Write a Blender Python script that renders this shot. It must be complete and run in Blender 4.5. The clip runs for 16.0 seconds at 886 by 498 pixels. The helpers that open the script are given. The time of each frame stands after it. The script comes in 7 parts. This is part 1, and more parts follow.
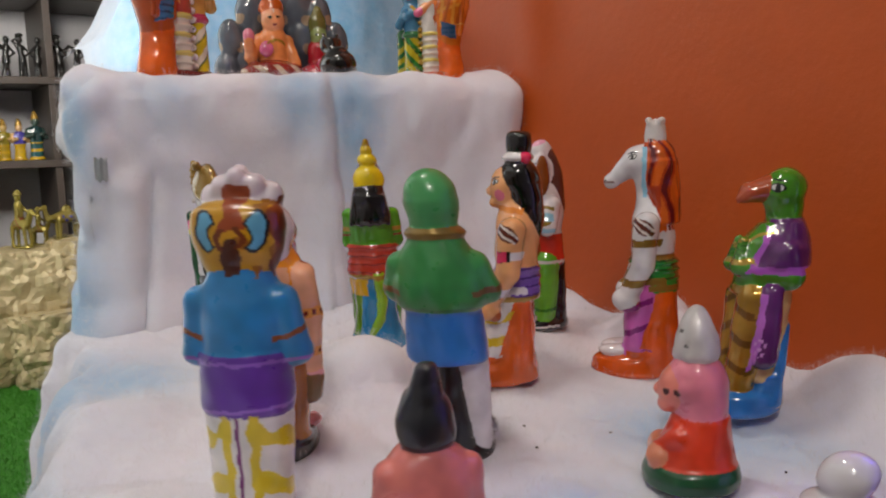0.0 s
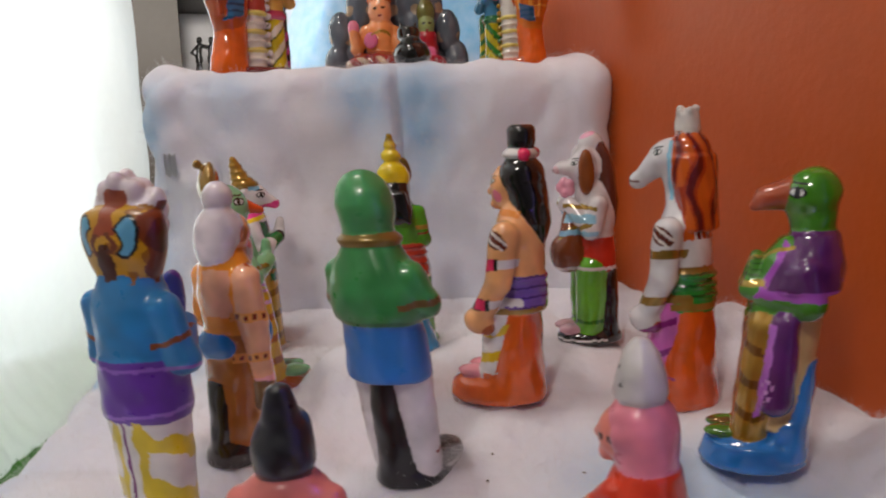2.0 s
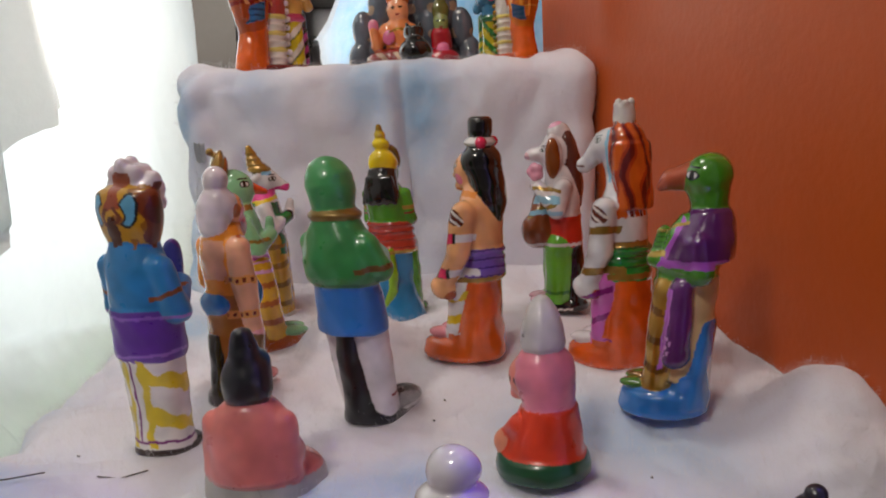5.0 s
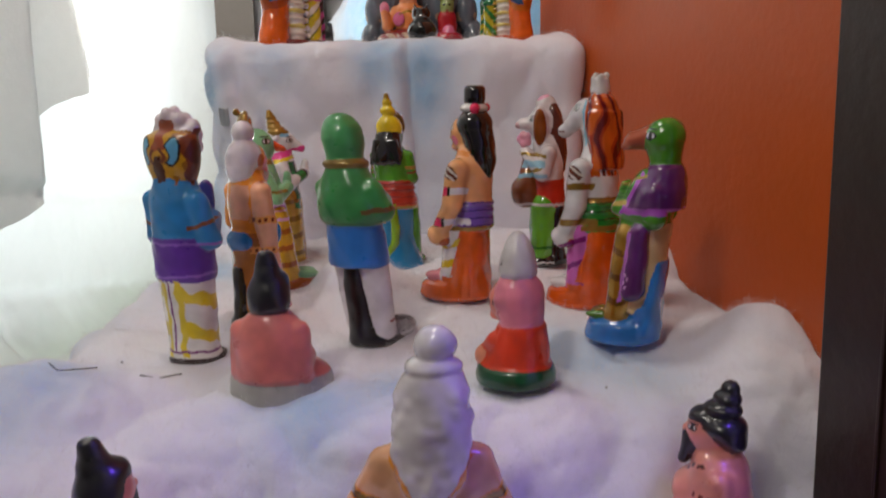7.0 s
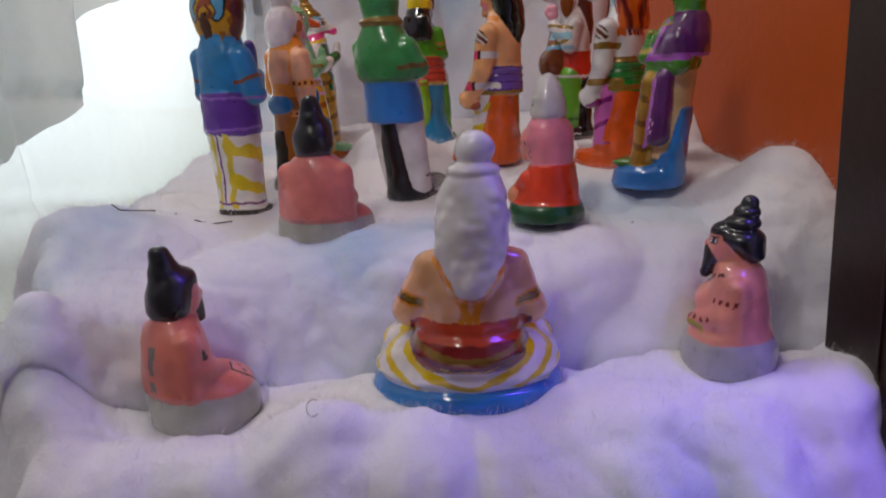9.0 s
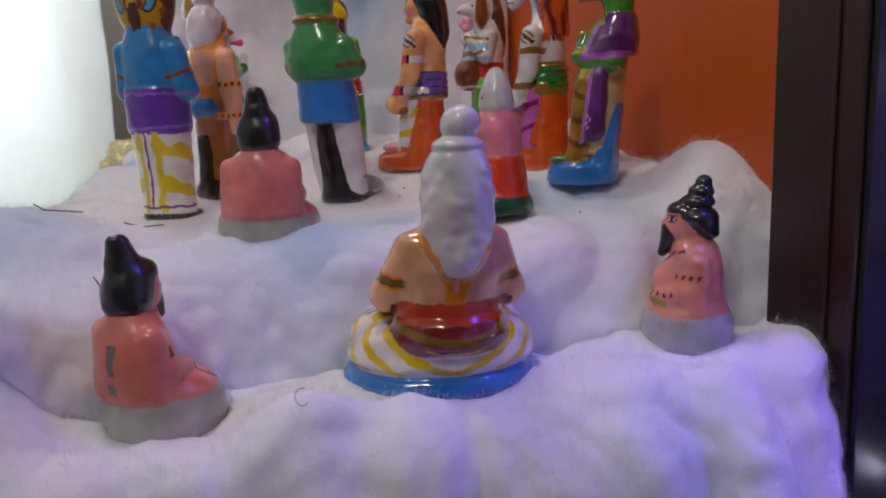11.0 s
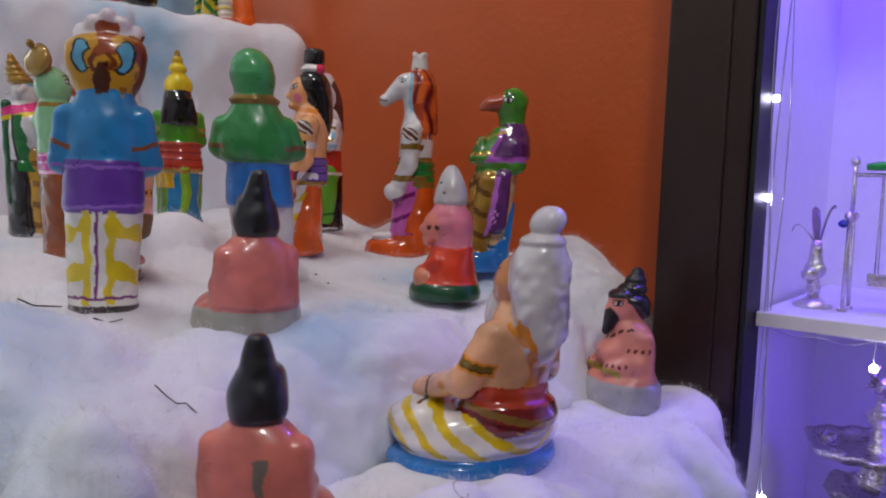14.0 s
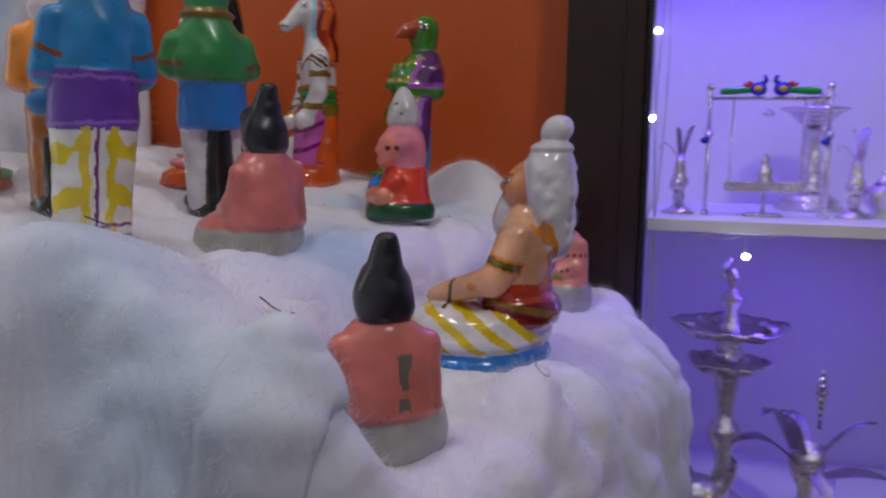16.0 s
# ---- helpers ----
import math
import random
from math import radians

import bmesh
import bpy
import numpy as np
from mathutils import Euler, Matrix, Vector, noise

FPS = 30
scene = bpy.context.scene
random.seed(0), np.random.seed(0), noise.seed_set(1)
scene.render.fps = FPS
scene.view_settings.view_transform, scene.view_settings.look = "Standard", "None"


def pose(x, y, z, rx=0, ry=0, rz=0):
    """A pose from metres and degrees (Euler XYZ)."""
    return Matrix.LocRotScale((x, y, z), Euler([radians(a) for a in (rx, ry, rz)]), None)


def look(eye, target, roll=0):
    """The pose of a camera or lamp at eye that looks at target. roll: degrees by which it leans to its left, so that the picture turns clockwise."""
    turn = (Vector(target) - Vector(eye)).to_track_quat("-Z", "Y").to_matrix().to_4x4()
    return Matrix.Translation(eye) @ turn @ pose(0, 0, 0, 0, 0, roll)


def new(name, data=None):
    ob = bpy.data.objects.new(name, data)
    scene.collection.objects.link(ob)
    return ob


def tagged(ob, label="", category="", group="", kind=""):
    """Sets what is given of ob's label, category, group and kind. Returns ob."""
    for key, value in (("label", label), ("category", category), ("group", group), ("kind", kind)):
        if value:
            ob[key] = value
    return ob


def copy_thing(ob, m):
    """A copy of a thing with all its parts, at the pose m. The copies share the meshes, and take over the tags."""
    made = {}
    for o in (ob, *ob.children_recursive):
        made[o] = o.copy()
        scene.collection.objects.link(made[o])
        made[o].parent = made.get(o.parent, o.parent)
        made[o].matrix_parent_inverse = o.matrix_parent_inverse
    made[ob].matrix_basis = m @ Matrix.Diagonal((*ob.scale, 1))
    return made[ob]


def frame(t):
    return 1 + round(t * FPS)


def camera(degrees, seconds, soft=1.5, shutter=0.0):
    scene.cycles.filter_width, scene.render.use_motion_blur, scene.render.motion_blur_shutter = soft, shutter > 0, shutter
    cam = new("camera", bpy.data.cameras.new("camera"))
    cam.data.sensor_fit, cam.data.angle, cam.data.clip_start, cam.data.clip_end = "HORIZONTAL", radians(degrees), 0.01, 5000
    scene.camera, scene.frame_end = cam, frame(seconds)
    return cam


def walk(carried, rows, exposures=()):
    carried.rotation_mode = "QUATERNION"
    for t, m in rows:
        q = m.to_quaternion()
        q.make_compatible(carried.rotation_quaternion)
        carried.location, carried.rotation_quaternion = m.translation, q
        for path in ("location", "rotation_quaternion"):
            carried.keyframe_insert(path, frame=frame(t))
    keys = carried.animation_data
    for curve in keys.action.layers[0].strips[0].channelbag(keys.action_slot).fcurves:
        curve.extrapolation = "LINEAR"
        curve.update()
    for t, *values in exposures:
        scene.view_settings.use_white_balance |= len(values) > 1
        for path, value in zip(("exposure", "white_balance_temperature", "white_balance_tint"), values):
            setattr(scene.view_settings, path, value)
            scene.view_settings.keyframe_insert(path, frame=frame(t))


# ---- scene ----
cam = camera(56.6, 16.0, 1.9, 0.5)
METRES, EYE, TILT, LEAN, TURN = 1.7, 0.68, -7.5, 1.6, -35.6
ROWS = [
    (0.0, 0.0, 0.0, 0.0, 0.0, 0.0, -0.0),
    (0.5, 0.0442, 0.0183, 0.0048, 3.15, -0.36, -0.42),
    (1.0, 0.0528, 0.0422, 0.0092, 3.73, -0.86, -0.98),
    (1.5, 0.0988, 0.0596, 0.0126, 13.52, -1.48, -1.11),
    (2.0, 0.151, 0.0625, 0.0141, 17.61, -1.35, -1.42),
    (2.5, 0.1898, 0.0665, 0.0203, 20.42, -1.36, -1.22),
    (3.0, 0.203, 0.0648, 0.0225, 22.65, -1.45, -1.55),
    (3.5, 0.2201, 0.0616, 0.0193, 22.62, -1.87, -1.05),
    (4.0, 0.2239, 0.0507, 0.0156, 22.67, -2.63, -0.82),
    (6.5, 0.2695, -0.0399, 0.0011, 22.91, -1.94, -3.39),
    (7.0, 0.2768, -0.0524, -0.0161, 23.15, -2.98, -3.38),
    (7.5, 0.28, -0.0624, -0.0287, 23.45, -3.95, -2.97),
    (8.0, 0.2833, -0.0736, -0.0396, 23.53, -4.8, -2.63),
    (8.5, 0.2854, -0.0837, -0.057, 24.31, -6.15, -2.65),
    (9.0, 0.2863, -0.0865, -0.0769, 24.62, -7.0, -2.53),
    (11.5, 0.1725, -0.1169, -0.1176, 8.69, -1.95, -1.15),
    (12.0, 0.0989, -0.1226, -0.1205, 2.63, -1.03, -0.98),
    (12.5, 0.0398, -0.1312, -0.1224, -4.29, 0.02, -1.16),
    (13.0, -0.0007, -0.134, -0.1182, -10.75, 1.47, -1.28),
    (13.5, -0.0277, -0.1365, -0.1061, -14.74, 1.62, -1.83),
    (14.0, -0.0492, -0.1184, -0.1126, -17.94, 2.77, -1.26),
    (14.5, -0.1084, -0.1001, -0.1234, -22.5, 2.2, -0.11),
    (15.0, -0.1268, -0.0843, -0.135, -26.06, 1.8, 0.87),
    (15.5, -0.1526, -0.0739, -0.1388, -29.35, 0.66, 2.0),
    (16.0, -0.211, -0.0529, -0.1389, -38.28, -0.34, 2.51),
]
walk(cam, [(t, pose(0, 0, EYE, TILT, LEAN, TURN) @ pose(METRES * x, METRES * y, METRES * z, 90 + pitch, roll, yaw)) for t, x, y, z, yaw, pitch, roll in ROWS],
     [(0.0, 0.15, 6900, 10), (3.5, 0.12, 6900, 10), (6.5, 0.02, 6950, 10), (9.0, -0.05, 6700, 10), (11.5, -0.05, 6600, 10), (12.8, 0.05, 6450, 10), (14.0, 0.03, 6300, 10), (15.0, -0.08, 6250, 10), (16.0, -0.2, 6200, 10)])

# ---- light ----
world = bpy.data.worlds.new("world")
world.use_nodes = True
scene.world = world
world.node_tree.nodes["Background"].inputs[0].default_value = (0.75, 0.85, 1.0, 1)
world.node_tree.nodes["Background"].inputs[1].default_value = 0.15


def area(name, m, size, power, color, size_y=None):
    d = bpy.data.lights.new(name, "AREA")
    d.energy, d.color, d.size = power, color, size
    if size_y:
        d.shape, d.size_y = "RECTANGLE", size_y
    ob = new(name, d)
    ob.matrix_world = m
    return ob


area("ceiling_panel_light", look((0.05, 0.85, 2.55), (0.05, 0.85, 0)), 0.35, 8.5, (0.99, 0.95, 0.91))
area("room_light", look((-0.75, -0.95, 2.5), (0.45, 0.9, 0.5)), 0.35, 20.5, (0.99, 0.95, 0.91))
area("window_light", look((-0.62, 2.02, 0.98), (0.3, 1.66, 0.9)), 1.5, 31, (0.87, 0.94, 1.0), 1.5)
# added fill that brightens the bookshelf, no fixture hangs here
area("shelf_fill_light", look((0.2, 1.72, 1.22), (0.36, 3.0, 0.75)), 0.22, 6.5, (1.0, 0.98, 0.94))
area("niche_strip_light", look((0.97, 0.03, 1.185), (0.99, 0.03, 0)), 0.05, 4.4, (0.15, 0.06, 1.0), 0.2)
area("niche_strip_light", look((0.98, -0.06, 0.345), (0.98, -0.03, 0)), 0.05, 1.35, (0.16, 0.07, 1.0), 0.4)


# ---- materials ----
def lin(h):
    c = [int(h[i:i + 2], 16) / 255 for i in (0, 2, 4)]
    return tuple(v / 12.92 if v <= 0.04045 else ((v + 0.055) / 1.055) ** 2.4 for v in c)


def mat(name, h, rough=0.5, metal=0.0, vary=0.12, scale=30.0, bump=0.0, bump_scale=None, coat=0.0, sss=0.0):
    """A surface in colour h with tone variation at two scales and fine relief."""
    m = bpy.data.materials.new(name)
    m.use_nodes = True
    nt = m.node_tree
    b = nt.nodes["Principled BSDF"]
    c = lin(h) if isinstance(h, str) else h
    tc = nt.nodes.new("ShaderNodeTexCoord")
    n1 = nt.nodes.new("ShaderNodeTexNoise")
    n2 = nt.nodes.new("ShaderNodeTexNoise")
    n1.inputs["Scale"].default_value, n1.inputs["Detail"].default_value = scale, 3
    n2.inputs["Scale"].default_value, n2.inputs["Detail"].default_value = scale * 7, 2
    nt.links.new(tc.outputs["Object"], n1.inputs["Vector"])
    nt.links.new(tc.outputs["Object"], n2.inputs["Vector"])
    add = nt.nodes.new("ShaderNodeMath")
    add.operation = "ADD"
    nt.links.new(n1.outputs["Fac"], add.inputs[0])
    nt.links.new(n2.outputs["Fac"], add.inputs[1])
    ramp = nt.nodes.new("ShaderNodeMapRange")
    ramp.inputs[1].default_value, ramp.inputs[2].default_value = 0.6, 1.4
    ramp.inputs[3].default_value, ramp.inputs[4].default_value = 1 - vary, 1 + vary
    nt.links.new(add.outputs[0], ramp.inputs[0])
    mul = nt.nodes.new("ShaderNodeVectorMath")
    mul.operation = "SCALE"
    mul.inputs[0].default_value = c
    nt.links.new(ramp.outputs[0], mul.inputs["Scale"])
    nt.links.new(mul.outputs[0], b.inputs["Base Color"])
    b.inputs["Roughness"].default_value, b.inputs["Metallic"].default_value = rough, metal
    b.inputs["Coat Weight"].default_value, b.inputs["Coat Roughness"].default_value = coat, 0.08
    if sss:
        b.inputs["Subsurface Weight"].default_value = sss
        b.inputs["Subsurface Radius"].default_value = (0.02, 0.02, 0.02)
    if bump:
        n3 = nt.nodes.new("ShaderNodeTexNoise")
        n3.inputs["Scale"].default_value, n3.inputs["Detail"].default_value = bump_scale or scale * 4, 5
        nt.links.new(tc.outputs["Object"], n3.inputs["Vector"])
        bp = nt.nodes.new("ShaderNodeBump")
        bp.inputs["Strength"].default_value, bp.inputs["Distance"].default_value = bump, 0.01
        nt.links.new(n3.outputs["Fac"], bp.inputs["Height"])
        nt.links.new(bp.outputs[0], b.inputs["Normal"])
    return m


M_ORANGE = mat("orange_wall_paint", "be541a", 0.42, 0, 0.05, 4, 0.08, 90)
M_POST = mat("dark_wood", "2a1a14", 0.35, 0, 0.2, 20, 0.1, 60)
M_GRASS = mat("artificial_turf", "357c16", 0.8, 0, 0.3, 60, 0.6, 400)
M_CLOTH = mat("white_cloth", "eef0ee", 0.85, 0, 0.03, 6, 0.1, 150)
_nt = M_CLOTH.node_tree
_tr = _nt.nodes.new("ShaderNodeBsdfTranslucent")
_tr.inputs[0].default_value = (0.8, 0.84, 0.84, 1)
_mx = _nt.nodes.new("ShaderNodeMixShader")
_mx.inputs[0].default_value = 0.4
_nt.links.new(_nt.nodes["Principled BSDF"].outputs[0], _mx.inputs[1])
_nt.links.new(_tr.outputs[0], _mx.inputs[2])
_nt.links.new(_mx.outputs[0], _nt.nodes["Material Output"].inputs[0])
M_DRAPE = M_CLOTH.copy()
M_DRAPE.name = "draped_cloth"
M_DRAPE.node_tree.nodes["Mix Shader"].inputs[0].default_value = 0.18
M_WALL = mat("white_wall", "d8d6d2", 0.7, 0, 0.04, 3, 0.05, 80)
M_LAM = mat("white_laminate", "e8e6ea", 0.35, 0, 0.03, 6, 0.02, 80)
M_GREY = mat("taupe_laminate", "544c46", 0.5, 0, 0.06, 8, 0.03, 60)
M_GOLDP = mat("crumpled_gold_paper", "b3a27c", 0.42, 0.15, 0.15, 14, 0.5, 45)
M_SILVER = mat("silver", "e2deda", 0.17, 1.0, 0.15, 60, 0.45, 140)
M_FLOOR = mat("brown_floor_tile", "6a4a3a", 0.35, 0, 0.15, 6, 0.05, 60)



def enamel_material(name, rough, coat):
    """Enamel paint taken from the painted colour layer; gold paint is metallic."""
    m = bpy.data.materials.new(name)
    m.use_nodes = True
    nt = m.node_tree
    b = nt.nodes["Principled BSDF"]
    col = nt.nodes.new("ShaderNodeAttribute")
    col.attribute_name = "paint"
    gold = nt.nodes.new("ShaderNodeAttribute")
    gold.attribute_name = "gold"
    tc = nt.nodes.new("ShaderNodeTexCoord")
    n1 = nt.nodes.new("ShaderNodeTexNoise")
    n1.inputs["Scale"].default_value, n1.inputs["Detail"].default_value = 32, 2
    n2 = nt.nodes.new("ShaderNodeTexNoise")
    n2.inputs["Scale"].default_value, n2.inputs["Detail"].default_value = 70, 2
    for n in (n1, n2):
        nt.links.new(tc.outputs["Object"], n.inputs["Vector"])
    tone = nt.nodes.new("ShaderNodeMapRange")
    tone.inputs[1].default_value, tone.inputs[2].default_value = 0.3, 0.7
    tone.inputs[3].default_value, tone.inputs[4].default_value = 0.78, 1.18
    nt.links.new(n1.outputs["Fac"], tone.inputs[0])
    mul = nt.nodes.new("ShaderNodeVectorMath")
    mul.operation = "SCALE"
    nt.links.new(col.outputs["Color"], mul.inputs[0])
    nt.links.new(tone.outputs[0], mul.inputs["Scale"])
    nt.links.new(mul.outputs[0], b.inputs["Base Color"])
    nt.links.new(gold.outputs["Fac"], b.inputs["Metallic"])
    wear = nt.nodes.new("ShaderNodeMapRange")
    wear.inputs[1].default_value, wear.inputs[2].default_value = 0.3, 0.75
    wear.inputs[3].default_value, wear.inputs[4].default_value = rough - 0.03, rough + 0.06
    nt.links.new(n2.outputs["Fac"], wear.inputs[0])
    nt.links.new(wear.outputs[0], b.inputs["Roughness"])
    b.inputs["Coat Weight"].default_value, b.inputs["Coat Roughness"].default_value = coat, 0.07
    bp = nt.nodes.new("ShaderNodeBump")
    bp.inputs["Strength"].default_value, bp.inputs["Distance"].default_value = 0.13, 0.004
    nt.links.new(n1.outputs["Fac"], bp.inputs["Height"])
    nt.links.new(bp.outputs[0], b.inputs["Normal"])
    nt.links.new(bp.outputs[0], b.inputs["Coat Normal"])
    return m


M_GLOSS = enamel_material("glossy_doll_enamel", 0.16, 0.8)
M_SATIN = enamel_material("satin_doll_enamel", 0.3, 0.45)
# wrap in nearly opaque white, so that the colour carries its highlights
M_PLASTIC = mat("plastic_wrap_glint", "f4f6f8", 0.06, 0, 0.02, 20, 0.5, 60)
M_PLASTIC.node_tree.nodes["Principled BSDF"].inputs["Transmission Weight"].default_value = 0.05
M_PLASTIC.node_tree.nodes["Principled BSDF"].inputs["IOR"].default_value = 1.25
M_STRAND = mat("cotton_strand", "dedde2", 1.0, 0, 0.02, 8)
M_BLADE = mat("turf_blade", "307811", 0.6, 0, 0.3, 70)
M_BOARD = mat("dark_shelf_board", "4c423c", 0.45, 0, 0.12, 12, 0.05, 60)
M_BRASSPAINT = enamel_material("aged_brass", 0.22, 0.2)
M_BLUE, M_GREEN, M_YELLOW, M_RED = (mat("enamel_" + n, h, 0.2, 0, 0.1, 60, 0, None, 0.6) for n, h in (("blue", "2038b0"), ("green", "18a030"), ("yellow", "d8b020"), ("red", "c03040")))
M_WIRE = mat("clear_wire", "c8c8d0", 0.25, 0, 0.02, 20)
M_TWIG = mat("dry_twig", "2c221c", 0.8, 0, 0.2, 200)
M_LED = bpy.data.materials.new("led_glow")
M_LED.use_nodes = True
M_LED.node_tree.nodes["Principled BSDF"].inputs["Emission Color"].default_value = (0.75, 0.72, 1.0, 1)
M_LED.node_tree.nodes["Principled BSDF"].inputs["Emission Strength"].default_value = 60


def cotton_material():
    m = mat("cotton_wool", "ecebf5", 1.0, 0, 0.02, 6)
    nt = m.node_tree
    b = nt.nodes["Principled BSDF"]
    old = b.inputs["Base Color"].links[0].from_socket
    dye = nt.nodes.new("ShaderNodeAttribute")
    dye.attribute_name = "dye"
    tc = nt.nodes.new("ShaderNodeTexCoord")
    wisp = nt.nodes.new("ShaderNodeTexNoise")
    wisp.inputs["Scale"].default_value, wisp.inputs["Detail"].default_value = 30, 6
    nt.links.new(tc.outputs["Object"], wisp.inputs["Vector"])
    amount = nt.nodes.new("ShaderNodeMath")
    amount.operation = "MULTIPLY"
    soft = nt.nodes.new("ShaderNodeMapRange")
    soft.inputs[1].default_value, soft.inputs[2].default_value = 0.25, 0.75
    soft.inputs[3].default_value, soft.inputs[4].default_value = 0.7, 1.0
    nt.links.new(wisp.outputs["Fac"], soft.inputs[0])
    nt.links.new(dye.outputs["Fac"], amount.inputs[0])
    nt.links.new(soft.outputs[0], amount.inputs[1])
    pink = nt.nodes.new("ShaderNodeTexNoise")
    pink.inputs["Scale"].default_value, pink.inputs["Detail"].default_value = 4.5, 2
    nt.links.new(tc.outputs["Object"], pink.inputs["Vector"])
    pf = nt.nodes.new("ShaderNodeMapRange")
    pf.inputs[1].default_value, pf.inputs[2].default_value = 0.5, 0.8
    pf.inputs[3].default_value, pf.inputs[4].default_value = 0.0, 0.4
    nt.links.new(pink.outputs["Fac"], pf.inputs[0])
    m1 = nt.nodes.new("ShaderNodeMix")
    m1.data_type = "RGBA"
    m1.inputs[7].default_value = (*lin("e6d4de"), 1)
    nt.links.new(pf.outputs[0], m1.inputs[0])
    nt.links.new(old, m1.inputs[6])
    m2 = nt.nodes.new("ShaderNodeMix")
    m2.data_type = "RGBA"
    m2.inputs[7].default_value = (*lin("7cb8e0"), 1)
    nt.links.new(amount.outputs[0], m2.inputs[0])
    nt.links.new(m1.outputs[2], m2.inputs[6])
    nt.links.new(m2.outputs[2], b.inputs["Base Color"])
    b.inputs["Subsurface Weight"].default_value, b.inputs["Subsurface Scale"].default_value = 0.6, 0.014
    b.inputs["Subsurface Radius"].default_value = (1.0, 1.0, 1.0)
    b.inputs["Sheen Weight"].default_value, b.inputs["Sheen Roughness"].default_value = 0.25, 0.6
    b.inputs["Specular IOR Level"].default_value = 0.1
    n3 = nt.nodes.new("ShaderNodeTexNoise")
    n3.inputs["Scale"].default_value, n3.inputs["Detail"].default_value = 34, 7
    nt.links.new(tc.outputs["Object"], n3.inputs["Vector"])
    bp = nt.nodes.new("ShaderNodeBump")
    bp.inputs["Strength"].default_value, bp.inputs["Distance"].default_value = 0.32, 0.008
    nt.links.new(n3.outputs["Fac"], bp.inputs["Height"])
    nt.links.new(bp.outputs[0], b.inputs["Normal"])
    return m


M_COTTON = cotton_material()


# ---- mesh helpers ----
def mesh_object(name, bm, mats, parent=None, smooth=True, label="", category="", group="", kind=""):
    me = bpy.data.meshes.new(name)
    bm.normal_update()
    bm.to_mesh(me)
    bm.free()
    for m in mats if isinstance(mats, (list, tuple)) else [mats]:
        me.materials.append(m)
    if smooth:
        for p in me.polygons:
            p.use_smooth = True
    ob = new(name, me)
    if parent:
        ob.parent = parent
    return tagged(ob, label, category, group, kind)


def part(name, bm, material, parent, label="", smooth=True):
    return mesh_object(name, bm, material, parent, smooth, label)


def box(bm, x0, x1, y0, y1, z0, z1, bevel=0.0, mi=0):
    r = bmesh.ops.create_cube(bm, size=1)
    vs = r["verts"]
    for v in vs:
        v.co = Vector((x0 + (v.co.x + 0.5) * (x1 - x0), y0 + (v.co.y + 0.5) * (y1 - y0), z0 + (v.co.z + 0.5) * (z1 - z0)))
    es = list({e for v in vs for e in v.link_edges})
    fs = list({f for v in vs for f in v.link_faces})
    for f in fs:
        f.material_index = mi
    if bevel:
        bmesh.ops.bevel(bm, geom=es, offset=bevel, segments=2, profile=0.5, affect="EDGES", clamp_overlap=True)


def box_object(name, x0, x1, y0, y1, z0, z1, material, bevel=0.003, parent=None, label="", category="", kind="", group=""):
    bm = bmesh.new()
    box(bm, x0, x1, y0, y1, z0, z1, bevel)
    return mesh_object(name, bm, material, parent, False, label, category, group, kind)


def smooth01(a, b, v):
    t = min(1.0, max(0.0, (v - a) / (b - a)))
    return t * t * (3 - 2 * t)


def lerp_table(table, v):
    if v <= table[0][0]:
        return table[0][1]
    for (a, p), (b, q) in zip(table, table[1:]):
        if v <= b:
            return p + (q - p) * (v - a) / (b - a)
    return table[-1][1]


# ---- setting ----
FLOOR = -0.16
box_object("floor", -3, 3, -3, 3.3, FLOOR - 0.06, FLOOR, M_FLOOR, 0, kind="structure", label="brown tiled floor in front of the display")
box_object("ceiling", -3, 3, -3, 3.3, 2.6, 2.7, M_WALL, 0, kind="structure")
box_object("wall_west", -3.1, -3, -3, 3.3, FLOOR, 2.6, M_WALL, 0, kind="structure")
box_object("wall_south", -3, 3, -3.1, -3, FLOOR, 2.6, M_WALL, 0, kind="structure")
box_object("wall_north", -3, 3, 3.3, 3.4, FLOOR, 2.6, M_WALL, 0, kind="structure")
box_object("wall_east", 3, 3.1, -3, 3.3, FLOOR, 2.6, M_WALL, 0, kind="structure")
box_object("wall_orange", 0.87, 1.29, 0.205, 1.24, FLOOR, 2.6, M_ORANGE, 0.004, kind="structure", label="plain orange painted wall beside the display")
post = box_object("door_1", 0.805, 0.869, 0.169, 0.277, FLOOR, 2.6, M_POST, 0.003, kind="structure", label="dark brown wooden upright at the wall's end")
box_object("post_strip", 0.802, 0.806, 0.197, 0.201, FLOOR, 2.6, M_POST, 0.001, parent=post)
# black strip puts the shade of the gap beside the post into colour
box_object("post_strip", 0.81, 0.869, 0.161, 0.168, FLOOR, 2.6, mat("gap_shade", "101014", 0.5), 0.001, parent=post)
box_object("stage", -1.6, 0.868, 0.95, 3.29, FLOOR, 0.03, M_FLOOR, 0.004, kind="structure", label="low raised stage under the display")


# ---- cotton display ----
def billow(p, s):
    return 2.4 * abs(noise.noise(p * s)) - 0.1


def quarter(t):
    t = min(1.0, max(0.0, t))
    return math.sqrt(max(0.0, 1 - (1 - t) ** 2))


def step_line(x):
    return lerp_table(((0.0, 0.44), (0.08, 0.42), (0.17, 0.455), (0.4, 0.425), (0.68, 0.365), (0.9, 0.36)), x)


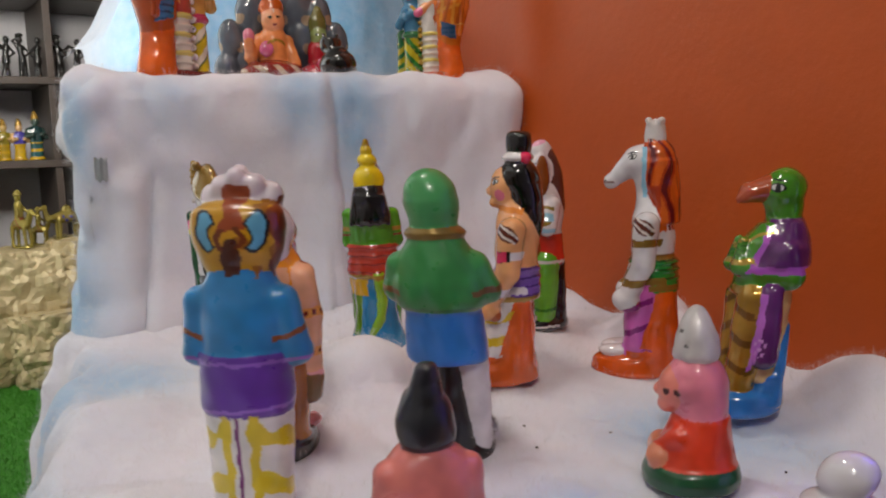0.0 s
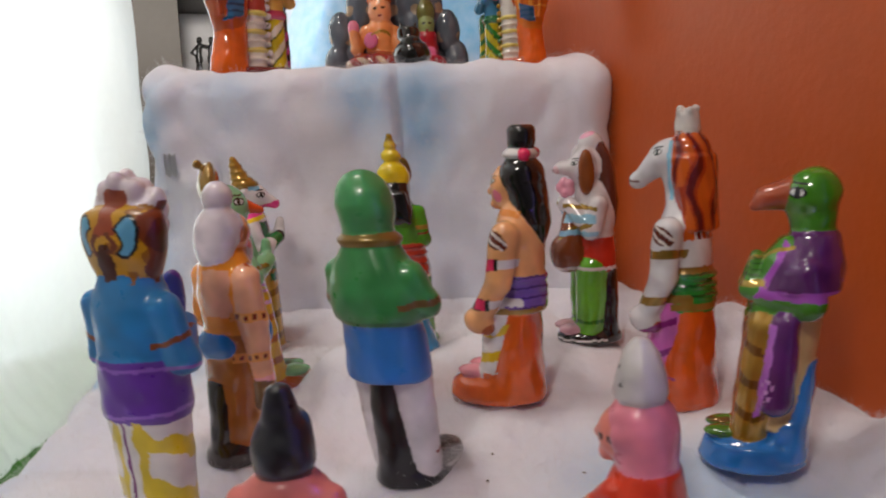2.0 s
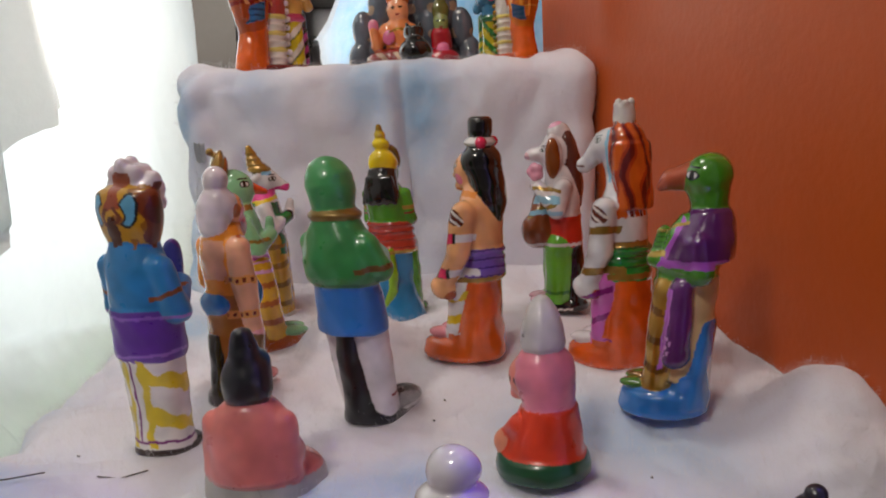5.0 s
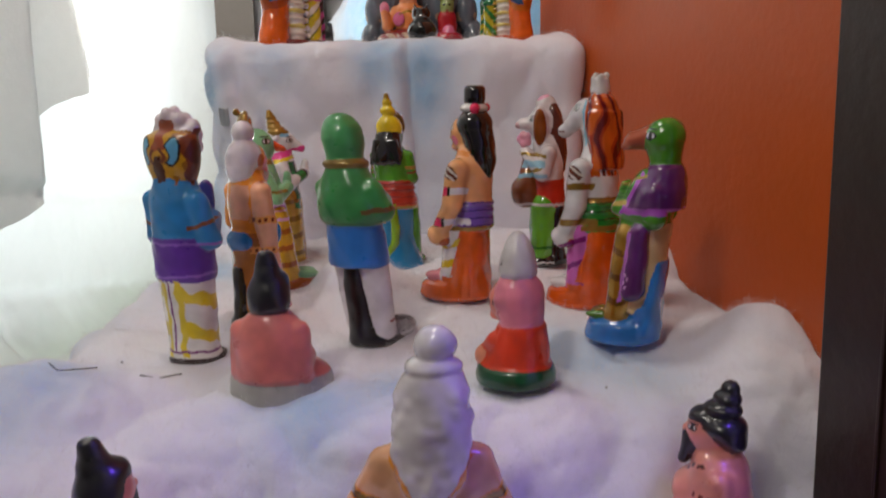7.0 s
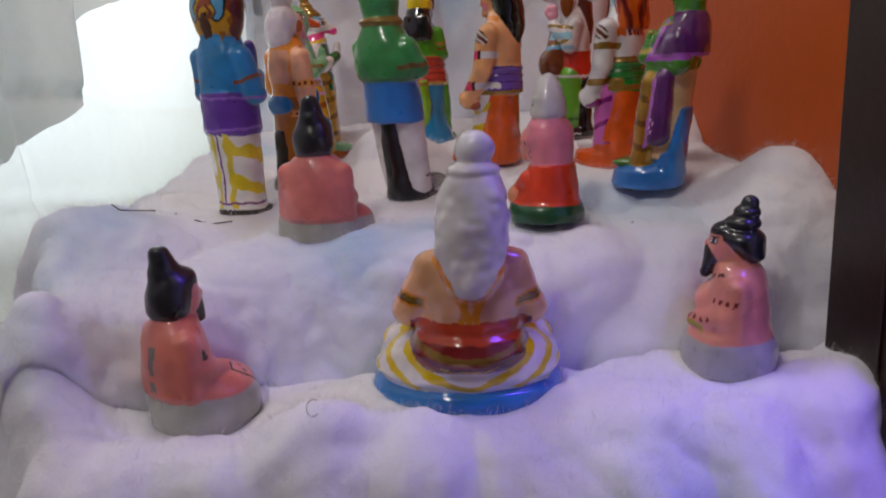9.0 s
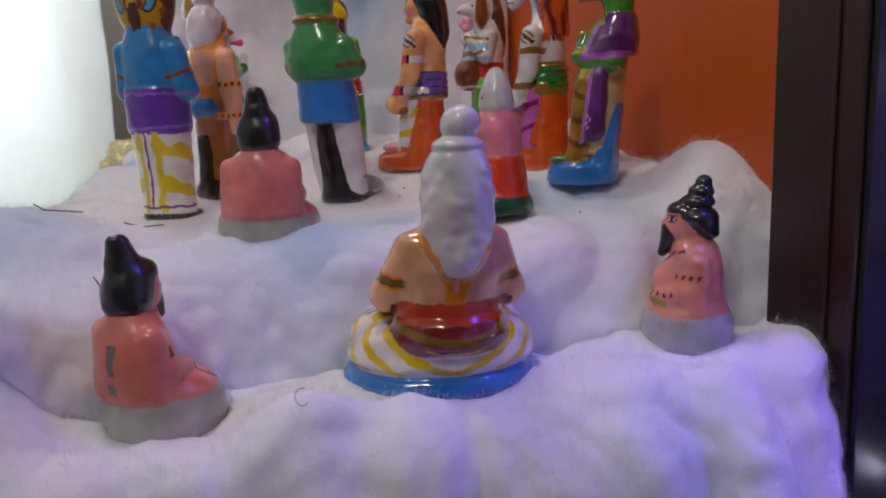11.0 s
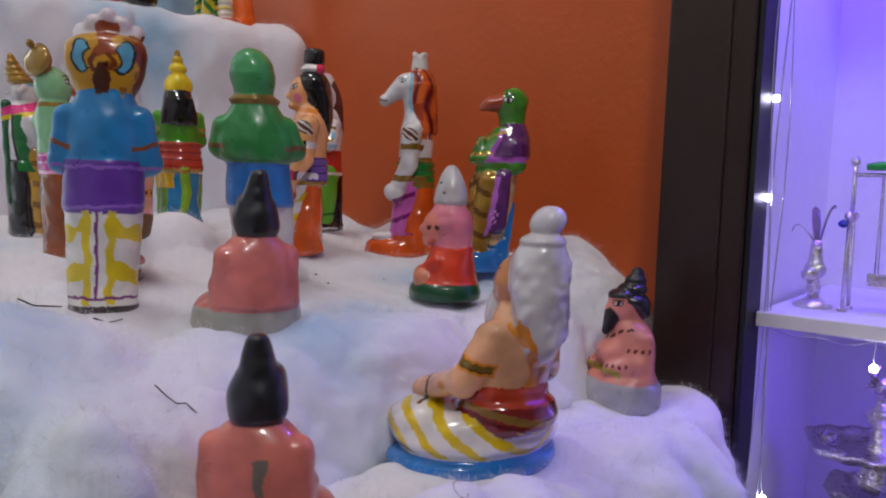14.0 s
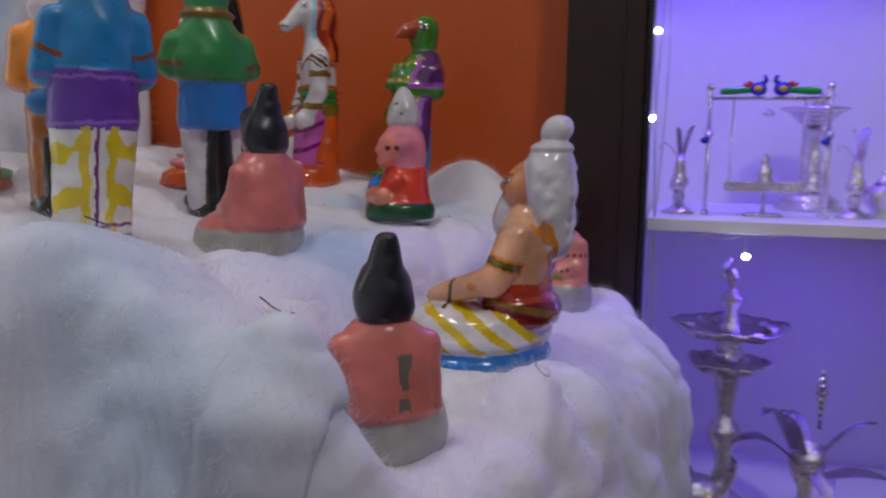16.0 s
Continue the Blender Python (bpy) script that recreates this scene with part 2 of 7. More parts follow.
def front_line(x):
    front = lerp_table(((0.0, 0.20), (0.2, 0.165), (0.45, 0.115), (0.64, 0.09), (0.74, 0.115), (0.80, 0.15), (0.85, 0.185), (0.9, 0.2)), x)
    front += 0.014 + 0.005 * math.sin(x * 37 + 3 * math.sin(x * 9)) + 0.004 * math.sin(x * 71 + 2) - 0.012 * smooth01(0.43, 0.445, x)
    return front


# where heavy dolls press into the cotton: x, y, radius of the rim that wells up
SUNK = ((0.333, 0.504, 0.058), (0.203, 0.328, 0.058), (0.697, 0.265, 0.053), (0.573, 0.438, 0.049), (0.447, 0.312, 0.090))


def cotton_height(x, y):
    left = lerp_table(((0.2, 0.05), (0.4, 0.04), (0.5, 0.005), (0.6, 0.035), (0.75, 0.085), (0.95, 0.145), (1.15, 0.20)), y)
    left += 0.012 * math.sin(y * 31) + 0.008 * math.sin(y * 67 + 1)
    step, front = step_line(x), front_line(x)
    top = 0.364 + 0.105 * (y - 0.45) + 0.045 * (x - 0.3)
    low = 0.243 + 0.03 * (x - 0.2)
    z = low + (top - low) * quarter((y - step + 0.062 + 0.05 * (1 - smooth01(0.17, 0.30, x))) / (0.075 + 0.06 * (1 - smooth01(0.17, 0.30, x))))
    for cx, cy, r, h in ((0.84, 0.42, 0.06, 0.055), (0.845, 0.70, 0.05, 0.06), (0.45, 0.80, 0.055, 0.042), (0.06, 0.50, 0.095, 0.048),
                         (0.06, 0.315, 0.048, 0.082), (0.30, 0.215, 0.045, 0.03), (0.37, 0.185, 0.035, 0.022), (0.155, 0.225, 0.04, 0.012), (0.23, 0.21, 0.04, 0.012), (0.60, 0.17, 0.05, 0.015), (0.80, 0.20, 0.05, 0.02), (0.20, 0.86, 0.06, 0.02), (0.60, 0.84, 0.05, 0.012), (0.40, 0.16, 0.05, 0.012)):
        z += h * math.exp(-((x - cx) ** 2 + (y - cy) ** 2) / (r * r))
    z -= 0.024 * smooth01(0.2, 0.3, x) * math.exp(-((y - step + 0.066) / 0.010) ** 2)
    z += 0.010 * billow(Vector((x, y, 0.4)), 6.5) - 0.004
    z += noise.noise((x * 9, y * 9, 1.3)) * 0.006
    for cx, cy, r in SUNK:
        z += (0.003 + 0.007 * noise.noise((x * 28, y * 28, 2.0))) * math.exp(-((math.hypot(x - cx, y - cy) - r - 0.006) / 0.012) ** 2)
    z *= quarter((y - front) / 0.09)
    z *= quarter((x - left + 0.03) / 0.07)
    return z


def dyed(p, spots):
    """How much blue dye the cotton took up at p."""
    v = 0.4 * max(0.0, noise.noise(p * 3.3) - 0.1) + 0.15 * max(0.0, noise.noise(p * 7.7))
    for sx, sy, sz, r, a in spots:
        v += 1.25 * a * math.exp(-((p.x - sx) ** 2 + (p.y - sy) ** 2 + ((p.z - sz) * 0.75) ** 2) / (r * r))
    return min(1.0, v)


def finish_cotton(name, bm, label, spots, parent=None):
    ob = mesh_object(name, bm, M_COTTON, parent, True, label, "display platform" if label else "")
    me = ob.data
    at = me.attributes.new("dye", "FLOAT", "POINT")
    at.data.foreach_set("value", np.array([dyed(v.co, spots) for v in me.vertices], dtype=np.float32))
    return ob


def fibres(name, ob, count, seed, lift=0.006, clear=()):
    """Loose strands of cotton that lie on and stand off a surface."""
    me = ob.data
    rng = np.random.default_rng(seed)
    n = len(me.polygons)
    area, cen, nor = np.zeros(n), np.zeros(n * 3), np.zeros(n * 3)
    me.polygons.foreach_get("area", area), me.polygons.foreach_get("center", cen), me.polygons.foreach_get("normal", nor)
    cen, nor = cen.reshape(-1, 3), nor.reshape(-1, 3)
    for cx, cy, r in clear:
        area[(cen[:, 0] - cx) ** 2 + (cen[:, 1] - cy) ** 2 < r * r] = 0
    pick = rng.choice(n, count, p=area / area.sum())
    p, u = cen[pick] + rng.normal(0, 0.002, (count, 3)), nor[pick]
    t = rng.normal(size=(count, 3))
    t -= u * (t * u).sum(1)[:, None]
    t /= np.linalg.norm(t, axis=1)[:, None] + 1e-9
    b = np.cross(u, t)
    L = rng.uniform(0.005, 0.016, (count, 1))
    h = rng.uniform(0.1, 1, (count, 1)) ** 1.6 * lift
    w = rng.uniform(0.00004, 0.0001, (count, 1))
    bend = rng.normal(0, 0.3, (count, 1))
    a0 = p - u * 0.001
    a1 = p + t * L * 0.5 + u * h + b * bend * L * 0.5
    a2 = p + t * L * 0.9 + u * h * rng.uniform(0, 1.5, (count, 1)) + b * bend * L
    verts = np.stack([a0 - b * w, a0 + b * w, a1 - b * w, a1 + b * w, a2], axis=1).reshape(-1, 3)
    i = (np.arange(count) * 5)[:, None]
    faces = [f for q in (i + np.array([[0, 1, 3, 2]])).tolist() for f in (q,)] + (i + np.array([[2, 3, 4]])).tolist()
    fm = bpy.data.meshes.new(name)
    fm.from_pydata(verts.tolist(), [], faces)
    fm.materials.append(M_STRAND)
    return tagged(new(name, fm), kind="stuff")


bm = bmesh.new()
NX = 260
X0, X1, Y0, Y1 = -0.06, 0.869, 0.05, 1.2


def rows_across(x):
    """Places along y for one strip of the cotton, closest together where it falls steeply."""
    f, s = front_line(x), step_line(x)
    arc = [1 - math.cos(math.pi / 2 * k / 50) for k in range(51)]
    ys = [Y0, (Y0 + f) / 2] + [f + 0.09 * a for a in arc]
    a, b = ys[-1], s - 0.08
    ys += [a + (b - a) * k / 60 for k in range(1, 60)] + [s - 0.08 + 0.018 * k / 10 for k in range(10)]
    ys += [s - 0.062 + 0.075 * a for a in arc]
    a = ys[-1]
    return ys + [a + (Y1 - a) * k / 190 for k in range(1, 191)]


NY = len(rows_across(0.0)) - 1
grid = [[bm.verts.new((x, y, cotton_height(x, y))) for y in rows_across(x)] for x in (X0 + (X1 - X0) * i / NX for i in range(NX + 1))]
for i in range(NX):
    for j in range(NY):
        q = (grid[i][j], grid[i + 1][j], grid[i + 1][j + 1], grid[i][j + 1])
        if max(v.co.z for v in q) > 0.001:
            bm.faces.new(q)
bmesh.ops.delete(bm, geom=[v for v in bm.verts if not v.link_faces], context="VERTS")
bm.normal_update()
shift = [(v, v.normal * (0.009 * billow(v.co, 10) + 0.0035 * billow(v.co + Vector((3, 1, 2)), 24) + 0.001 * billow(v.co, 47) + 0.0012 * noise.noise(v.co * 60))) for v in bm.verts]
for v, s in shift:
    side = 1 - abs(v.normal.z)
    v.co += s * (0.55 + 0.7 * side)
    if v.co.z < 0.004:
        v.co.z = FLOOR
    v.co.x = min(v.co.x, 0.8695)
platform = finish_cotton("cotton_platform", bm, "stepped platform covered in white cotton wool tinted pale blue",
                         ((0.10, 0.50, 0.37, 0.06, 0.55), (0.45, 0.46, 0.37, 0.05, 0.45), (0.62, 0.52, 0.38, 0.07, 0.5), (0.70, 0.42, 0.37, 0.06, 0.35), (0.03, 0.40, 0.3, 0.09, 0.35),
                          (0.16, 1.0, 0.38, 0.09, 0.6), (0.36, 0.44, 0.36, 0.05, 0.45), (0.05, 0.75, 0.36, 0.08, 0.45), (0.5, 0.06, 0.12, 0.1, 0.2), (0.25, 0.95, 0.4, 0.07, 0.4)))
strands = fibres("cotton_fibre", platform, 170000, 3, 0.008, [(x, y, r - 0.008) for x, y, r in SUNK])
strands.parent = platform

# a loose tuft that lies over a doll's shoe
rng = np.random.default_rng(21)
count = 1400
c = np.array((0.474, 0.600, 0.402)) + rng.normal(0, 1, (count, 3)) * (0.014, 0.012, 0.007)
t = rng.normal(size=(count, 3)) * (1, 1, 0.5)
t /= np.linalg.norm(t, axis=1)[:, None]
b = np.cross(t, rng.normal(size=(count, 3)))
b /= np.linalg.norm(b, axis=1)[:, None]
L, w = rng.uniform(0.006, 0.014, (count, 1)), 0.00007
tv = np.stack([c - t * L - b * w, c - t * L + b * w, c + b * L * 0.3 - b * w, c + b * L * 0.3 + b * w, c + t * L], axis=1).reshape(-1, 3)
i = (np.arange(count) * 5)[:, None]
tm = bpy.data.meshes.new("cotton_tuft")
tm.from_pydata(tv.tolist(), [], (i + np.array([[0, 1, 3, 2]])).tolist() + (i + np.array([[2, 3, 4]])).tolist())
tm.materials.append(M_STRAND)
tagged(new("cotton_tuft", tm), kind="stuff").parent = platform

# the tall draped block, built in its own frame: x along its front, y into it
BLOCK = pose(0.5555, 1.07, 0.0, 0, 0, -17.0)


bm = bmesh.new()
HALF, DEEP, TOP, RR = 0.325, 0.52, 0.777, 0.035
outline = []
for k in range(300):
    f = k / 299
    total = DEEP * 2 + HALF * 2
    d = f * total
    if d < DEEP:
        outline.append((-HALF, DEEP - d, -1, 0))
    elif d < DEEP + 2 * HALF:
        outline.append((-HALF + d - DEEP, 0, 0, -1))
    else:
        outline.append((HALF, d - DEEP - 2 * HALF, 1, 0))
rows = []
levels = [0.03 + (TOP - RR - 0.03) * i / 46 for i in range(47)]
for z in levels:
    row = []
    for ox, oy, nx, ny in outline:
        cx, cy = max(-HALF + RR, min(HALF - RR, ox)), max(RR, oy)
        dx, dy = ox - cx, oy - cy
        L = math.hypot(dx, dy)
        px, py = (cx + dx / L * RR, cy + dy / L * RR) if L > 1e-6 and (abs(dx) > 1e-6 and abs(dy) > 1e-6) else (ox, oy)
        lip = 0.016 * smooth01(0.635, 0.685, z + 0.02 * math.sin(px * 25)) * (1 - 0.85 * smooth01(-0.2, 0.0, px)) + 0.003 * math.sin(z * 31 + px * 20)
        flare = 0.075 * (1 - smooth01(0.0, 0.62, z)) * (1.0 if px < 0 else 0.25)
        edge = px - 0.012 - 0.05 * (0.77 - z)
        fold = (-0.014 * smooth01(-0.003, 0.003, edge) - 0.006 * math.exp(-(edge / 0.006) ** 2) + 0.006 * math.exp(-((edge + 0.02) / 0.02) ** 2)) if ny else 0
        rip = 0.008 * math.sin(px * 60 + z * 6) * (1 - smooth01(-0.33, -0.15, px)) * (1 - smooth01(0.62, 0.68, z))
        slant = px + 0.235 + 0.12 * (0.64 - z)
        tuck = (-0.016 * math.exp(-(slant / 0.007) ** 2) + 0.012 * math.exp(-((slant + 0.03) / 0.022) ** 2)) * smooth01(0.34, 0.44, z) * (1 - smooth01(0.635, 0.66, z)) if ny else 0
        for c0, c1 in ((-0.27, 0.70), (-0.225, 0.71)):
            tuck -= 0.005 * math.exp(-((px - c0 - 0.55 * (c1 - z)) / 0.006) ** 2 - ((z - c1) / 0.03) ** 2) if ny else 0
        o = lip + flare + fold + rip + tuck
        o *= 1 - smooth01(0.2, 0.29, px)
        row.append((px + nx * o, py + ny * o, z))
    rows.append(row)
top_rows = []
for i in range(1, 30):
    a = i / 29
    if a < 0.35:
        th = a / 0.35 * math.pi / 2
        sc, z = RR * (1 - math.cos(th)), TOP - RR + RR * math.sin(th)
    else:
        sc, z = RR + (a - 0.35) / 0.65 * 0.28, TOP + 0.004 * math.sin(a * 25)
    row = []
    for px, py, _ in rows[46]:
        row.append((px * (1 - sc / HALF * 0.98) if abs(px) > 1e-9 else 0, py + sc if py < DEEP * 0.5 else py, z))
    top_rows.append(row)
verts = [[bm.verts.new(p) for p in row] for row in rows + top_rows]
for a, b in zip(verts, verts[1:]):
    for k in range(len(a) - 1):
        bm.faces.new((a[k], a[k + 1], b[k + 1], b[k]))
bm.normal_update()
for v, s in [(v, v.normal * (0.012 * (1 - smooth01(-0.33, -0.24, v.co.x)) * billow(v.co, 13) + 0.006 * billow(v.co, 8) + 0.0026 * billow(v.co + Vector((5, 1, 2)), 24))) for v in bm.verts]:
    v.co += s
for v in bm.verts:
    if v.co.y > 0.02:
        v.co.x -= 0.5 * (v.co.y - 0.02) * smooth01(0.15, 0.3, v.co.x)
    v.co.x -= 0.008 * smooth01(0.2, 0.32, v.co.x)
bm.transform(BLOCK)
for v in bm.verts:
    v.co.x = min(v.co.x, 0.866)
block = finish_cotton("cotton_block", bm, "tall block draped in white cotton wool with blue dye stains",
                      ((0.517, 1.08, 0.775, 0.042, 0.4), (0.522, 1.08, 0.725, 0.036, 0.3), (0.60, 1.055, 0.77, 0.05, 0.42), (0.607, 1.055, 0.715, 0.046, 0.4), (0.597, 1.057, 0.65, 0.04, 0.3),
                       (0.354, 1.13, 0.75, 0.05, 0.3), (0.245, 1.165, 0.735, 0.032, 0.6), (0.235, 1.17, 0.68, 0.032, 0.55), (0.20, 1.20, 0.50, 0.07, 0.7), (0.18, 1.22, 0.33, 0.1, 0.7), (0.17, 1.25, 0.6, 0.06, 0.5)))
strands = fibres("cotton_fibre", block, 90000, 5, 0.010)
strands.parent = block
# plastic wrap that shows under the lip of the block, glints put into its white
for px, pz, w, h in ((-0.298, 0.655, 0.016, 0.03),):
    bm = bmesh.new()
    for i in range(7):
        for s in (0, 1):
            bm.verts.new((px - w / 2 + w * i / 6, -0.022 - 0.003 * math.sin(i * 1.9) - 0.004 * s, pz + (s - 0.5) * h + 0.002 * math.sin(i * 2.3)))
    bm.verts.ensure_lookup_table()
    for i in range(6):
        bm.faces.new([bm.verts[j] for j in (2 * i, 2 * i + 2, 2 * i + 3, 2 * i + 1)])
    bmesh.ops.solidify(bm, geom=bm.faces[:], thickness=0.0008)
    bm.transform(BLOCK)
    part("plastic_wrap", bm, M_PLASTIC, block, "crinkled plastic wrap with its glints as white colour")

# far mound of cotton
bm = bmesh.new()
cols = []
for i in range(71):
    f = i / 70
    x = 0.612 + 1.5 * f
    high = 1.02 + 0.30 * smooth01(0, 0.16, f) + 0.05 * math.sin(f * 17) - 0.05 * math.cos(f * 31)
    col = []
    for k in range(41):
        g = k / 40
        z = 0.03 + (high - 0.03) * min(1, g / 0.8)
        y = 2.30 + 0.06 * math.sin(f * 9) + 0.10 * quarter(max(0, g - 0.72) / 0.28) + (0.25 * (1 - quarter(f / 0.06)))
        xx = x - 0.03 * smooth01(0.55, 0.8, g) * (1 - smooth01(0, 0.1, f)) + 0.03 * (1 - g)
        col.append(bm.verts.new((xx, y + (0.22 * (g - 0.8) / 0.2 if g > 0.8 else 0), z)))
    cols.append(col)
for a, b in zip(cols, cols[1:]):
    for k in range(40):
        bm.faces.new((a[k], b[k], b[k + 1], a[k + 1]))
bm.normal_update()
for v, s in [(v, v.normal * (0.011 * billow(v.co, 5) + 0.006 * billow(v.co, 17))) for v in bm.verts]:
    v.co += s
mound = finish_cotton("cotton_mountain", bm, "tall mound of pale blue cotton wool behind the dolls",
                      ((0.6, 2.3, 1.0, 0.25, 0.7), (0.9, 2.3, 0.95, 0.2, 0.45), (1.3, 2.3, 1.0, 0.3, 0.6), (1.1, 2.3, 1.15, 0.15, 0.4), (1.7, 2.3, 0.9, 0.3, 0.4)))
strands = fibres("cotton_fibre", mound, 9000, 8, 0.012)
strands.parent = mound


# ---- curtain side ----
def along(f):
    """A point of the cloth's line on the floor, from its far end towards the camera."""
    return Vector((0.18, 2.75, 0)).lerp(Vector((-1.1, -0.52, 0)), f)


OUT = Vector((0.931, -0.364, 0))


def cloth(name, f0, f1, z0, z1, off, amp, label, nu=220, nv=44, seed=0.0, category="curtain"):
    bm = bmesh.new()
    g = []
    for i in range(nu + 1):
        f = f0 + (f1 - f0) * i / nu
        p = along(f)
        col = []
        for k in range(nv + 1):
            a, b = z0(f), z1(f)
            z = a + (b - a) * k / nv
            w = amp * (math.sin(f * 46 + seed + 0.7 * math.sin(z * 3)) * (0.4 + 0.6 * noise.noise((f * 7, z * 0.8, seed))) + 0.9 * noise.noise((f * 16, z * 2.6, seed + 3)) + 0.2 * abs(noise.noise((f * 45, z * 7, seed + 9))) + (1 - smooth01(0.05, 0.4, z)) * (0.5 * abs(noise.noise((f * 33, z * 8, seed + 5))) + 0.3 * noise.noise((f * 80, z * 20, seed))))
            if off:
                saw = abs(((f * 15 + 0.25 * math.sin(z * 2.2 + f * 9)) % 1.0) * 2 - 1)
                w = w * 0.35 + amp * (1.5 * saw - 0.6) * (0.6 + 0.8 * abs(noise.noise((f * 5, z * 0.6, 2.0))))
            crease = -0.5 * amp * math.exp(-((z - 0.45 - 0.35 * (f - 0.2)) / 0.012) ** 2) - 0.5 * amp * math.exp(-((z - 0.19 - 0.5 * (f - 0.2)) / 0.010) ** 2)
            crease -= 0.35 * amp * (math.exp(-((f - 0.34 - 0.05 * z) / 0.0016) ** 2) + math.exp(-((f - 0.43 - 0.03 * z) / 0.0016) ** 2) + math.exp(-((f - 0.5 + 0.04 * z) / 0.0016) ** 2)) if not off else 0
            foot = 0.10 * (1 - smooth01(0.0, 0.22, z)) if off == 0 else 0
            if off:
                p = along(f + 0.06 * max(0.0, z - 0.77) * (1 - smooth01(f0, f0 + 0.12, f)))
            q = p + OUT * (off + w + crease + foot)
            col.append(bm.verts.new((q.x, q.y, z)))
        g.append(col)
    for a, b in zip(g, g[1:]):
        for k in range(nv):
            bm.faces.new((a[k], b[k], b[k + 1], a[k + 1]))
    return mesh_object(name, bm, M_CLOTH if category == "curtain" else M_DRAPE, label=label, category=category)


cloth("curtain", 0.0, 1.0, lambda f: 0.035 if f < 0.55 else FLOOR + 0.005, lambda f: 2.45, 0.0, 0.026, "white cloth hung as a curtain beside the display", 640, 130)
cloth("table_cloth", 0.249, 0.62, lambda f: lerp_table(((0.249, 0.77), (0.261, 0.757), (0.281, 0.722), (0.290, 0.715), (0.296, 0.70), (0.325, 0.64), (0.336, 0.58), (0.339, 0.50), (0.345, 0.485), (0.367, 0.44), (0.379, 0.40), (0.41, 0.375), (0.62, 0.30)), f) + 0.006 * math.sin(f * 170),
      lambda f: 1.30, 0.075, 0.055, "loose white cloth draped in folds over the curtain", 160, 36, 4.0, "cloth")

# ---- grass ----
grass = box_object("grass_mat", -0.30, 0.60, 1.15, 2.74, 0.0305, 0.036, M_GRASS, 0, label="bright green artificial grass mat on the stage", category="grass mat")
rng = np.random.default_rng(11)
n = 26000
gx, gy = rng.uniform(-0.15, 0.58, n), rng.uniform(1.2, 2.7, n)
ang, hh, tilt = rng.uniform(0, 6.283, n), rng.uniform(0.008, 0.016, n), rng.normal(0, 0.006, (n, 2))
wx, wy = np.cos(ang) * 0.0011, np.sin(ang) * 0.0011
gv = np.stack([np.stack([gx - wx, gy - wy, np.full(n, 0.035)], 1), np.stack([gx + wx, gy + wy, np.full(n, 0.035)], 1), np.stack([gx + tilt[:, 0], gy + tilt[:, 1], 0.035 + hh], 1)], axis=1).reshape(-1, 3)
gm = bpy.data.meshes.new("grass_blade")
gm.from_pydata(gv.tolist(), [], np.arange(n * 3).reshape(-1, 3).tolist())
gm.materials.append(M_BLADE)
tagged(new("grass_blade", gm), kind="stuff").parent = grass

# ---- bookshelf ----
shelf = new("bookshelf")
shelf.location = (0.18, 2.75, 0.03)
tagged(shelf, "taupe open display shelf with dark boards and white back", "shelf")


def shelf_part(name, x0, x1, y0, y1, z0, z1, m, bevel=0.002):
    o = box_object(name, x0, x1, y0, y1, z0, z1, m, bevel)
    o.parent = shelf
    o.matrix_parent_inverse = Matrix.Translation(shelf.location).inverted()
    return o


shelf_part("side_panel", 0.18, 0.317, 2.75, 3.1, 0.03, 2.2, M_GREY)
shelf_part("back_panel", 0.317, 1.6, 3.06, 3.1, 0.03, 2.2, M_LAM, 0)
for z in (0.30, 0.655, 0.905, 1.16, 1.42, 1.7):
    shelf_part("board", 0.317, 1.6, 2.755, 3.06, z - 0.022, z, M_BOARD)
for z0, z1 in ((0.03, 0.278), (0.30, 0.633), (0.655, 0.883), (0.905, 1.138), (1.16, 1.398)):
    shelf_part("divider", 0.51, 0.532, 2.765, 3.06, z0, z1, M_BOARD)
    shelf_part("divider", 0.80, 0.822, 2.765, 3.06, z0, z1, M_BOARD)
# thin raised pads stand in for lit patches on the back
for x, z in ((0.395, 0.935), (0.60, 0.935), (0.40, 0.69), (0.62, 0.69), (0.62, 0.34)):
    shelf_part("lit_patch", x - 0.065, x + 0.065, 3.052, 3.059, z, z + 0.17, M_LAM, 0.001)


# ---- paper rocks ----
def paper_rock(x, y, z, sx, sy, sz, seed):
    bm = bmesh.new()
    bmesh.ops.create_cube(bm, size=2)
    bmesh.ops.subdivide_edges(bm, edges=bm.edges[:], cuts=25, use_grid_fill=True)
    for v in bm.verts:
        p = v.co.copy()
        q = p / max(1e-6, (abs(p.x) ** 4 + abs(p.y) ** 4 + abs(p.z) ** 4) ** 0.25)
        o = Vector((seed, seed * 2, 0))
        cell = lambda k: (lambda d: min(0.6, d[1] - d[0]))(noise.voronoi(q * k + o * 0.7)[0])
        r = 0.96 + 0.16 * noise.noise(q * 1.6 + o) + 0.20 * abs(noise.noise(q * 3.4 + o)) + 0.12 * cell(2.6) + 0.06 * cell(6.0)
        q = q * r + Vector((noise.noise(q * 9 + o), noise.noise(q * 9 - o), noise.noise(q * 9 + o * 2))) * 0.035
        v.co = Vector((q.x * sx / 2, q.y * sy / 2, max(0.0, (q.z + 1) * sz / 2) if q.z < 0.85 else sz * (0.93 + 0.02 * noise.noise(q * 5))))
    bmesh.ops.triangulate(bm, faces=bm.faces[:])
    ob = mesh_object("paper_rock", bm, M_GOLDP, None, False, "crumpled golden brown paper rock standing on the grass", "rock", "paper rocks")
    ob.location = (x, y, z)
    return ob


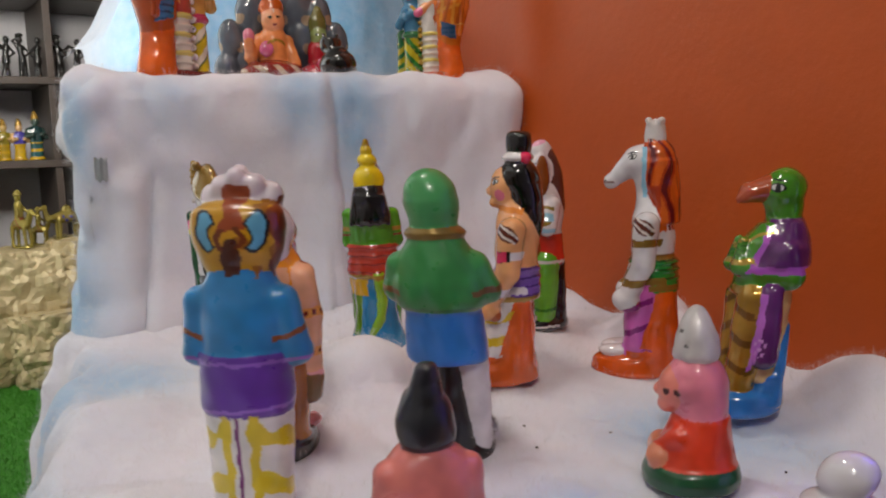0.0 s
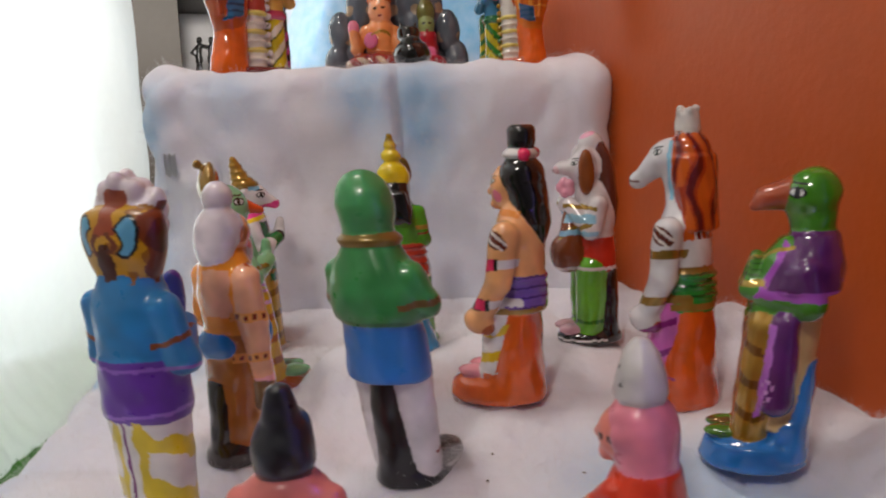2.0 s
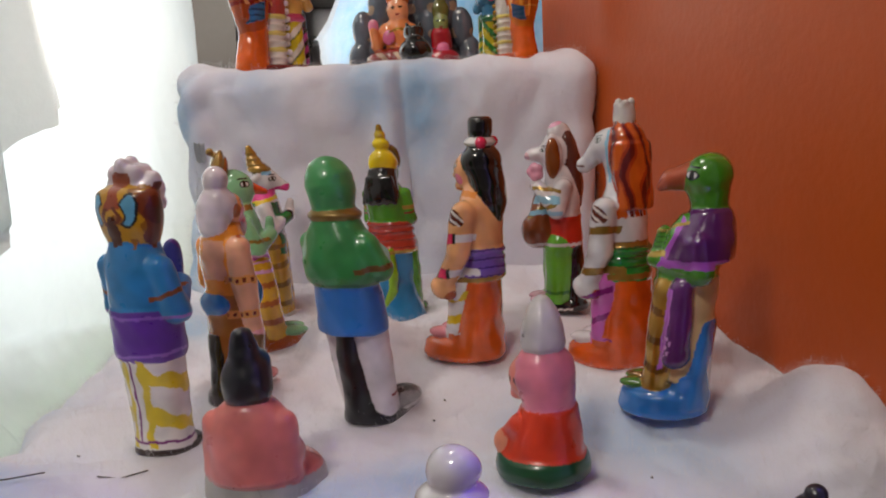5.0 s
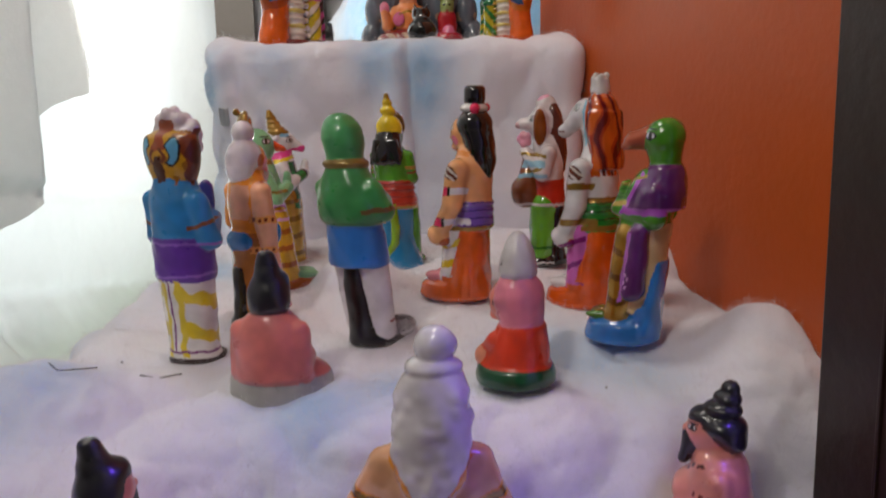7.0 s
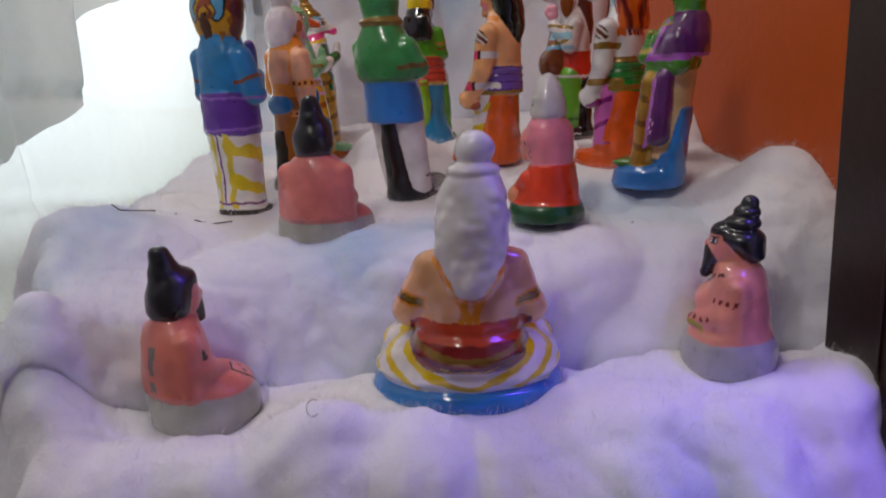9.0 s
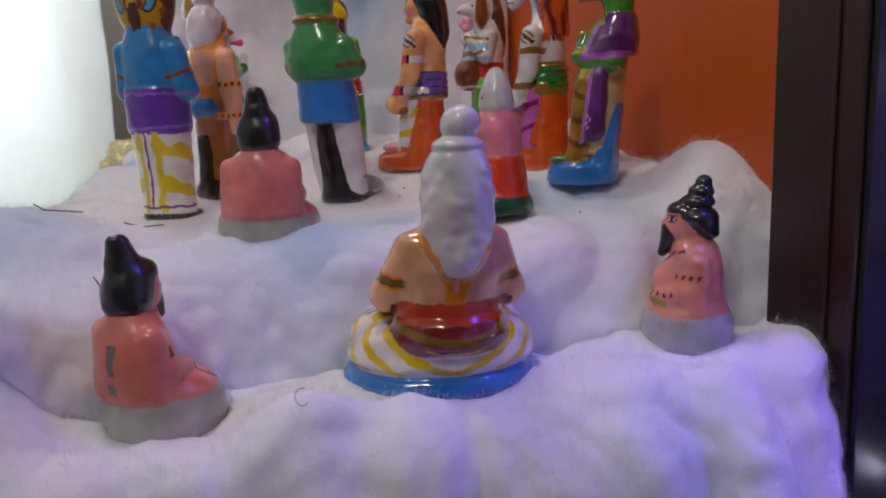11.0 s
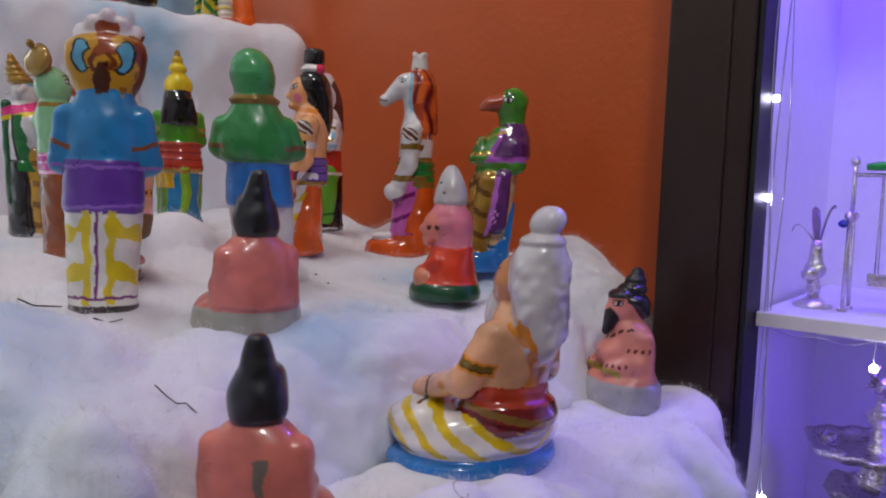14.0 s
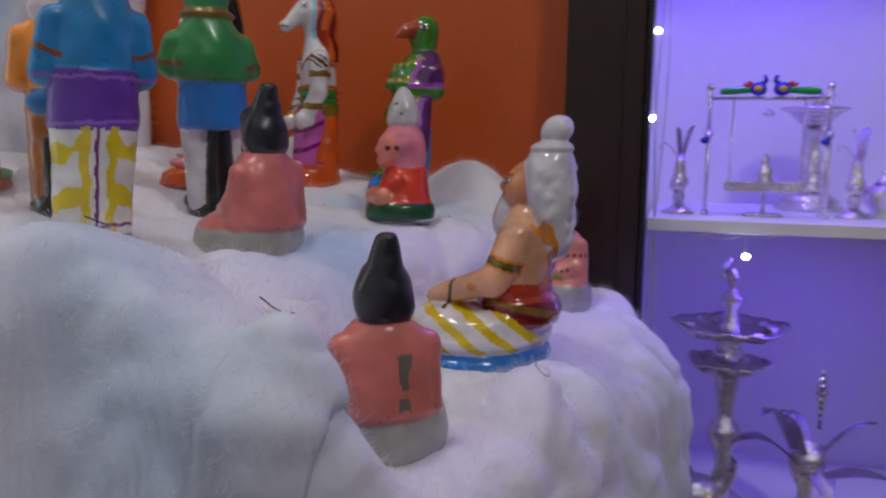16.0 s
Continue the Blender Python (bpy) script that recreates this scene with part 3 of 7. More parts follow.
paper_rock(0.33, 2.60, 0.036, 0.34, 0.24, 0.40, 1.0)
paper_rock(0.56, 2.62, 0.036, 0.26, 0.22, 0.42, 5.0)
paper_rock(0.43, 2.50, 0.036, 0.24, 0.16, 0.22, 9.0)

# ---- clay dolls: each one fused mesh with painted colours ----
class Clay:
    """Soft clay forms, in centimetres, front along +y; fused into one skin."""

    def __init__(self):
        self.forms, self.coats, self.mirror = [], [], 1

    def ball(self, c, r, color, k=0.35, tilt=0.0):
        r = (r, r, r) if isinstance(r, (int, float)) else r
        ca, sa = math.cos(radians(tilt)), math.sin(radians(tilt))

        def f(x, y, z):
            x, y, z = x - c[0], y - c[1], z - c[2]
            y, z = y * ca + z * sa, z * ca - y * sa
            k0 = np.sqrt((x / r[0]) ** 2 + (y / r[1]) ** 2 + (z / r[2]) ** 2) + 1e-6
            k1 = np.sqrt((x / r[0] ** 2) ** 2 + (y / r[1] ** 2) ** 2 + (z / r[2] ** 2) ** 2) + 1e-6
            return k0 * (k0 - 1) / k1
        m = max(r[1], r[2]) if tilt else 0
        e = (r[0], max(r[1], m), max(r[2], m))
        self.forms.append((f, [c[i] - e[i] for i in range(3)], [c[i] + e[i] for i in range(3)], color, k))

    def limb(self, a, b, ra, rb, color, k=0.35):
        d = [b[i] - a[i] for i in range(3)]
        L = sum(v * v for v in d) + 1e-9

        def f(x, y, z):
            x, y, z = x - a[0], y - a[1], z - a[2]
            t = np.clip((x * d[0] + y * d[1] + z * d[2]) / L, 0, 1)
            return np.sqrt((x - t * d[0]) ** 2 + (y - t * d[1]) ** 2 + (z - t * d[2]) ** 2) - (ra + t * (rb - ra))
        r = max(ra, rb)
        self.forms.append((f, [min(a[i], b[i]) - r for i in range(3)], [max(a[i], b[i]) + r for i in range(3)], color, k))

    def body(self, rings, color, k=0.25, soft=0.35):
        """Rings (z, rx, ry, cy) from below upwards."""
        zz = [r[0] for r in rings]

        def f(x, y, z):
            zs = np.linspace(zz[0], zz[-1], 48)
            pad = np.ones(7) / 7
            rx, ry, cy = (np.interp(z, zs, np.convolve(np.pad(np.interp(zs, zz, [r[i] for r in rings]), 3, mode="edge"), pad, mode="valid")) for i in (1, 2, 3))
            q = (np.sqrt((x / rx) ** 2 + ((y - cy) / ry) ** 2) - 1) * np.minimum(rx, ry) + soft
            w = np.maximum(zz[0] - z, z - zz[-1]) + soft
            return np.sqrt(np.maximum(q, 0) ** 2 + np.maximum(w, 0) ** 2) + np.minimum(np.maximum(q, w), 0) - soft
        R = max(r[1] for r in rings)
        self.forms.append((f, [-R, min(r[3] - r[2] for r in rings), zz[0]], [R, max(r[3] + r[2] for r in rings), zz[-1]], color, k))

    def pair(self, kind, *args):
        """The same form on both sides."""
        for s in (1, -1):
            flip = lambda p: (p[0] * s, p[1], p[2])
            if kind == "ball":
                self.ball(flip(args[0]), *args[1:])
            else:
                self.limb(flip(args[0]), flip(args[1]), *args[2:])

    def coat(self, mask, color):
        """Paint where mask(x, y, z) holds."""
        self.coats.append((mask, color))

    def dot(self, c, r, color):
        r = (r, r, r) if isinstance(r, (int, float)) else r
        self.coats.append((lambda x, y, z: ((x - c[0]) / r[0]) ** 2 + ((y - c[1]) / r[1]) ** 2 + ((z - c[2]) / r[2]) ** 2 < 1, color))

    def eye(self, c, s=1.0):
        """A painted eye on the side of a head."""
        self.dot(c, (0.9, 0.62 * s, 0.36 * s), "101018")
        self.dot(c, (0.9, 0.46 * s, 0.22 * s), "e8e8e8")
        self.dot(c, (0.9, 0.2 * s, 0.24 * s), "101018")
        self.dot((c[0], c[1], c[2] + 0.55 * s), (0.9, 0.75 * s, 0.09), "101018")

    def make(self, name, label, x, y, z, face, size=1.0, material=None, h=0.125, category="doll", group="", lean=(0.0, 0.0)):
        pad = 0.6
        lo = np.min([f[1] for f in self.forms], axis=0) - pad
        hi = np.max([f[2] for f in self.forms], axis=0) + pad
        ax = [np.arange(lo[i], hi[i] + h, h, dtype=np.float32) for i in range(3)]
        field = np.full([len(a) for a in ax], 2.0, dtype=np.float32)
        for f, a, b, _, k in self.forms:
            s = [slice(max(0, int((a[i] - k - 0.4 - lo[i]) / h)), int((b[i] + k + 0.4 - lo[i]) / h) + 2) for i in range(3)]
            X, Y, Z = np.meshgrid(ax[0][s[0]], ax[1][s[1]], ax[2][s[2]], indexing="ij", sparse=True)
            d = f(X, Y, Z)
            old = field[s[0], s[1], s[2]]
            u = np.clip(0.5 + 0.5 * (old - d) / k, 0, 1)
            field[s[0], s[1], s[2]] = old * (1 - u) + d * u - k * u * (1 - u)
        verts, faces = surface_net(field, lo, h)
        X, Y, Z = verts[:, 0].copy(), verts[:, 1].copy(), verts[:, 2].copy()
        if self.mirror < 0:
            verts[:, 0] *= -1
            faces = faces[:, ::-1]
        ds = np.array([f[0](X, Y, Z) for f in self.forms])
        pick = np.argmin(ds, axis=0)
        names = [f[3] for f in self.forms]
        col = np.array([lin(n.strip("*")) for n in names])[pick]
        gold = np.array([1.0 if n.endswith("*") else 0.0 for n in names])[pick]
        shake = 0.05
        BX, BY, BZ = X + shake * np.sin(3.1 * Z + 2.3 * Y), Y + shake * np.sin(2.7 * Z + 3.3 * X), Z + shake * (np.sin(2.9 * X + 1.7 * Y) + 0.6 * np.sin(6.1 * Y - 4.3 * X))
        for mask, c in self.coats:
            w = mask(BX, BY, BZ)
            col[w] = lin(c.strip("*"))
            gold[w] = 1.0 if c.endswith("*") else 0.0
        me = bpy.data.meshes.new(name)
        rz = math.atan2(face[1], face[0]) - math.pi / 2
        verts = verts + 0.042 * np.stack([np.sin(1.3 * Y + 0.9 * Z + 1.0) + 0.6 * np.sin(2.9 * Z - 1.7 * X), np.sin(1.2 * Z - 1.1 * X + x * 90) + 0.6 * np.sin(2.7 * X + 1.9 * Z), 0.7 * np.sin(1.4 * X + 1.2 * Y + 2.0)], axis=1)
        lx, ly = lean[0] * math.cos(rz) + lean[1] * math.sin(rz), lean[1] * math.cos(rz) - lean[0] * math.sin(rz)
        verts = verts + np.stack([lx * Z, ly * Z, 0 * Z], axis=1)
        me.from_pydata((verts * 0.01).tolist(), [], faces.tolist())
        at = me.color_attributes.new("paint", "FLOAT_COLOR", "POINT")
        at.data.foreach_set("color", np.concatenate([col, np.ones((len(col), 1))], axis=1).astype(np.float32).ravel())
        ga = me.attributes.new("gold", "FLOAT", "POINT")
        ga.data.foreach_set("value", (gold * 0.45).astype(np.float32))
        me.polygons.foreach_set("use_smooth", np.ones(len(me.polygons), dtype=bool))
        me.materials.append(material or M_GLOSS)
        ob = tagged(new(name, me), label, category, group)
        ob.matrix_world = pose(x, y, z, 0, 0, math.degrees(math.atan2(face[1], face[0])) - 90) @ Matrix.Scale(size, 4)
        return ob


def surface_net(field, lo, h):
    """A quad skin round the inside (below zero) of a sampled field."""
    s = field < 0
    n = np.array(field.shape)
    corners = [(i, j, k) for i in (0, 1) for j in (0, 1) for k in (0, 1)]
    at = lambda a, c: a[c[0]:n[0] - 1 + c[0], c[1]:n[1] - 1 + c[1], c[2]:n[2] - 1 + c[2]]
    total = sum(at(s, c).astype(np.int8) for c in corners)
    cells = np.argwhere((total > 0) & (total < 8))
    index = np.full(n - 1, -1, dtype=np.int64)
    index[cells[:, 0], cells[:, 1], cells[:, 2]] = np.arange(len(cells))
    pos, cnt = np.zeros((len(cells), 3)), np.zeros(len(cells))
    for c in corners:
        for d in range(3):
            if c[d]:
                continue
            e = list(c)
            e[d] = 1
            fa = field[cells[:, 0] + c[0], cells[:, 1] + c[1], cells[:, 2] + c[2]]
            fb = field[cells[:, 0] + e[0], cells[:, 1] + e[1], cells[:, 2] + e[2]]
            w = (fa < 0) != (fb < 0)
            t = np.where(w, fa / np.where(w, fa - fb, 1), 0)
            p = np.tile(np.array(c, dtype=float), (len(cells), 1))
            p[:, d] += t
            pos += p * w[:, None]
            cnt += w
    verts = lo + (cells + pos / cnt[:, None]) * h
    faces = []
    for d in range(3):
        a, b = (d + 1) % 3, (d + 2) % 3
        sl = lambda o: tuple(slice(o, n[d] - 1 + o) if i == d else slice(1, n[i] - 1) for i in range(3))
        s0, s1 = s[sl(0)], s[sl(1)]
        for flip, w in ((False, s0 & ~s1), (True, ~s0 & s1)):
            q = np.argwhere(w)
            q[:, a] += 1
            q[:, b] += 1
            quad = []
            for da, db in ((-1, -1), (0, -1), (0, 0), (-1, 0)):
                r = q.copy()
                r[:, a] += da
                r[:, b] += db
                quad.append(index[r[:, 0], r[:, 1], r[:, 2]])
            quad = np.stack(quad[::-1] if flip else quad, axis=1)
            faces.append(quad)
    return verts, np.concatenate(faces)


SKIN, WHITE, BLACK, GOLD = "e59a63", "dcd8d8", "0d0d10", "a8822e*"


def wobble(x, y, z):
    return 0.5 * np.sin(1.7 * x + 0.6 * z) + 0.4 * np.sin(2.3 * y - 1.1 * z) + 0.3 * np.sin(3.1 * z + x)


def arms(d, shoulder, elbow, hand, r, color, hand_color=None, hand_r=1.0):
    d.pair("limb", shoulder, elbow, r, r * 0.92, color, 0.8)
    d.pair("limb", elbow, hand, r * 0.9, r * 0.72, color, 0.6)
    d.pair("ball", hand, hand_r, hand_color or color)


def maned_doll(x, y, z, face):
    d = Clay()
    d.body(((0, 3.3, 3.4, 0.5), (0.9, 3.2, 3.2, 0.4)), "2c1a16")
    d.pair("limb", (1.55, 0, 1.4), (1.6, 0, 10.5), 1.62, 1.95, "e6e2dc", 0.45)
    d.body(((0.8, 3.1, 2.7, 0), (1.9, 3.0, 2.6, 0), (6, 2.9, 2.4, 0), (10.5, 3.4, 2.8, 0)), "e6e2dc", 0.4)
    d.body(((9.8, 3.6, 3.0, 0), (10.6, 3.75, 3.1, 0), (13.2, 3.6, 3.0, 0), (14.7, 3.45, 2.9, 0)), "6638a2")
    d.body(((13.8, 3.2, 2.7, 0), (16.5, 3.3, 2.7, -0.1), (18.4, 3.4, 2.6, -0.1), (20.0, 2.9, 2.2, 0), (21.6, 2.2, 1.7, 0)), "2a86c4", 0.5)
    d.pair("limb", (3.2, -0.3, 18.6), (3.85, 0.3, 14.6), 1.25, 1.3, "2a86c4", 0.45)
    d.pair("limb", (3.85, 0.3, 14.6), (1.3, 3.7, 16.4), 1.25, 0.95, "2a7cc4", 0.4)
    d.ball((0, 4.2, 18.2), (1.0, 1.1, 2.2), "3f52b4", 0.4)
    d.ball((0, 4.4, 19.2), (0.75, 0.8, 1.4), "6a3cae", 0.3)
    d.body(((20.4, 2.3, 1.5, 0.1), (21.4, 2.9, 1.9, 0.0), (22.8, 3.5, 2.2, 0.0), (24.4, 3.7, 2.3, 0.1), (25.5, 3.5, 2.1, 0.2), (26.3, 2.8, 1.7, 0.4)), "c8941c", 0.35, 0.9)
    d.ball((0, 1.0, 23.0), (2.6, 1.7, 2.4), "8a5a1e", 0.5)
    d.ball((0, 0.9, 26.2), (2.9, 1.5, 1.1), "e0d6de", 0.3)
    d.ball((0, 0.7, 27.0), (1.9, 1.1, 1.2), "e0d6de", 0.4)
    for cx, cy, cz, r in ((0.0, 0.0, 27.9, 0.7), (1.3, 0.3, 27.3, 0.7), (-1.3, 0.3, 27.3, 0.7), (0, 1.2, 28.1, 0.7), (1.1, 1.5, 27.4, 0.7), (-1.1, 1.5, 27.4, 0.7), (2.4, 1.2, 26.6, 0.75), (-2.4, 1.2, 26.6, 0.75), (0, 2.2, 26.8, 0.8), (1.5, 2.3, 25.8, 0.8), (-1.5, 2.3, 25.8, 0.8), (0, 2.6, 25.0, 0.8), (1.2, 2.6, 24.4, 0.7)):
        d.ball((cx, cy, cz), (r, r, r * 1.15), "e4d8e0", 0.45)
    for cx, cy, cz in ((0, 2.0, 28.4), (1.7, 2.2, 27.6), (-1.7, 2.2, 27.6), (0.9, 3.1, 26.3), (-0.9, 3.1, 26.3), (1.6, 3.1, 24.6)):
        d.dot((cx, cy, cz), 0.45, "a04a78")
    d.coat(lambda x, y, z: (z < 10) & (z > 1) & ((abs(abs(x) - 1.05 - 0.12 * np.sin(2 * z)) < 0.36) | ((np.sin(z * 1.5 + 0.9 * np.abs(x) + 0.4 * np.sin(1.7 * y)) + 0.5 * wobble(1.6 * x, 1.5 * y, 0.8 * z) > 0.35) & (abs(x) > 0.7))), "e2c81e")
    d.coat(lambda x, y, z: (z < 10) & (z > 1.2) & (abs(x + 0.15) < 0.42) & (y < 0), "e6e2dc")
    d.coat(lambda x, y, z: (z < 10) & (z > 1.6) & (abs(x + 0.15) < 0.15) & (y < 0), "7a2070")
    d.coat(lambda x, y, z: (z > 1.5) & (z < 1.78), "7a2070")
    d.coat(lambda x, y, z: (abs(z - 10.4 - 0.06 * x) < 0.15) | (abs(z - 14.1 + 0.05 * np.sin(2 * x)) < 0.15), "9468c8")
    d.coat(lambda x, y, z: (abs(z - 16.4 - 0.25 * (abs(x) - 4) - 0.22 * y) < 0.24) & (abs(x) > 2.7), "8a4a1c")
    head = lambda z: (z > 20.5) & (z < 26.4)
    d.coat(lambda x, y, z: head(z) & (wobble(1.7 * x, 2 * y, 1.3 * z) + 0.25 * x > 0.85) & (y < 1.2), "9a6212")
    d.coat(lambda x, y, z: head(z) & (x > 2.8 + 0.3 * np.sin(1.7 * z)) & (y < 1.6), "7a3414")
    d.coat(lambda x, y, z: head(z) & (x > 3.3 + 0.2 * np.sin(2.3 * z)) & (y < 1.6), "5a2010")
    d.coat(lambda x, y, z: (z > 24.2) & (z < 27.4) & (abs(x - 0.2) < 0.85 + 0.25 * np.sin(2.4 * z)) & (y < 0.4), "9a4420")
    d.coat(lambda x, y, z: (z > 20.8) & (z < 23.6) & (abs(x - 0.05) < 0.85 - 0.28 * abs(z - 22.0)) & (y < 0), "4e2210")
    d.coat(lambda x, y, z: (z > 22.8) & (z < 24.4) & (abs(abs(x) - 0.75 - 0.3 * np.sin(3 * z)) < 0.26) & (y < 0), "70300f")
    for s in (1, -1):
        for grow, c in ((0.0, "14181e"), (0.22, "62aacc")):
            d.coat(lambda x, y, z, s=s, grow=grow: (y < -0.3) & (((x - s * 1.85 - s * 0.1 * (z - 24)) / (0.95 - grow)) ** 2 + ((z - 24.1) / (1.6 - grow)) ** 2 < 1) & (((x - s * 0.95) / (0.62 + 0.7 * grow)) ** 2 + ((z - 23.8) / (0.8 + grow)) ** 2 > 1), c)
    return d.make("maned_clay_doll", "standing clay doll with brown mane, blue shirt and yellow patterned dhoti", x, y, z, face, 1.0, M_SATIN, group="standing dolls", lean=(-0.04, -0.09))


def green_hooded_doll(x, y, z, face):
    d = Clay()
    d.body(((0, 3.3, 4.2, 1.8), (1.0, 3.2, 4.1, 1.8), (1.7, 2.6, 2.8, 1.0)), BLACK)
    d.pair("ball", (1.7, 3.6, 1.5), (1.6, 2.9, 1.4), BLACK)
    d.pair("limb", (1.7, 0.6, 1.8), (1.75, 0.2, 10.5), 1.6, 1.95, "dcd8de", 0.15)
    d.body(((0.3, 1.9, 1.5, -0.9), (4, 1.6, 1.3, -1.1), (8, 1.3, 1.2, -1.3), (10.5, 1.2, 1.2, -1.1)), BLACK, 0.12)
    d.body(((9.6, 3.75, 3.2, 0), (10.3, 3.85, 3.25, 0), (13, 3.65, 3.0, 0), (16.5, 3.3, 2.8, 0)), "2a78cc")
    d.body(((14.6, 3.9, 3.1, 0), (15.3, 4.35, 3.4, 0), (16.8, 4.5, 3.3, -0.1), (18.6, 4.0, 2.9, -0.1), (20.2, 3.0, 2.4, -0.1), (21.6, 2.2, 2.0, 0)), "358a4a", 0.5)
    d.pair("limb", (3.4, -0.1, 18.4), (4.1, 0.5, 16.2), 1.35, 1.35, "358a4a", 0.4)
    d.pair("limb", (4.1, 0.5, 16.2), (1.6, 3.7, 16.9), 1.3, 1.1, "358a4a", 0.4)
    d.pair("ball", (1.0, 4.0, 17.2), 1.0, "358a4a")
    d.body(((20.9, 2.6, 2.3, 0), (21.5, 2.85, 2.5, 0), (22.1, 2.3, 2.1, 0)), "8a7034*", 0.12)
    d.body(((21.7, 2.05, 2.0, 0), (23.3, 2.4, 2.35, 0), (24.6, 2.45, 2.4, 0)), "459c5c", 0.3)
    d.ball((0, 0, 24.6), (2.45, 2.4, 2.6), "459c5c", 0.4)
    d.limb((0, 1.6, 24.2), (0, 2.9, 23.6), 1.1, 0.6, "7a4a2a")
    d.coat(lambda x, y, z: (abs(z - 16.4 - 0.12 * y) < 0.28) & (abs(x) > 3.3), "7a5c34*")
    d.coat(lambda x, y, z: (abs(z - 14.75) < 0.15), "2c7440")
    d.coat(lambda x, y, z: (abs(z - 0.95 - 0.05 * y) < 0.12) & (y > 2.2), "d8d8d8")
    d.coat(lambda x, y, z: (abs(z - 2.9 - 0.15 * y) < 0.14) & (x * 1.0 > 0.4) & (y > 0.2), "8a1a24")
    d.eye((1.9, 1.6, 24.9)), d.eye((-1.9, 1.6, 24.9))
    return d.make("green_clay_doll", "green clay doll in blue skirt, white trousers and black shoes", x, y, z, face, 1.0, M_SATIN, group="standing dolls", lean=(-0.10, 0.0))


def crowned_green_doll(x, y, z, face):
    d = Clay()
    green = "4a961c"
    d.body(((0, 3.8, 3.6, -0.2), (1.2, 3.5, 3.2, -0.3), (3, 2.9, 2.5, -0.4), (5, 2.5, 2.2, -0.4), (10.6, 2.9, 2.4, 0)), "2080b6")
    d.pair("limb", (1.7, 1.2, 1.2), (1.6, 0.8, 10), 1.3, 1.7, green, 0.2)
    d.pair("ball", (1.7, 2.6, 0.9), (1.2, 2.0, 0.8), green)
    for a, b, ra, rb in (((0.6, -2.7, 9.4), (0.9, -2.7, 6.5), 0.7, 0.65), ((0.9, -2.7, 6.5), (0.5, -2.8, 4.2), 0.65, 0.6), ((0.5, -2.8, 4.2), (-0.6, -3.0, 2.2), 0.6, 0.35)):
        d.limb(a, b, ra, rb, "84b41a", 0.12)
    d.body(((9.2, 3.3, 2.8, 0), (10, 3.4, 2.9, 0), (11.6, 3.1, 2.7, 0), (13.4, 3.0, 2.6, 0)), "bc3420")
    for k, zz in enumerate((10.1, 11.1, 12.1, 13.0)):
        d.body(((zz - 0.35, 3.1, 2.7, 0), (zz, 3.35 - 0.05 * k, 2.9, 0), (zz + 0.35, 3.1, 2.7, 0)), "bc3420", 0.25, 0.3)
    d.body(((13.2, 2.8, 2.5, 0), (16, 2.9, 2.5, -0.1), (17.4, 2.7, 2.2, -0.1), (18.7, 1.6, 1.7, 0)), green, 0.5)
    d.pair("limb", (2.6, 0, 16.9), (2.8, 0.2, 13.7), 0.95, 0.95, green, 0.3)
    d.pair("limb", (2.8, 0.2, 13.7), (1.5, 3.0, 14.6), 0.95, 0.85, green, 0.3)
    d.ball((0, 0.5, 20.0), (1.7, 1.9, 2.1), green)
    d.body(((15.9, 2.0, 0.8, -2.2), (16.6, 2.5, 1.2, -2.0), (17.8, 2.4, 1.5, -1.5), (19.6, 2.0, 1.8, -0.7), (20.6, 1.75, 1.7, -0.4)), "0c0b0d", 0.15)
    for k in range(9):
        px = -2.2 + 0.55 * k
        d.limb((px, -2.8 + 0.08 * px * px, 16.0 + 0.2 * (k % 2)), (px * 0.75, -2.3 + 0.07 * px * px, 19.2), 0.3, 0.3, "0c0b0d", 0.3)
    d.ball((0, -0.1, 21.2), (1.95, 1.9, 1.9), "ecd00e", 0.15)
    d.ball((0, 0, 23.6), (1.25, 1.2, 0.85), "ecd00e", 0.2)
    d.ball((0, 0, 24.7), (0.75, 0.75, 0.75), "d8b812", 0.2)
    d.limb((0, 0, 25.0), (0, 0, 25.8), 0.5, 0.4, "a8861c", 0.2)
    d.ball((0, 2.2, 21.6), (1.6, 0.6, 2.0), "8a6a20*")
    d.coat(lambda x, y, z: (z > 9.3) & (z < 13.4) & (abs(np.sin(z * 3.14)) < 0.22), "801810")
    d.coat(lambda x, y, z: (abs(z - 9.4) < 0.28) & (abs(x) < 3.6), "b8923a*")
    d.coat(lambda x, y, z: (z > 7.0) & (z < 9.1) & (x < -0.8), "d8aa12")
    d.coat(lambda x, y, z: (z > 2.0) & (z < 7.0) & (x < -1.5 - 0.12 * (7 - z)), "5a8a1c")
    d.coat(lambda x, y, z: (abs(z - 15.3) < 0.25) & (abs(x) > 2.6), "c0a040*")
    d.coat(lambda x, y, z: (abs(z - 14.6) < 0.12) & (abs(x) > 2.6), "8a2a1c")
    return d.make("crowned_green_doll", "clay doll with yellow crown, black hair, green body and blue robe", x, y, z, face, 1.0, M_GLOSS, group="standing dolls", lean=(-0.07, -0.06))


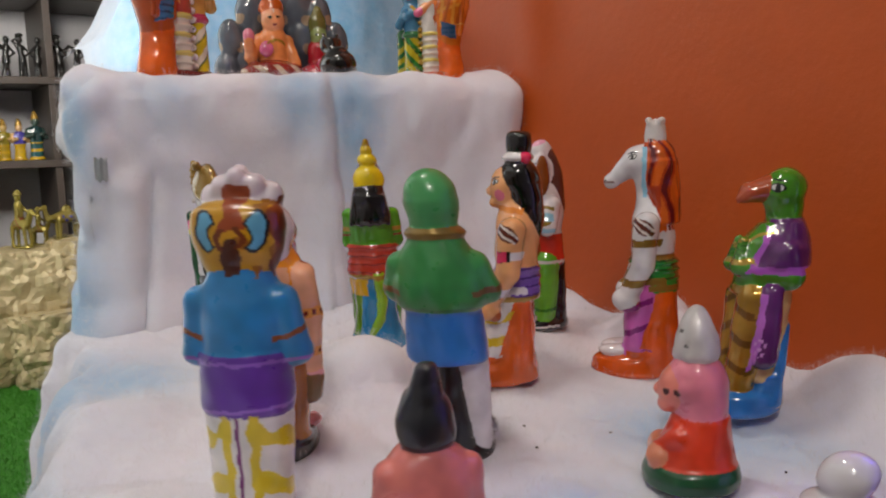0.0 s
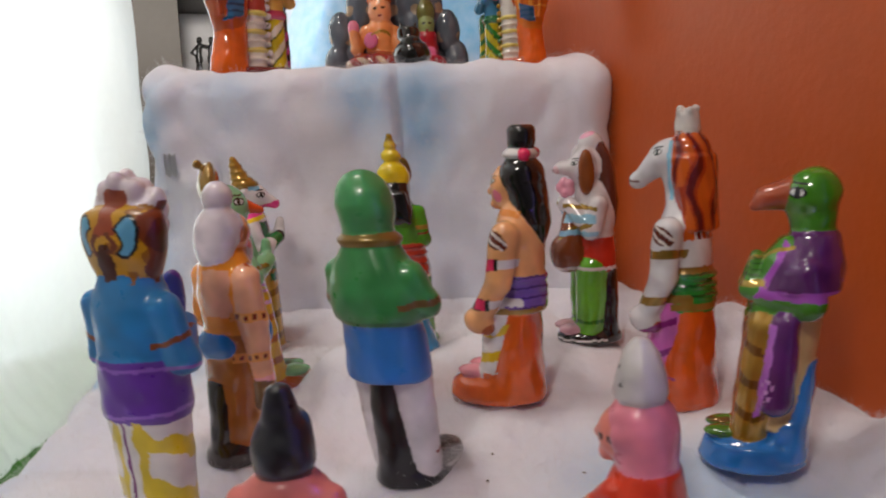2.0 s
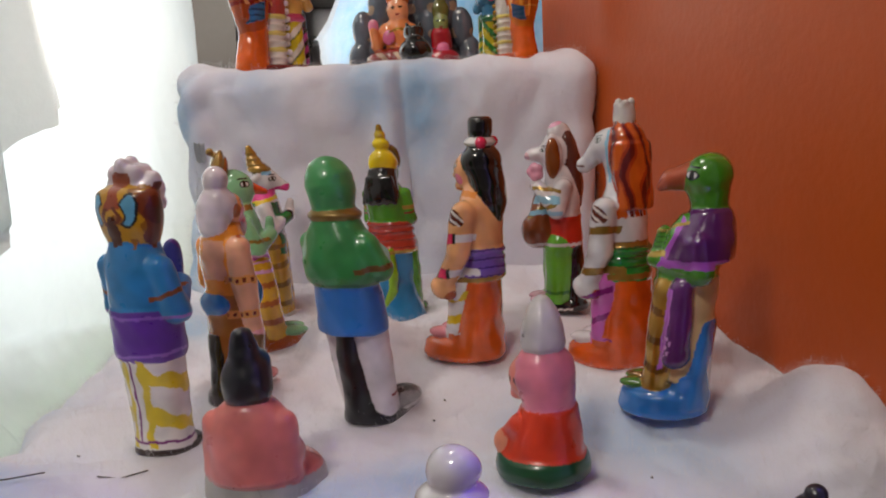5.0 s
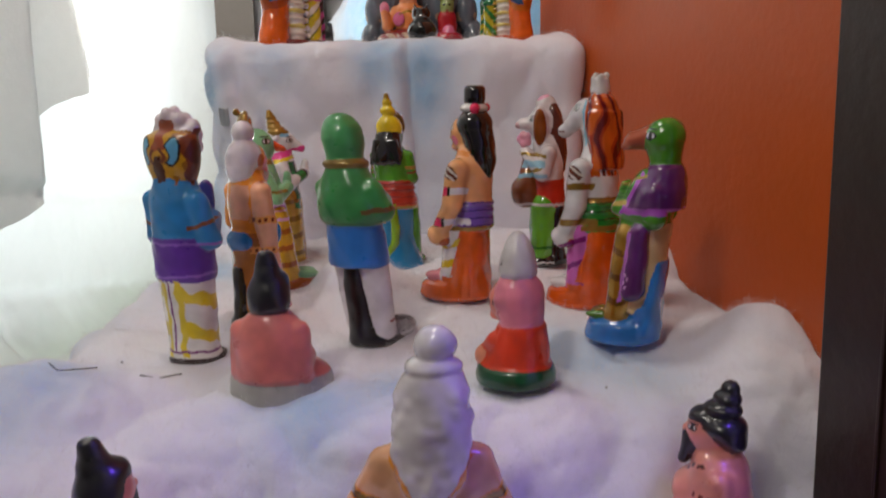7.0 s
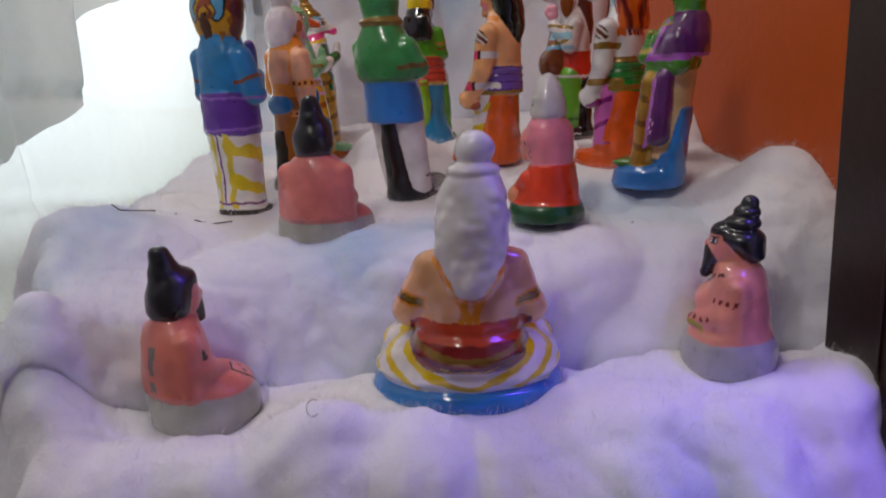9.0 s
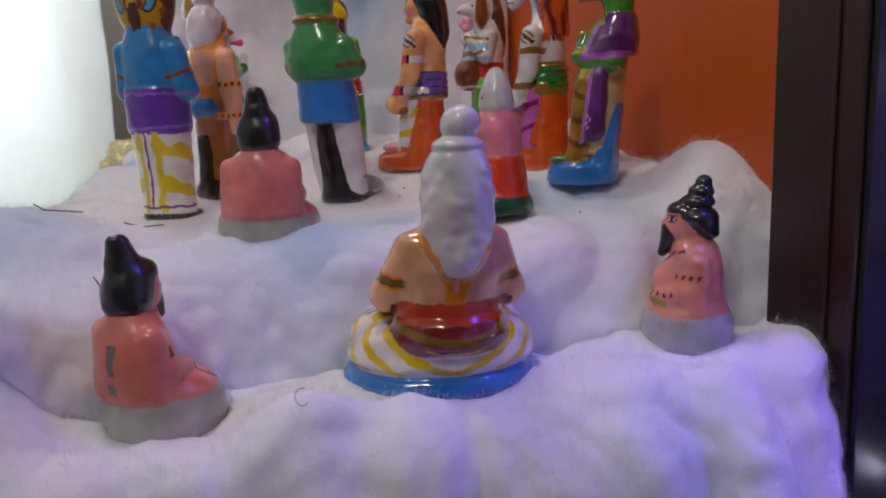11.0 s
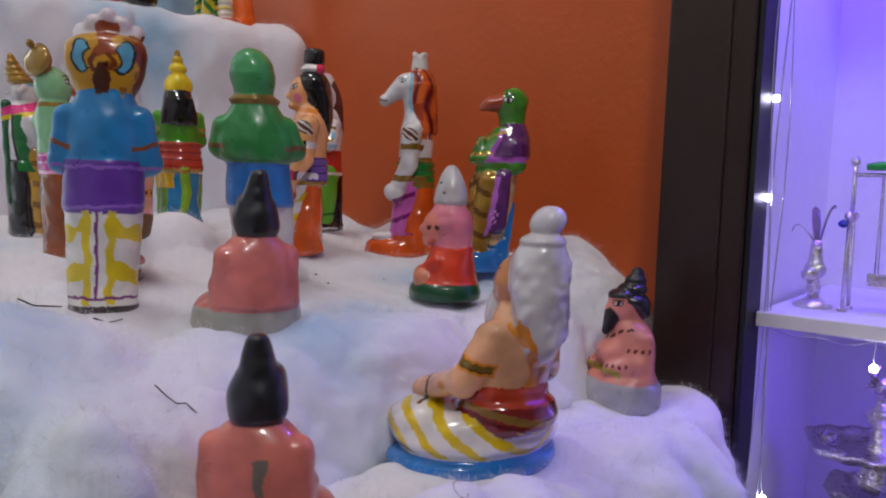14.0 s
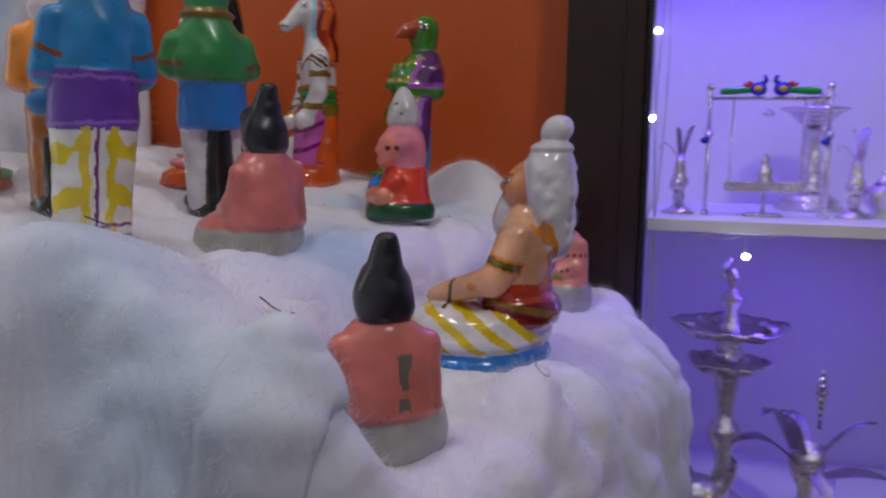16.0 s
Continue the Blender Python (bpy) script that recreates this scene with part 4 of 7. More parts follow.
def robe_base(d, color, ahead=2.8):
    """The moulded foot and back robe that some standing dolls share."""
    d.body(((0, 3.5, 4.9, ahead), (0.8, 3.6, 5.0, ahead), (2.0, 3.3, 4.7, ahead), (2.9, 2.6, 3.8, ahead - 0.4)), color, 0.5, 0.7)
    back = ahead - 2.8
    d.body(((0.5, 3.4, 2.4, back), (4, 3.3, 2.2, back), (8, 3.15, 2.0, back - 0.1), (10.2, 3.1, 1.9, back - 0.1)), color, 0.6)
    d.body(((2.4, 3.0, 2.6, back + 1.2), (4.6, 2.8, 1.6, back + 0.6), (6.5, 2.8, 1.0, back + 0.2)), color, 0.8)


def leafy(d, s, z0, y0, x0):
    """A painted leaf ornament on a shoulder, brown with pale diagonal stripes."""
    spot = lambda x, y, z: (s * x > x0) & (((y - y0) * 0.8 + (z - z0) * 0.6) ** 2 / 2.2 + ((z - z0) * 0.8 - (y - y0) * 0.6) ** 2 / 0.55 < 1)
    d.coat(spot, "62281a")
    d.coat(lambda x, y, z: spot(x, y, z) & (abs(np.mod(0.9 * (z - z0) - 0.7 * (y - y0), 0.8) - 0.4) < 0.13), "e8e0da")


def long_haired_doll(x, y, z, face):
    d = Clay()
    skin = "f0ac74"
    robe_base(d, "e2601a", 3.0)
    d.pair("limb", (1.5, 2.6, 3.4), (1.6, 1.3, 10), 1.5, 1.8, "e8e2e2", 0.2)
    d.pair("ball", (1.4, 4.6, 3.2), (1.1, 1.9, 0.7), "e8909c")
    d.body(((9.6, 3.2, 2.7, 0.1), (10.6, 3.3, 2.7, 0.1), (13.4, 2.9, 2.4, 0)), "7450b4")
    for zz in (11.0, 12.0, 12.9):
        d.body(((zz - 0.4, 2.9, 2.4, 0), (zz, 3.2, 2.65, 0), (zz + 0.4, 2.9, 2.4, 0)), "7450b4", 0.2, 0.3)
    d.body(((12.9, 2.7, 2.3, 0), (16.0, 3.3, 2.5, 0), (18.0, 3.4, 2.3, 0), (19.6, 2.4, 1.9, 0), (21, 1.5, 1.6, 0.1)), skin, 0.4)
    d.pair("limb", (3.4, 0.4, 17.4), (4.1, 0.9, 13.0), 1.5, 1.3, skin, 0.45)
    d.pair("limb", (4.1, 0.9, 13.0), (3.8, 2.6, 10.2), 1.3, 1.1, skin, 0.3)
    d.pair("ball", (3.6, 3.3, 9.0), (1.25, 1.5, 1.35), skin, 0.3)
    d.pair("ball", (3.7, 2.4, 8.3), (0.8, 0.7, 0.7), "b85c34", 0.2)
    d.ball((0, 1.0, 22.0), (2.0, 1.9, 2.3), skin)
    d.ball((0, 2.8, 21.6), (0.4, 0.5, 0.45), skin)
    d.ball((0, 2.2, 20.3), (0.9, 0.7, 0.6), skin)
    d.ball((0, -0.4, 22.9), (2.5, 2.25, 2.3), "0b0b0d", 0.15)
    d.body(((16.2, 0.7, 0.5, -2.0), (17.0, 1.3, 0.9, -1.9), (18.6, 2.15, 1.55, -1.6), (20.6, 2.4, 1.95, -1.1), (22.6, 2.5, 2.2, -0.5)), "0b0b0d", 0.25)
    d.body(((24.7, 1.5, 1.5, -0.3), (25.1, 1.85, 1.8, -0.3), (25.7, 1.55, 1.5, -0.3)), "e6e0e0", 0.1)
    d.pair("ball", (1.5, -1.2, 25.2), 0.6, "e82c5e")
    d.body(((25.5, 1.3, 1.25, -0.4), (26.3, 1.5, 1.45, -0.4), (27.6, 1.45, 1.4, -0.4), (28.0, 1.1, 1.1, -0.4)), "0b0b0d", 0.1)
    d.coat(lambda x, y, z: (z > 3.4) & (z < 9.8) & (abs(x) < 3.2) & (np.sin(z * 2.5 + 0.5 * y) > 0.35), "e4c01e")
    d.coat(lambda x, y, z: (z < 9.6) & (abs(x) < 3.6) & (y < 0.1 + 0.36 * (9.1 - z) * (z > 3.6)), "e2601a")
    d.coat(lambda x, y, z: (z < 3.4) & (y < 3.4), "e2601a")
    d.coat(lambda x, y, z: (z > 10.2) & (z < 13.4) & (abs(x) < 3.3) & (np.sin(z * 6.4 + 0.3 * x + 0.4 * y) > 0.8), "46287c")
    d.coat(lambda x, y, z: (abs(z - 9.9) < 0.3) & (abs(x) < 3.4), "a88438*")
    leafy(d, 1, 17.2, 0.9, 2.4), leafy(d, -1, 17.2, 0.9, 2.4)
    for zc, yc in ((14.8, 1.5), (10.9, 2.6)):
        d.coat(lambda x, y, z, zc=zc: (abs(z - zc) < 0.42) & (abs(x) > 2.9), "e6e0e4")
        d.coat(lambda x, y, z, zc=zc, yc=yc: (abs(z - zc) < 0.6) & (abs(x) > 2.7) & (abs(y - yc) < 1.0), "1a1216")
        d.coat(lambda x, y, z, zc=zc, yc=yc: (abs(z - zc) < 0.55) & (abs(x) > 2.7) & (abs(y - yc) < 0.62), "ea2c62")
    d.coat(lambda x, y, z: (z > 18.7) & (z < 20.4) & (y > -0.8) & (abs(z - 19.5 - 0.15 * y) < 0.34) & (abs(x) < 2.8), "e88a30")
    d.eye((1.5, 2.2, 22.6), 0.8), d.eye((-1.5, 2.2, 22.6), 0.8)
    d.dot((-1.7, 1.9, 21.0), 0.7, "ea7a90"), d.dot((1.7, 1.9, 21.0), 0.7, "ea7a90")
    return d.make("long_haired_doll", "glossy clay doll with long black hair, purple sash and orange base", x, y, z, face, 1.0, M_GLOSS, group="standing dolls")


def eared_doll(x, y, z, face):
    d = Clay()
    white = "dcd6da"
    d.body(((0, 3.0, 3.9, 0.6), (0.9, 3.0, 3.8, 0.6), (1.6, 2.4, 3.0, 0.2)), "0e0d10")
    d.body(((0.5, 2.6, 1.5, -1.4), (9, 2.4, 1.3, -1.4)), "0e0d10", 0.3)
    d.pair("limb", (1.3, 0.9, 1.8), (1.5, 0.6, 9), 1.55, 1.85, "64b42c", 0.5)
    d.pair("ball", (1.3, 3.0, 1.7), (1.0, 1.5, 0.6), "e0b0bc")
    d.body(((8.6, 3.0, 2.6, 0), (9.4, 3.1, 2.7, 0), (12.8, 2.8, 2.4, 0)), "c83022")
    d.body(((12.0, 2.7, 2.3, 0), (15, 3.0, 2.4, -0.1), (17, 2.7, 2.2, -0.1), (19, 1.8, 1.8, 0)), white, 0.5)
    d.pair("limb", (2.7, 0, 16.4), (3.1, 1.0, 13.6), 1.15, 1.15, white, 0.35)
    d.pair("limb", (3.1, 1.0, 13.6), (1.6, 3.0, 16.4), 1.1, 0.9, white, 0.3)
    d.ball((-0.9, 3.2, 10.8), (2.0, 2.2, 2.4), "84421e", 0.2)
    d.limb((-1.2, 3.0, 12.0), (-0.8, 2.8, 15.4), 1.5, 0.8, "84421e", 0.2)
    d.ball((0, 0.5, 20.6), (2.0, 2.3, 2.5), white)
    d.limb((0, 1.6, 20.6), (0, 3.5, 20.6), 1.2, 0.8, white, 0.4)
    d.ball((0, 4.1, 20.4), (0.55, 0.5, 0.5), "d8b0b8", 0.2)
    d.ball((0, 0.1, 23.2), (1.2, 1.5, 1.5), white)
    d.pair("ball", (1.95, 1.1, 20.3), (0.55, 1.15, 2.9), white, 0.15)
    d.pair("ball", (2.2, 1.2, 20.1), (0.55, 0.95, 2.6), "8c4a1c", 0.08)
    d.body(((13.6, 1.2, 0.7, -2.0), (16.0, 1.9, 1.0, -1.9), (19.5, 2.1, 1.4, -1.4), (22.5, 1.5, 1.0, -0.9), (23.6, 0.9, 0.7, -0.5)), "5e2c22", 0.2)
    for a in range(5):
        d.ball((-1.0 + 0.35 * math.cos(a * 1.26), 3.3 + 0.5 * math.cos(a * 1.26), 18.4 + 0.6 * math.sin(a * 1.26)), (0.6, 0.6, 0.65), "f0a4bc", 0.15)
    d.coat(lambda x, y, z: (abs(z - 9.0) < 0.2), "e0d8d8")
    d.coat(lambda x, y, z: (abs(z - 2.7) < 0.22) & (y > -0.6) & (abs(x) > 0), "2f7a14")
    d.coat(lambda x, y, z: (abs(z - 16.0 - 0.1 * y) < 0.22) & (abs(x) > 1.2) & (y > 0.3), "a88838*")
    d.coat(lambda x, y, z: (abs(z - 14.0 + 0.5 * (y - 2)) < 0.3) & (abs(x) > 1.8) & (y > 1.0), "a88838*")
    d.coat(lambda x, y, z: (abs(z - 0.5) < 0.12) & (y > -1), "e0e0e0")
    d.coat(lambda x, y, z: (z > 14.4) & (z < 15.4) & (abs(x) > 1.4) & (y > 0.6), "92c4dc")
    d.coat(lambda x, y, z: (z > 12.9) & (z < 13.5) & (abs(x) > 1.4) & (y > 0.2), "92c4dc")
    d.dot((0, 0.6, 24.4), (1.0, 1.0, 0.9), "eaa8c4")
    d.eye((1.5, 2.4, 21.2), 0.8), d.eye((-1.5, 2.4, 21.2), 0.8)
    return d.make("long_eared_doll", "white clay doll with brown ears, red belt and green trousers", x, y, z, face, 1.0, M_GLOSS, group="standing dolls")


def horse_headed_doll(x, y, z, face):
    d = Clay()
    robe_base(d, "e05a16", 2.0)
    hide = "dedce0"
    d.pair("limb", (1.5, 1.7, 3.2), (1.6, 0.9, 10.4), 1.6, 1.95, "d868c4", 0.2)
    d.pair("ball", (1.4, 3.9, 3.1), (1.1, 2.0, 0.7), "e2dce0")
    d.body(((10.0, 3.2, 2.8, -0.2), (11.0, 3.3, 2.8, -0.2), (13.8, 3.0, 2.5, -0.2)), "168a30")
    for zz in (11.5, 12.5, 13.4):
        d.body(((zz - 0.4, 3.0, 2.6, -0.2), (zz, 3.3, 2.9, -0.2), (zz + 0.4, 3.0, 2.6, -0.2)), "168a30", 0.2, 0.3)
    d.body(((13.0, 2.8, 2.4, -0.2), (16.4, 3.2, 2.5, -0.1), (18.4, 3.2, 2.2, 0), (19.8, 2.1, 1.7, 0.1), (22, 1.3, 1.4, 0.2)), hide, 0.4)
    d.limb((0, 0.1, 20.0), (0, 0.8, 23.4), 1.25, 1.5, hide)
    d.pair("limb", (3.3, 0.6, 17.8), (3.9, 0.9, 13.4), 1.45, 1.25, hide, 0.4)
    d.pair("limb", (3.9, 0.9, 13.4), (3.7, 2.2, 10.6), 1.25, 1.1, hide, 0.3)
    d.pair("ball", (3.6, 2.8, 9.4), (1.2, 1.5, 1.4), hide, 0.3)
    d.pair("ball", (3.6, 1.9, 8.9), (0.8, 0.7, 0.8), "b04a2a", 0.15)
    d.ball((0, 1.1, 24.6), (1.85, 2.1, 2.0), hide)
    d.limb((0, 1.9, 24.8), (0, 4.3, 22.6), 1.45, 0.8, hide, 0.5)
    d.ball((0, 4.7, 22.4), (0.95, 0.8, 0.85), hide, 0.4)
    d.ball((0, -0.5, 25.0), (2.4, 2.1, 2.2), "b43a10", 0.15)
    d.body(((17.7, 1.9, 1.0, -1.9), (18.3, 2.6, 1.6, -1.6), (21.5, 2.7, 2.0, -1.0), (25, 2.5, 2.2, -0.5)), "b43a10", 0.3)
    for k in range(11):
        a = -1.75 + 0.35 * k
        d.limb((2.5 * math.sin(a), -1.3 - 1.5 * math.cos(a), 18.1), (2.45 * math.sin(a + 0.15), -0.8 - 1.75 * math.cos(a), 24.6), 0.34, 0.34, "b43a10", 0.35)
    d.body(((26.6, 1.2, 1.2, -0.3), (27.4, 1.25, 1.25, -0.3), (28.9, 1.05, 1.05, -0.3)), "dad4d0", 0.15)
    for a in range(5):
        d.ball((0.75 * math.cos(a * 1.257), -0.3 + 0.75 * math.sin(a * 1.257), 29.0 + 0.2 * math.sin(a * 2.1)), 0.42, "dad4d0", 0.2)
    strand = lambda x, y, z: np.sin(8.0 * np.arctan2(x, -y - 0.2) + 1.4 * np.sin(0.8 * z + 1.2 * x))
    mane = lambda x, y, z: (z > 17.0) & (z < 27.1) & (((y < 0.6) & (z > 22.0)) | (y < -0.9)) & (abs(x) < 3.6)
    d.coat(lambda x, y, z: mane(x, y, z) & (strand(x, y, z) > 0.1), "d4601c")
    d.coat(lambda x, y, z: mane(x, y, z) & (strand(x, y, z) < -0.62), "6a1414")
    d.coat(lambda x, y, z: (z > 3.4) & (z < 10) & (y > -0.1) & (np.sin(z * 2.2 + 0.9 * y) > 0.72), "8a1c7c")
    d.coat(lambda x, y, z: (z < 9.8) & (abs(x) < 3.6) & (y < -0.5 + 0.34 * (9.1 - z) * (z > 3.6)), "e05a16")
    d.coat(lambda x, y, z: (z < 3.3) & (y < 2.8), "e05a16")
    for zc in (10.6, 14.1):
        d.coat(lambda x, y, z, zc=zc: (abs(z - zc) < 0.32) & (abs(x) < 3.4), "a88438*")
    d.coat(lambda x, y, z: (z > 10.9) & (z < 13.9) & (np.sin(z * 6.3) < -0.75) & (abs(x) < 3.4), "0c5018")
    for zc in (15.8, 11.4):
        d.coat(lambda x, y, z, zc=zc: (abs(z - zc) < 0.42) & (abs(x) > 2.8), "a88438*")
    leafy(d, 1, 17.6, 0.9, 2.1), leafy(d, -1, 17.6, 0.9, 2.1)
    d.coat(lambda x, y, z: (abs(z - 17.8 - 0.7 * (abs(x) - 1.5)) < 0.25) & (y > 1.0), "7a3a2a")
    d.coat(lambda x, y, z: (abs(y - 0.85) < 0.25) & (z > 20.6) & (z < 26.2) & (abs(x) > 0.9), "8ec8e2")
    d.dot((0, 5.4, 22.2), 0.45, "c89aa0"), d.dot((0.7, 5.2, 22.5), 0.2, "3a2a2a"), d.dot((-0.7, 5.2, 22.5), 0.2, "3a2a2a")
    d.coat(lambda x, y, z: (abs(z - 21.9 - 0.1 * y) < 0.1) & (y > 4.2), "8a6a6a")
    d.eye((1.7, 2.2, 25.2), 0.85), d.eye((-1.7, 2.2, 25.2), 0.85)
    return d.make("horse_headed_doll", "clay doll with white horse head, red mane and orange base", x, y, z, face, 1.0, M_GLOSS, group="standing dolls")


def parrot_headed_doll(x, y, z, face):
    d = Clay()
    green, shawl, gold = "40861f", "5c2468", "b48a2e*"
    d.body(((0, 3.3, 4.2, 0.85), (0.6, 3.5, 4.35, 0.85), (2.2, 3.3, 4.15, 0.85), (2.9, 2.8, 3.6, 0.8)), "2478c8", 0.3, 0.7)
    d.body(((1.0, 3.1, 1.5, -1.8), (5, 2.7, 1.1, -2.0), (9.5, 2.0, 0.7, -2.3)), "2478c8", 0.35)
    d.body(((2.6, 2.7, 1.0, -0.6), (4.5, 2.6, 0.9, -1.2)), "2478c8", 0.5)
    d.pair("limb", (1.25, 1.5, 3.2), (1.5, 1.2, 12), 1.45, 1.8, gold, 0.35)
    d.pair("ball", (1.2, 3.4, 3.1), (1.0, 1.6, 0.5), "4a7a24")
    d.body(((3.6, 2.5, 1.6, -0.6), (9, 2.8, 2.2, -0.6), (12.5, 2.9, 2.5, -0.3), (13.6, 2.8, 2.5, -0.2)), "d8b884", 0.35)
    d.body(((12.6, 2.8, 2.7, 0.3), (15.5, 3.1, 3.0, 0.1), (17.8, 3.0, 2.7, -0.2), (19.4, 1.9, 2.1, -0.8)), green, 0.4)
    d.body(((12.2, 2.9, 2.8, 0.3), (12.9, 3.05, 2.95, 0.3), (13.5, 2.8, 2.7, 0.3)), "a8822e*", 0.12)
    d.pair("limb", (3.0, -0.9, 16.8), (3.2, -1.4, 14.2), 1.15, 1.15, green, 0.4)
    d.pair("limb", (3.2, -1.4, 14.2), (1.1, 3.0, 15.2), 1.15, 0.9, green, 0.3)
    d.pair("limb", (0.75, 2.9, 15.4), (0.6, 2.9, 17.6), 0.85, 0.5, green, 0.25)
    d.body(((14.9, 4.0, 2.9, -0.9), (15.4, 4.2, 3.0, -0.9), (17.0, 3.9, 2.8, -1.0), (18.6, 3.0, 2.3, -1.1), (19.8, 2.1, 1.8, -1.2)), shawl, 0.15, 0.4)
    d.limb((-3.0, 0.1, 12.8), (-3.0, 0.0, 9.0), 1.05, 1.2, shawl, 0.25)
    d.limb((-3.0, 0.0, 9.0), (-2.9, -0.1, 6.4), 1.2, 1.3, shawl, 0.25)
    d.limb((0, -1.2, 18.8), (0, -0.9, 21), 1.6, 1.8, green, 0.4)
    d.ball((0, -0.5, 22.6), (2.25, 2.2, 2.2), "42881f", 0.4)
    d.limb((0, 1.1, 22.7), (0, 2.8, 22.4), 1.4, 1.0, "b0502e", 0.15)
    d.limb((0, 2.8, 22.4), (0, 3.5, 21.8), 0.95, 0.5, "a84a2a", 0.3)
    edge = lambda y, z: y - 2.3 + 0.40 * (z - 15.2)
    cape = lambda x, y, z: (z > 14.5) & (z < 20.0) & (x * x / 16 + (y + 0.9) ** 2 / 8 > 0.55)
    d.coat(lambda x, y, z: (z > 14.0) & (z < 19.6) & (edge(y, z) > 0) & (abs(x) < 4.8), green)
    d.coat(lambda x, y, z: cape(x, y, z) & (edge(y, z) <= 0) & (abs(x) > 1.6) & (z > 15.2), shawl)
    d.coat(lambda x, y, z: cape(x, y, z) & (abs(edge(y, z)) < 0.26) & (abs(x) > 1.0), "a850bc")
    d.coat(lambda x, y, z: (z > 14.6) & (z < 15.35) & (y < 2.2) & ((x / 3.6) ** 2 + ((y + 0.9) / 2.6) ** 2 > 1), "a850bc")
    d.coat(lambda x, y, z: (z > 3.2) & (z < 12.2) & (y > 0.5) & (abs(x) < 3.2) & (np.sin(z * 2.2 + 1.2 * np.abs(x)) > 0.66), "7a5518*")
    d.coat(lambda x, y, z: (x < -2.0) & (z < 12.8) & (z > 5.0) & (abs(y - 1.0 - 0.02 * (13 - z)) < 0.24), "b464c8")
    d.coat(lambda x, y, z: (x < -2.2) & (z < 8.4) & (z > 6.6) & (abs(y - 0.75) < 0.4) & (np.sin(9 * y) * np.sin(7 * z) > 0.2), "d090d8")
    d.coat(lambda x, y, z: (abs(z - 17.0 - 0.75 * abs(x)) < 0.22) & (y > 0.2) & (abs(x) < 2.8), "b89a40*")
    d.coat(lambda x, y, z: (abs(z - 15.7) < 0.26) & (y > 2.1), "b89a40*")
    d.coat(lambda x, y, z: (z > 16) & (z < 18) & (y > 2.4) & (abs(np.mod(z * 2.4 + abs(x), 1.0) - 0.5) < 0.14), "2a5c12")
    d.eye((1.9, 0.7, 22.9), 1.25), d.eye((-1.9, 0.7, 22.9), 1.25)
    return d.make("parrot_headed_doll", "green parrot-headed clay doll in purple shawl on blue base", x, y, z, face, 1.0, M_GLOSS, group="standing dolls", lean=(0.104, -0.078))


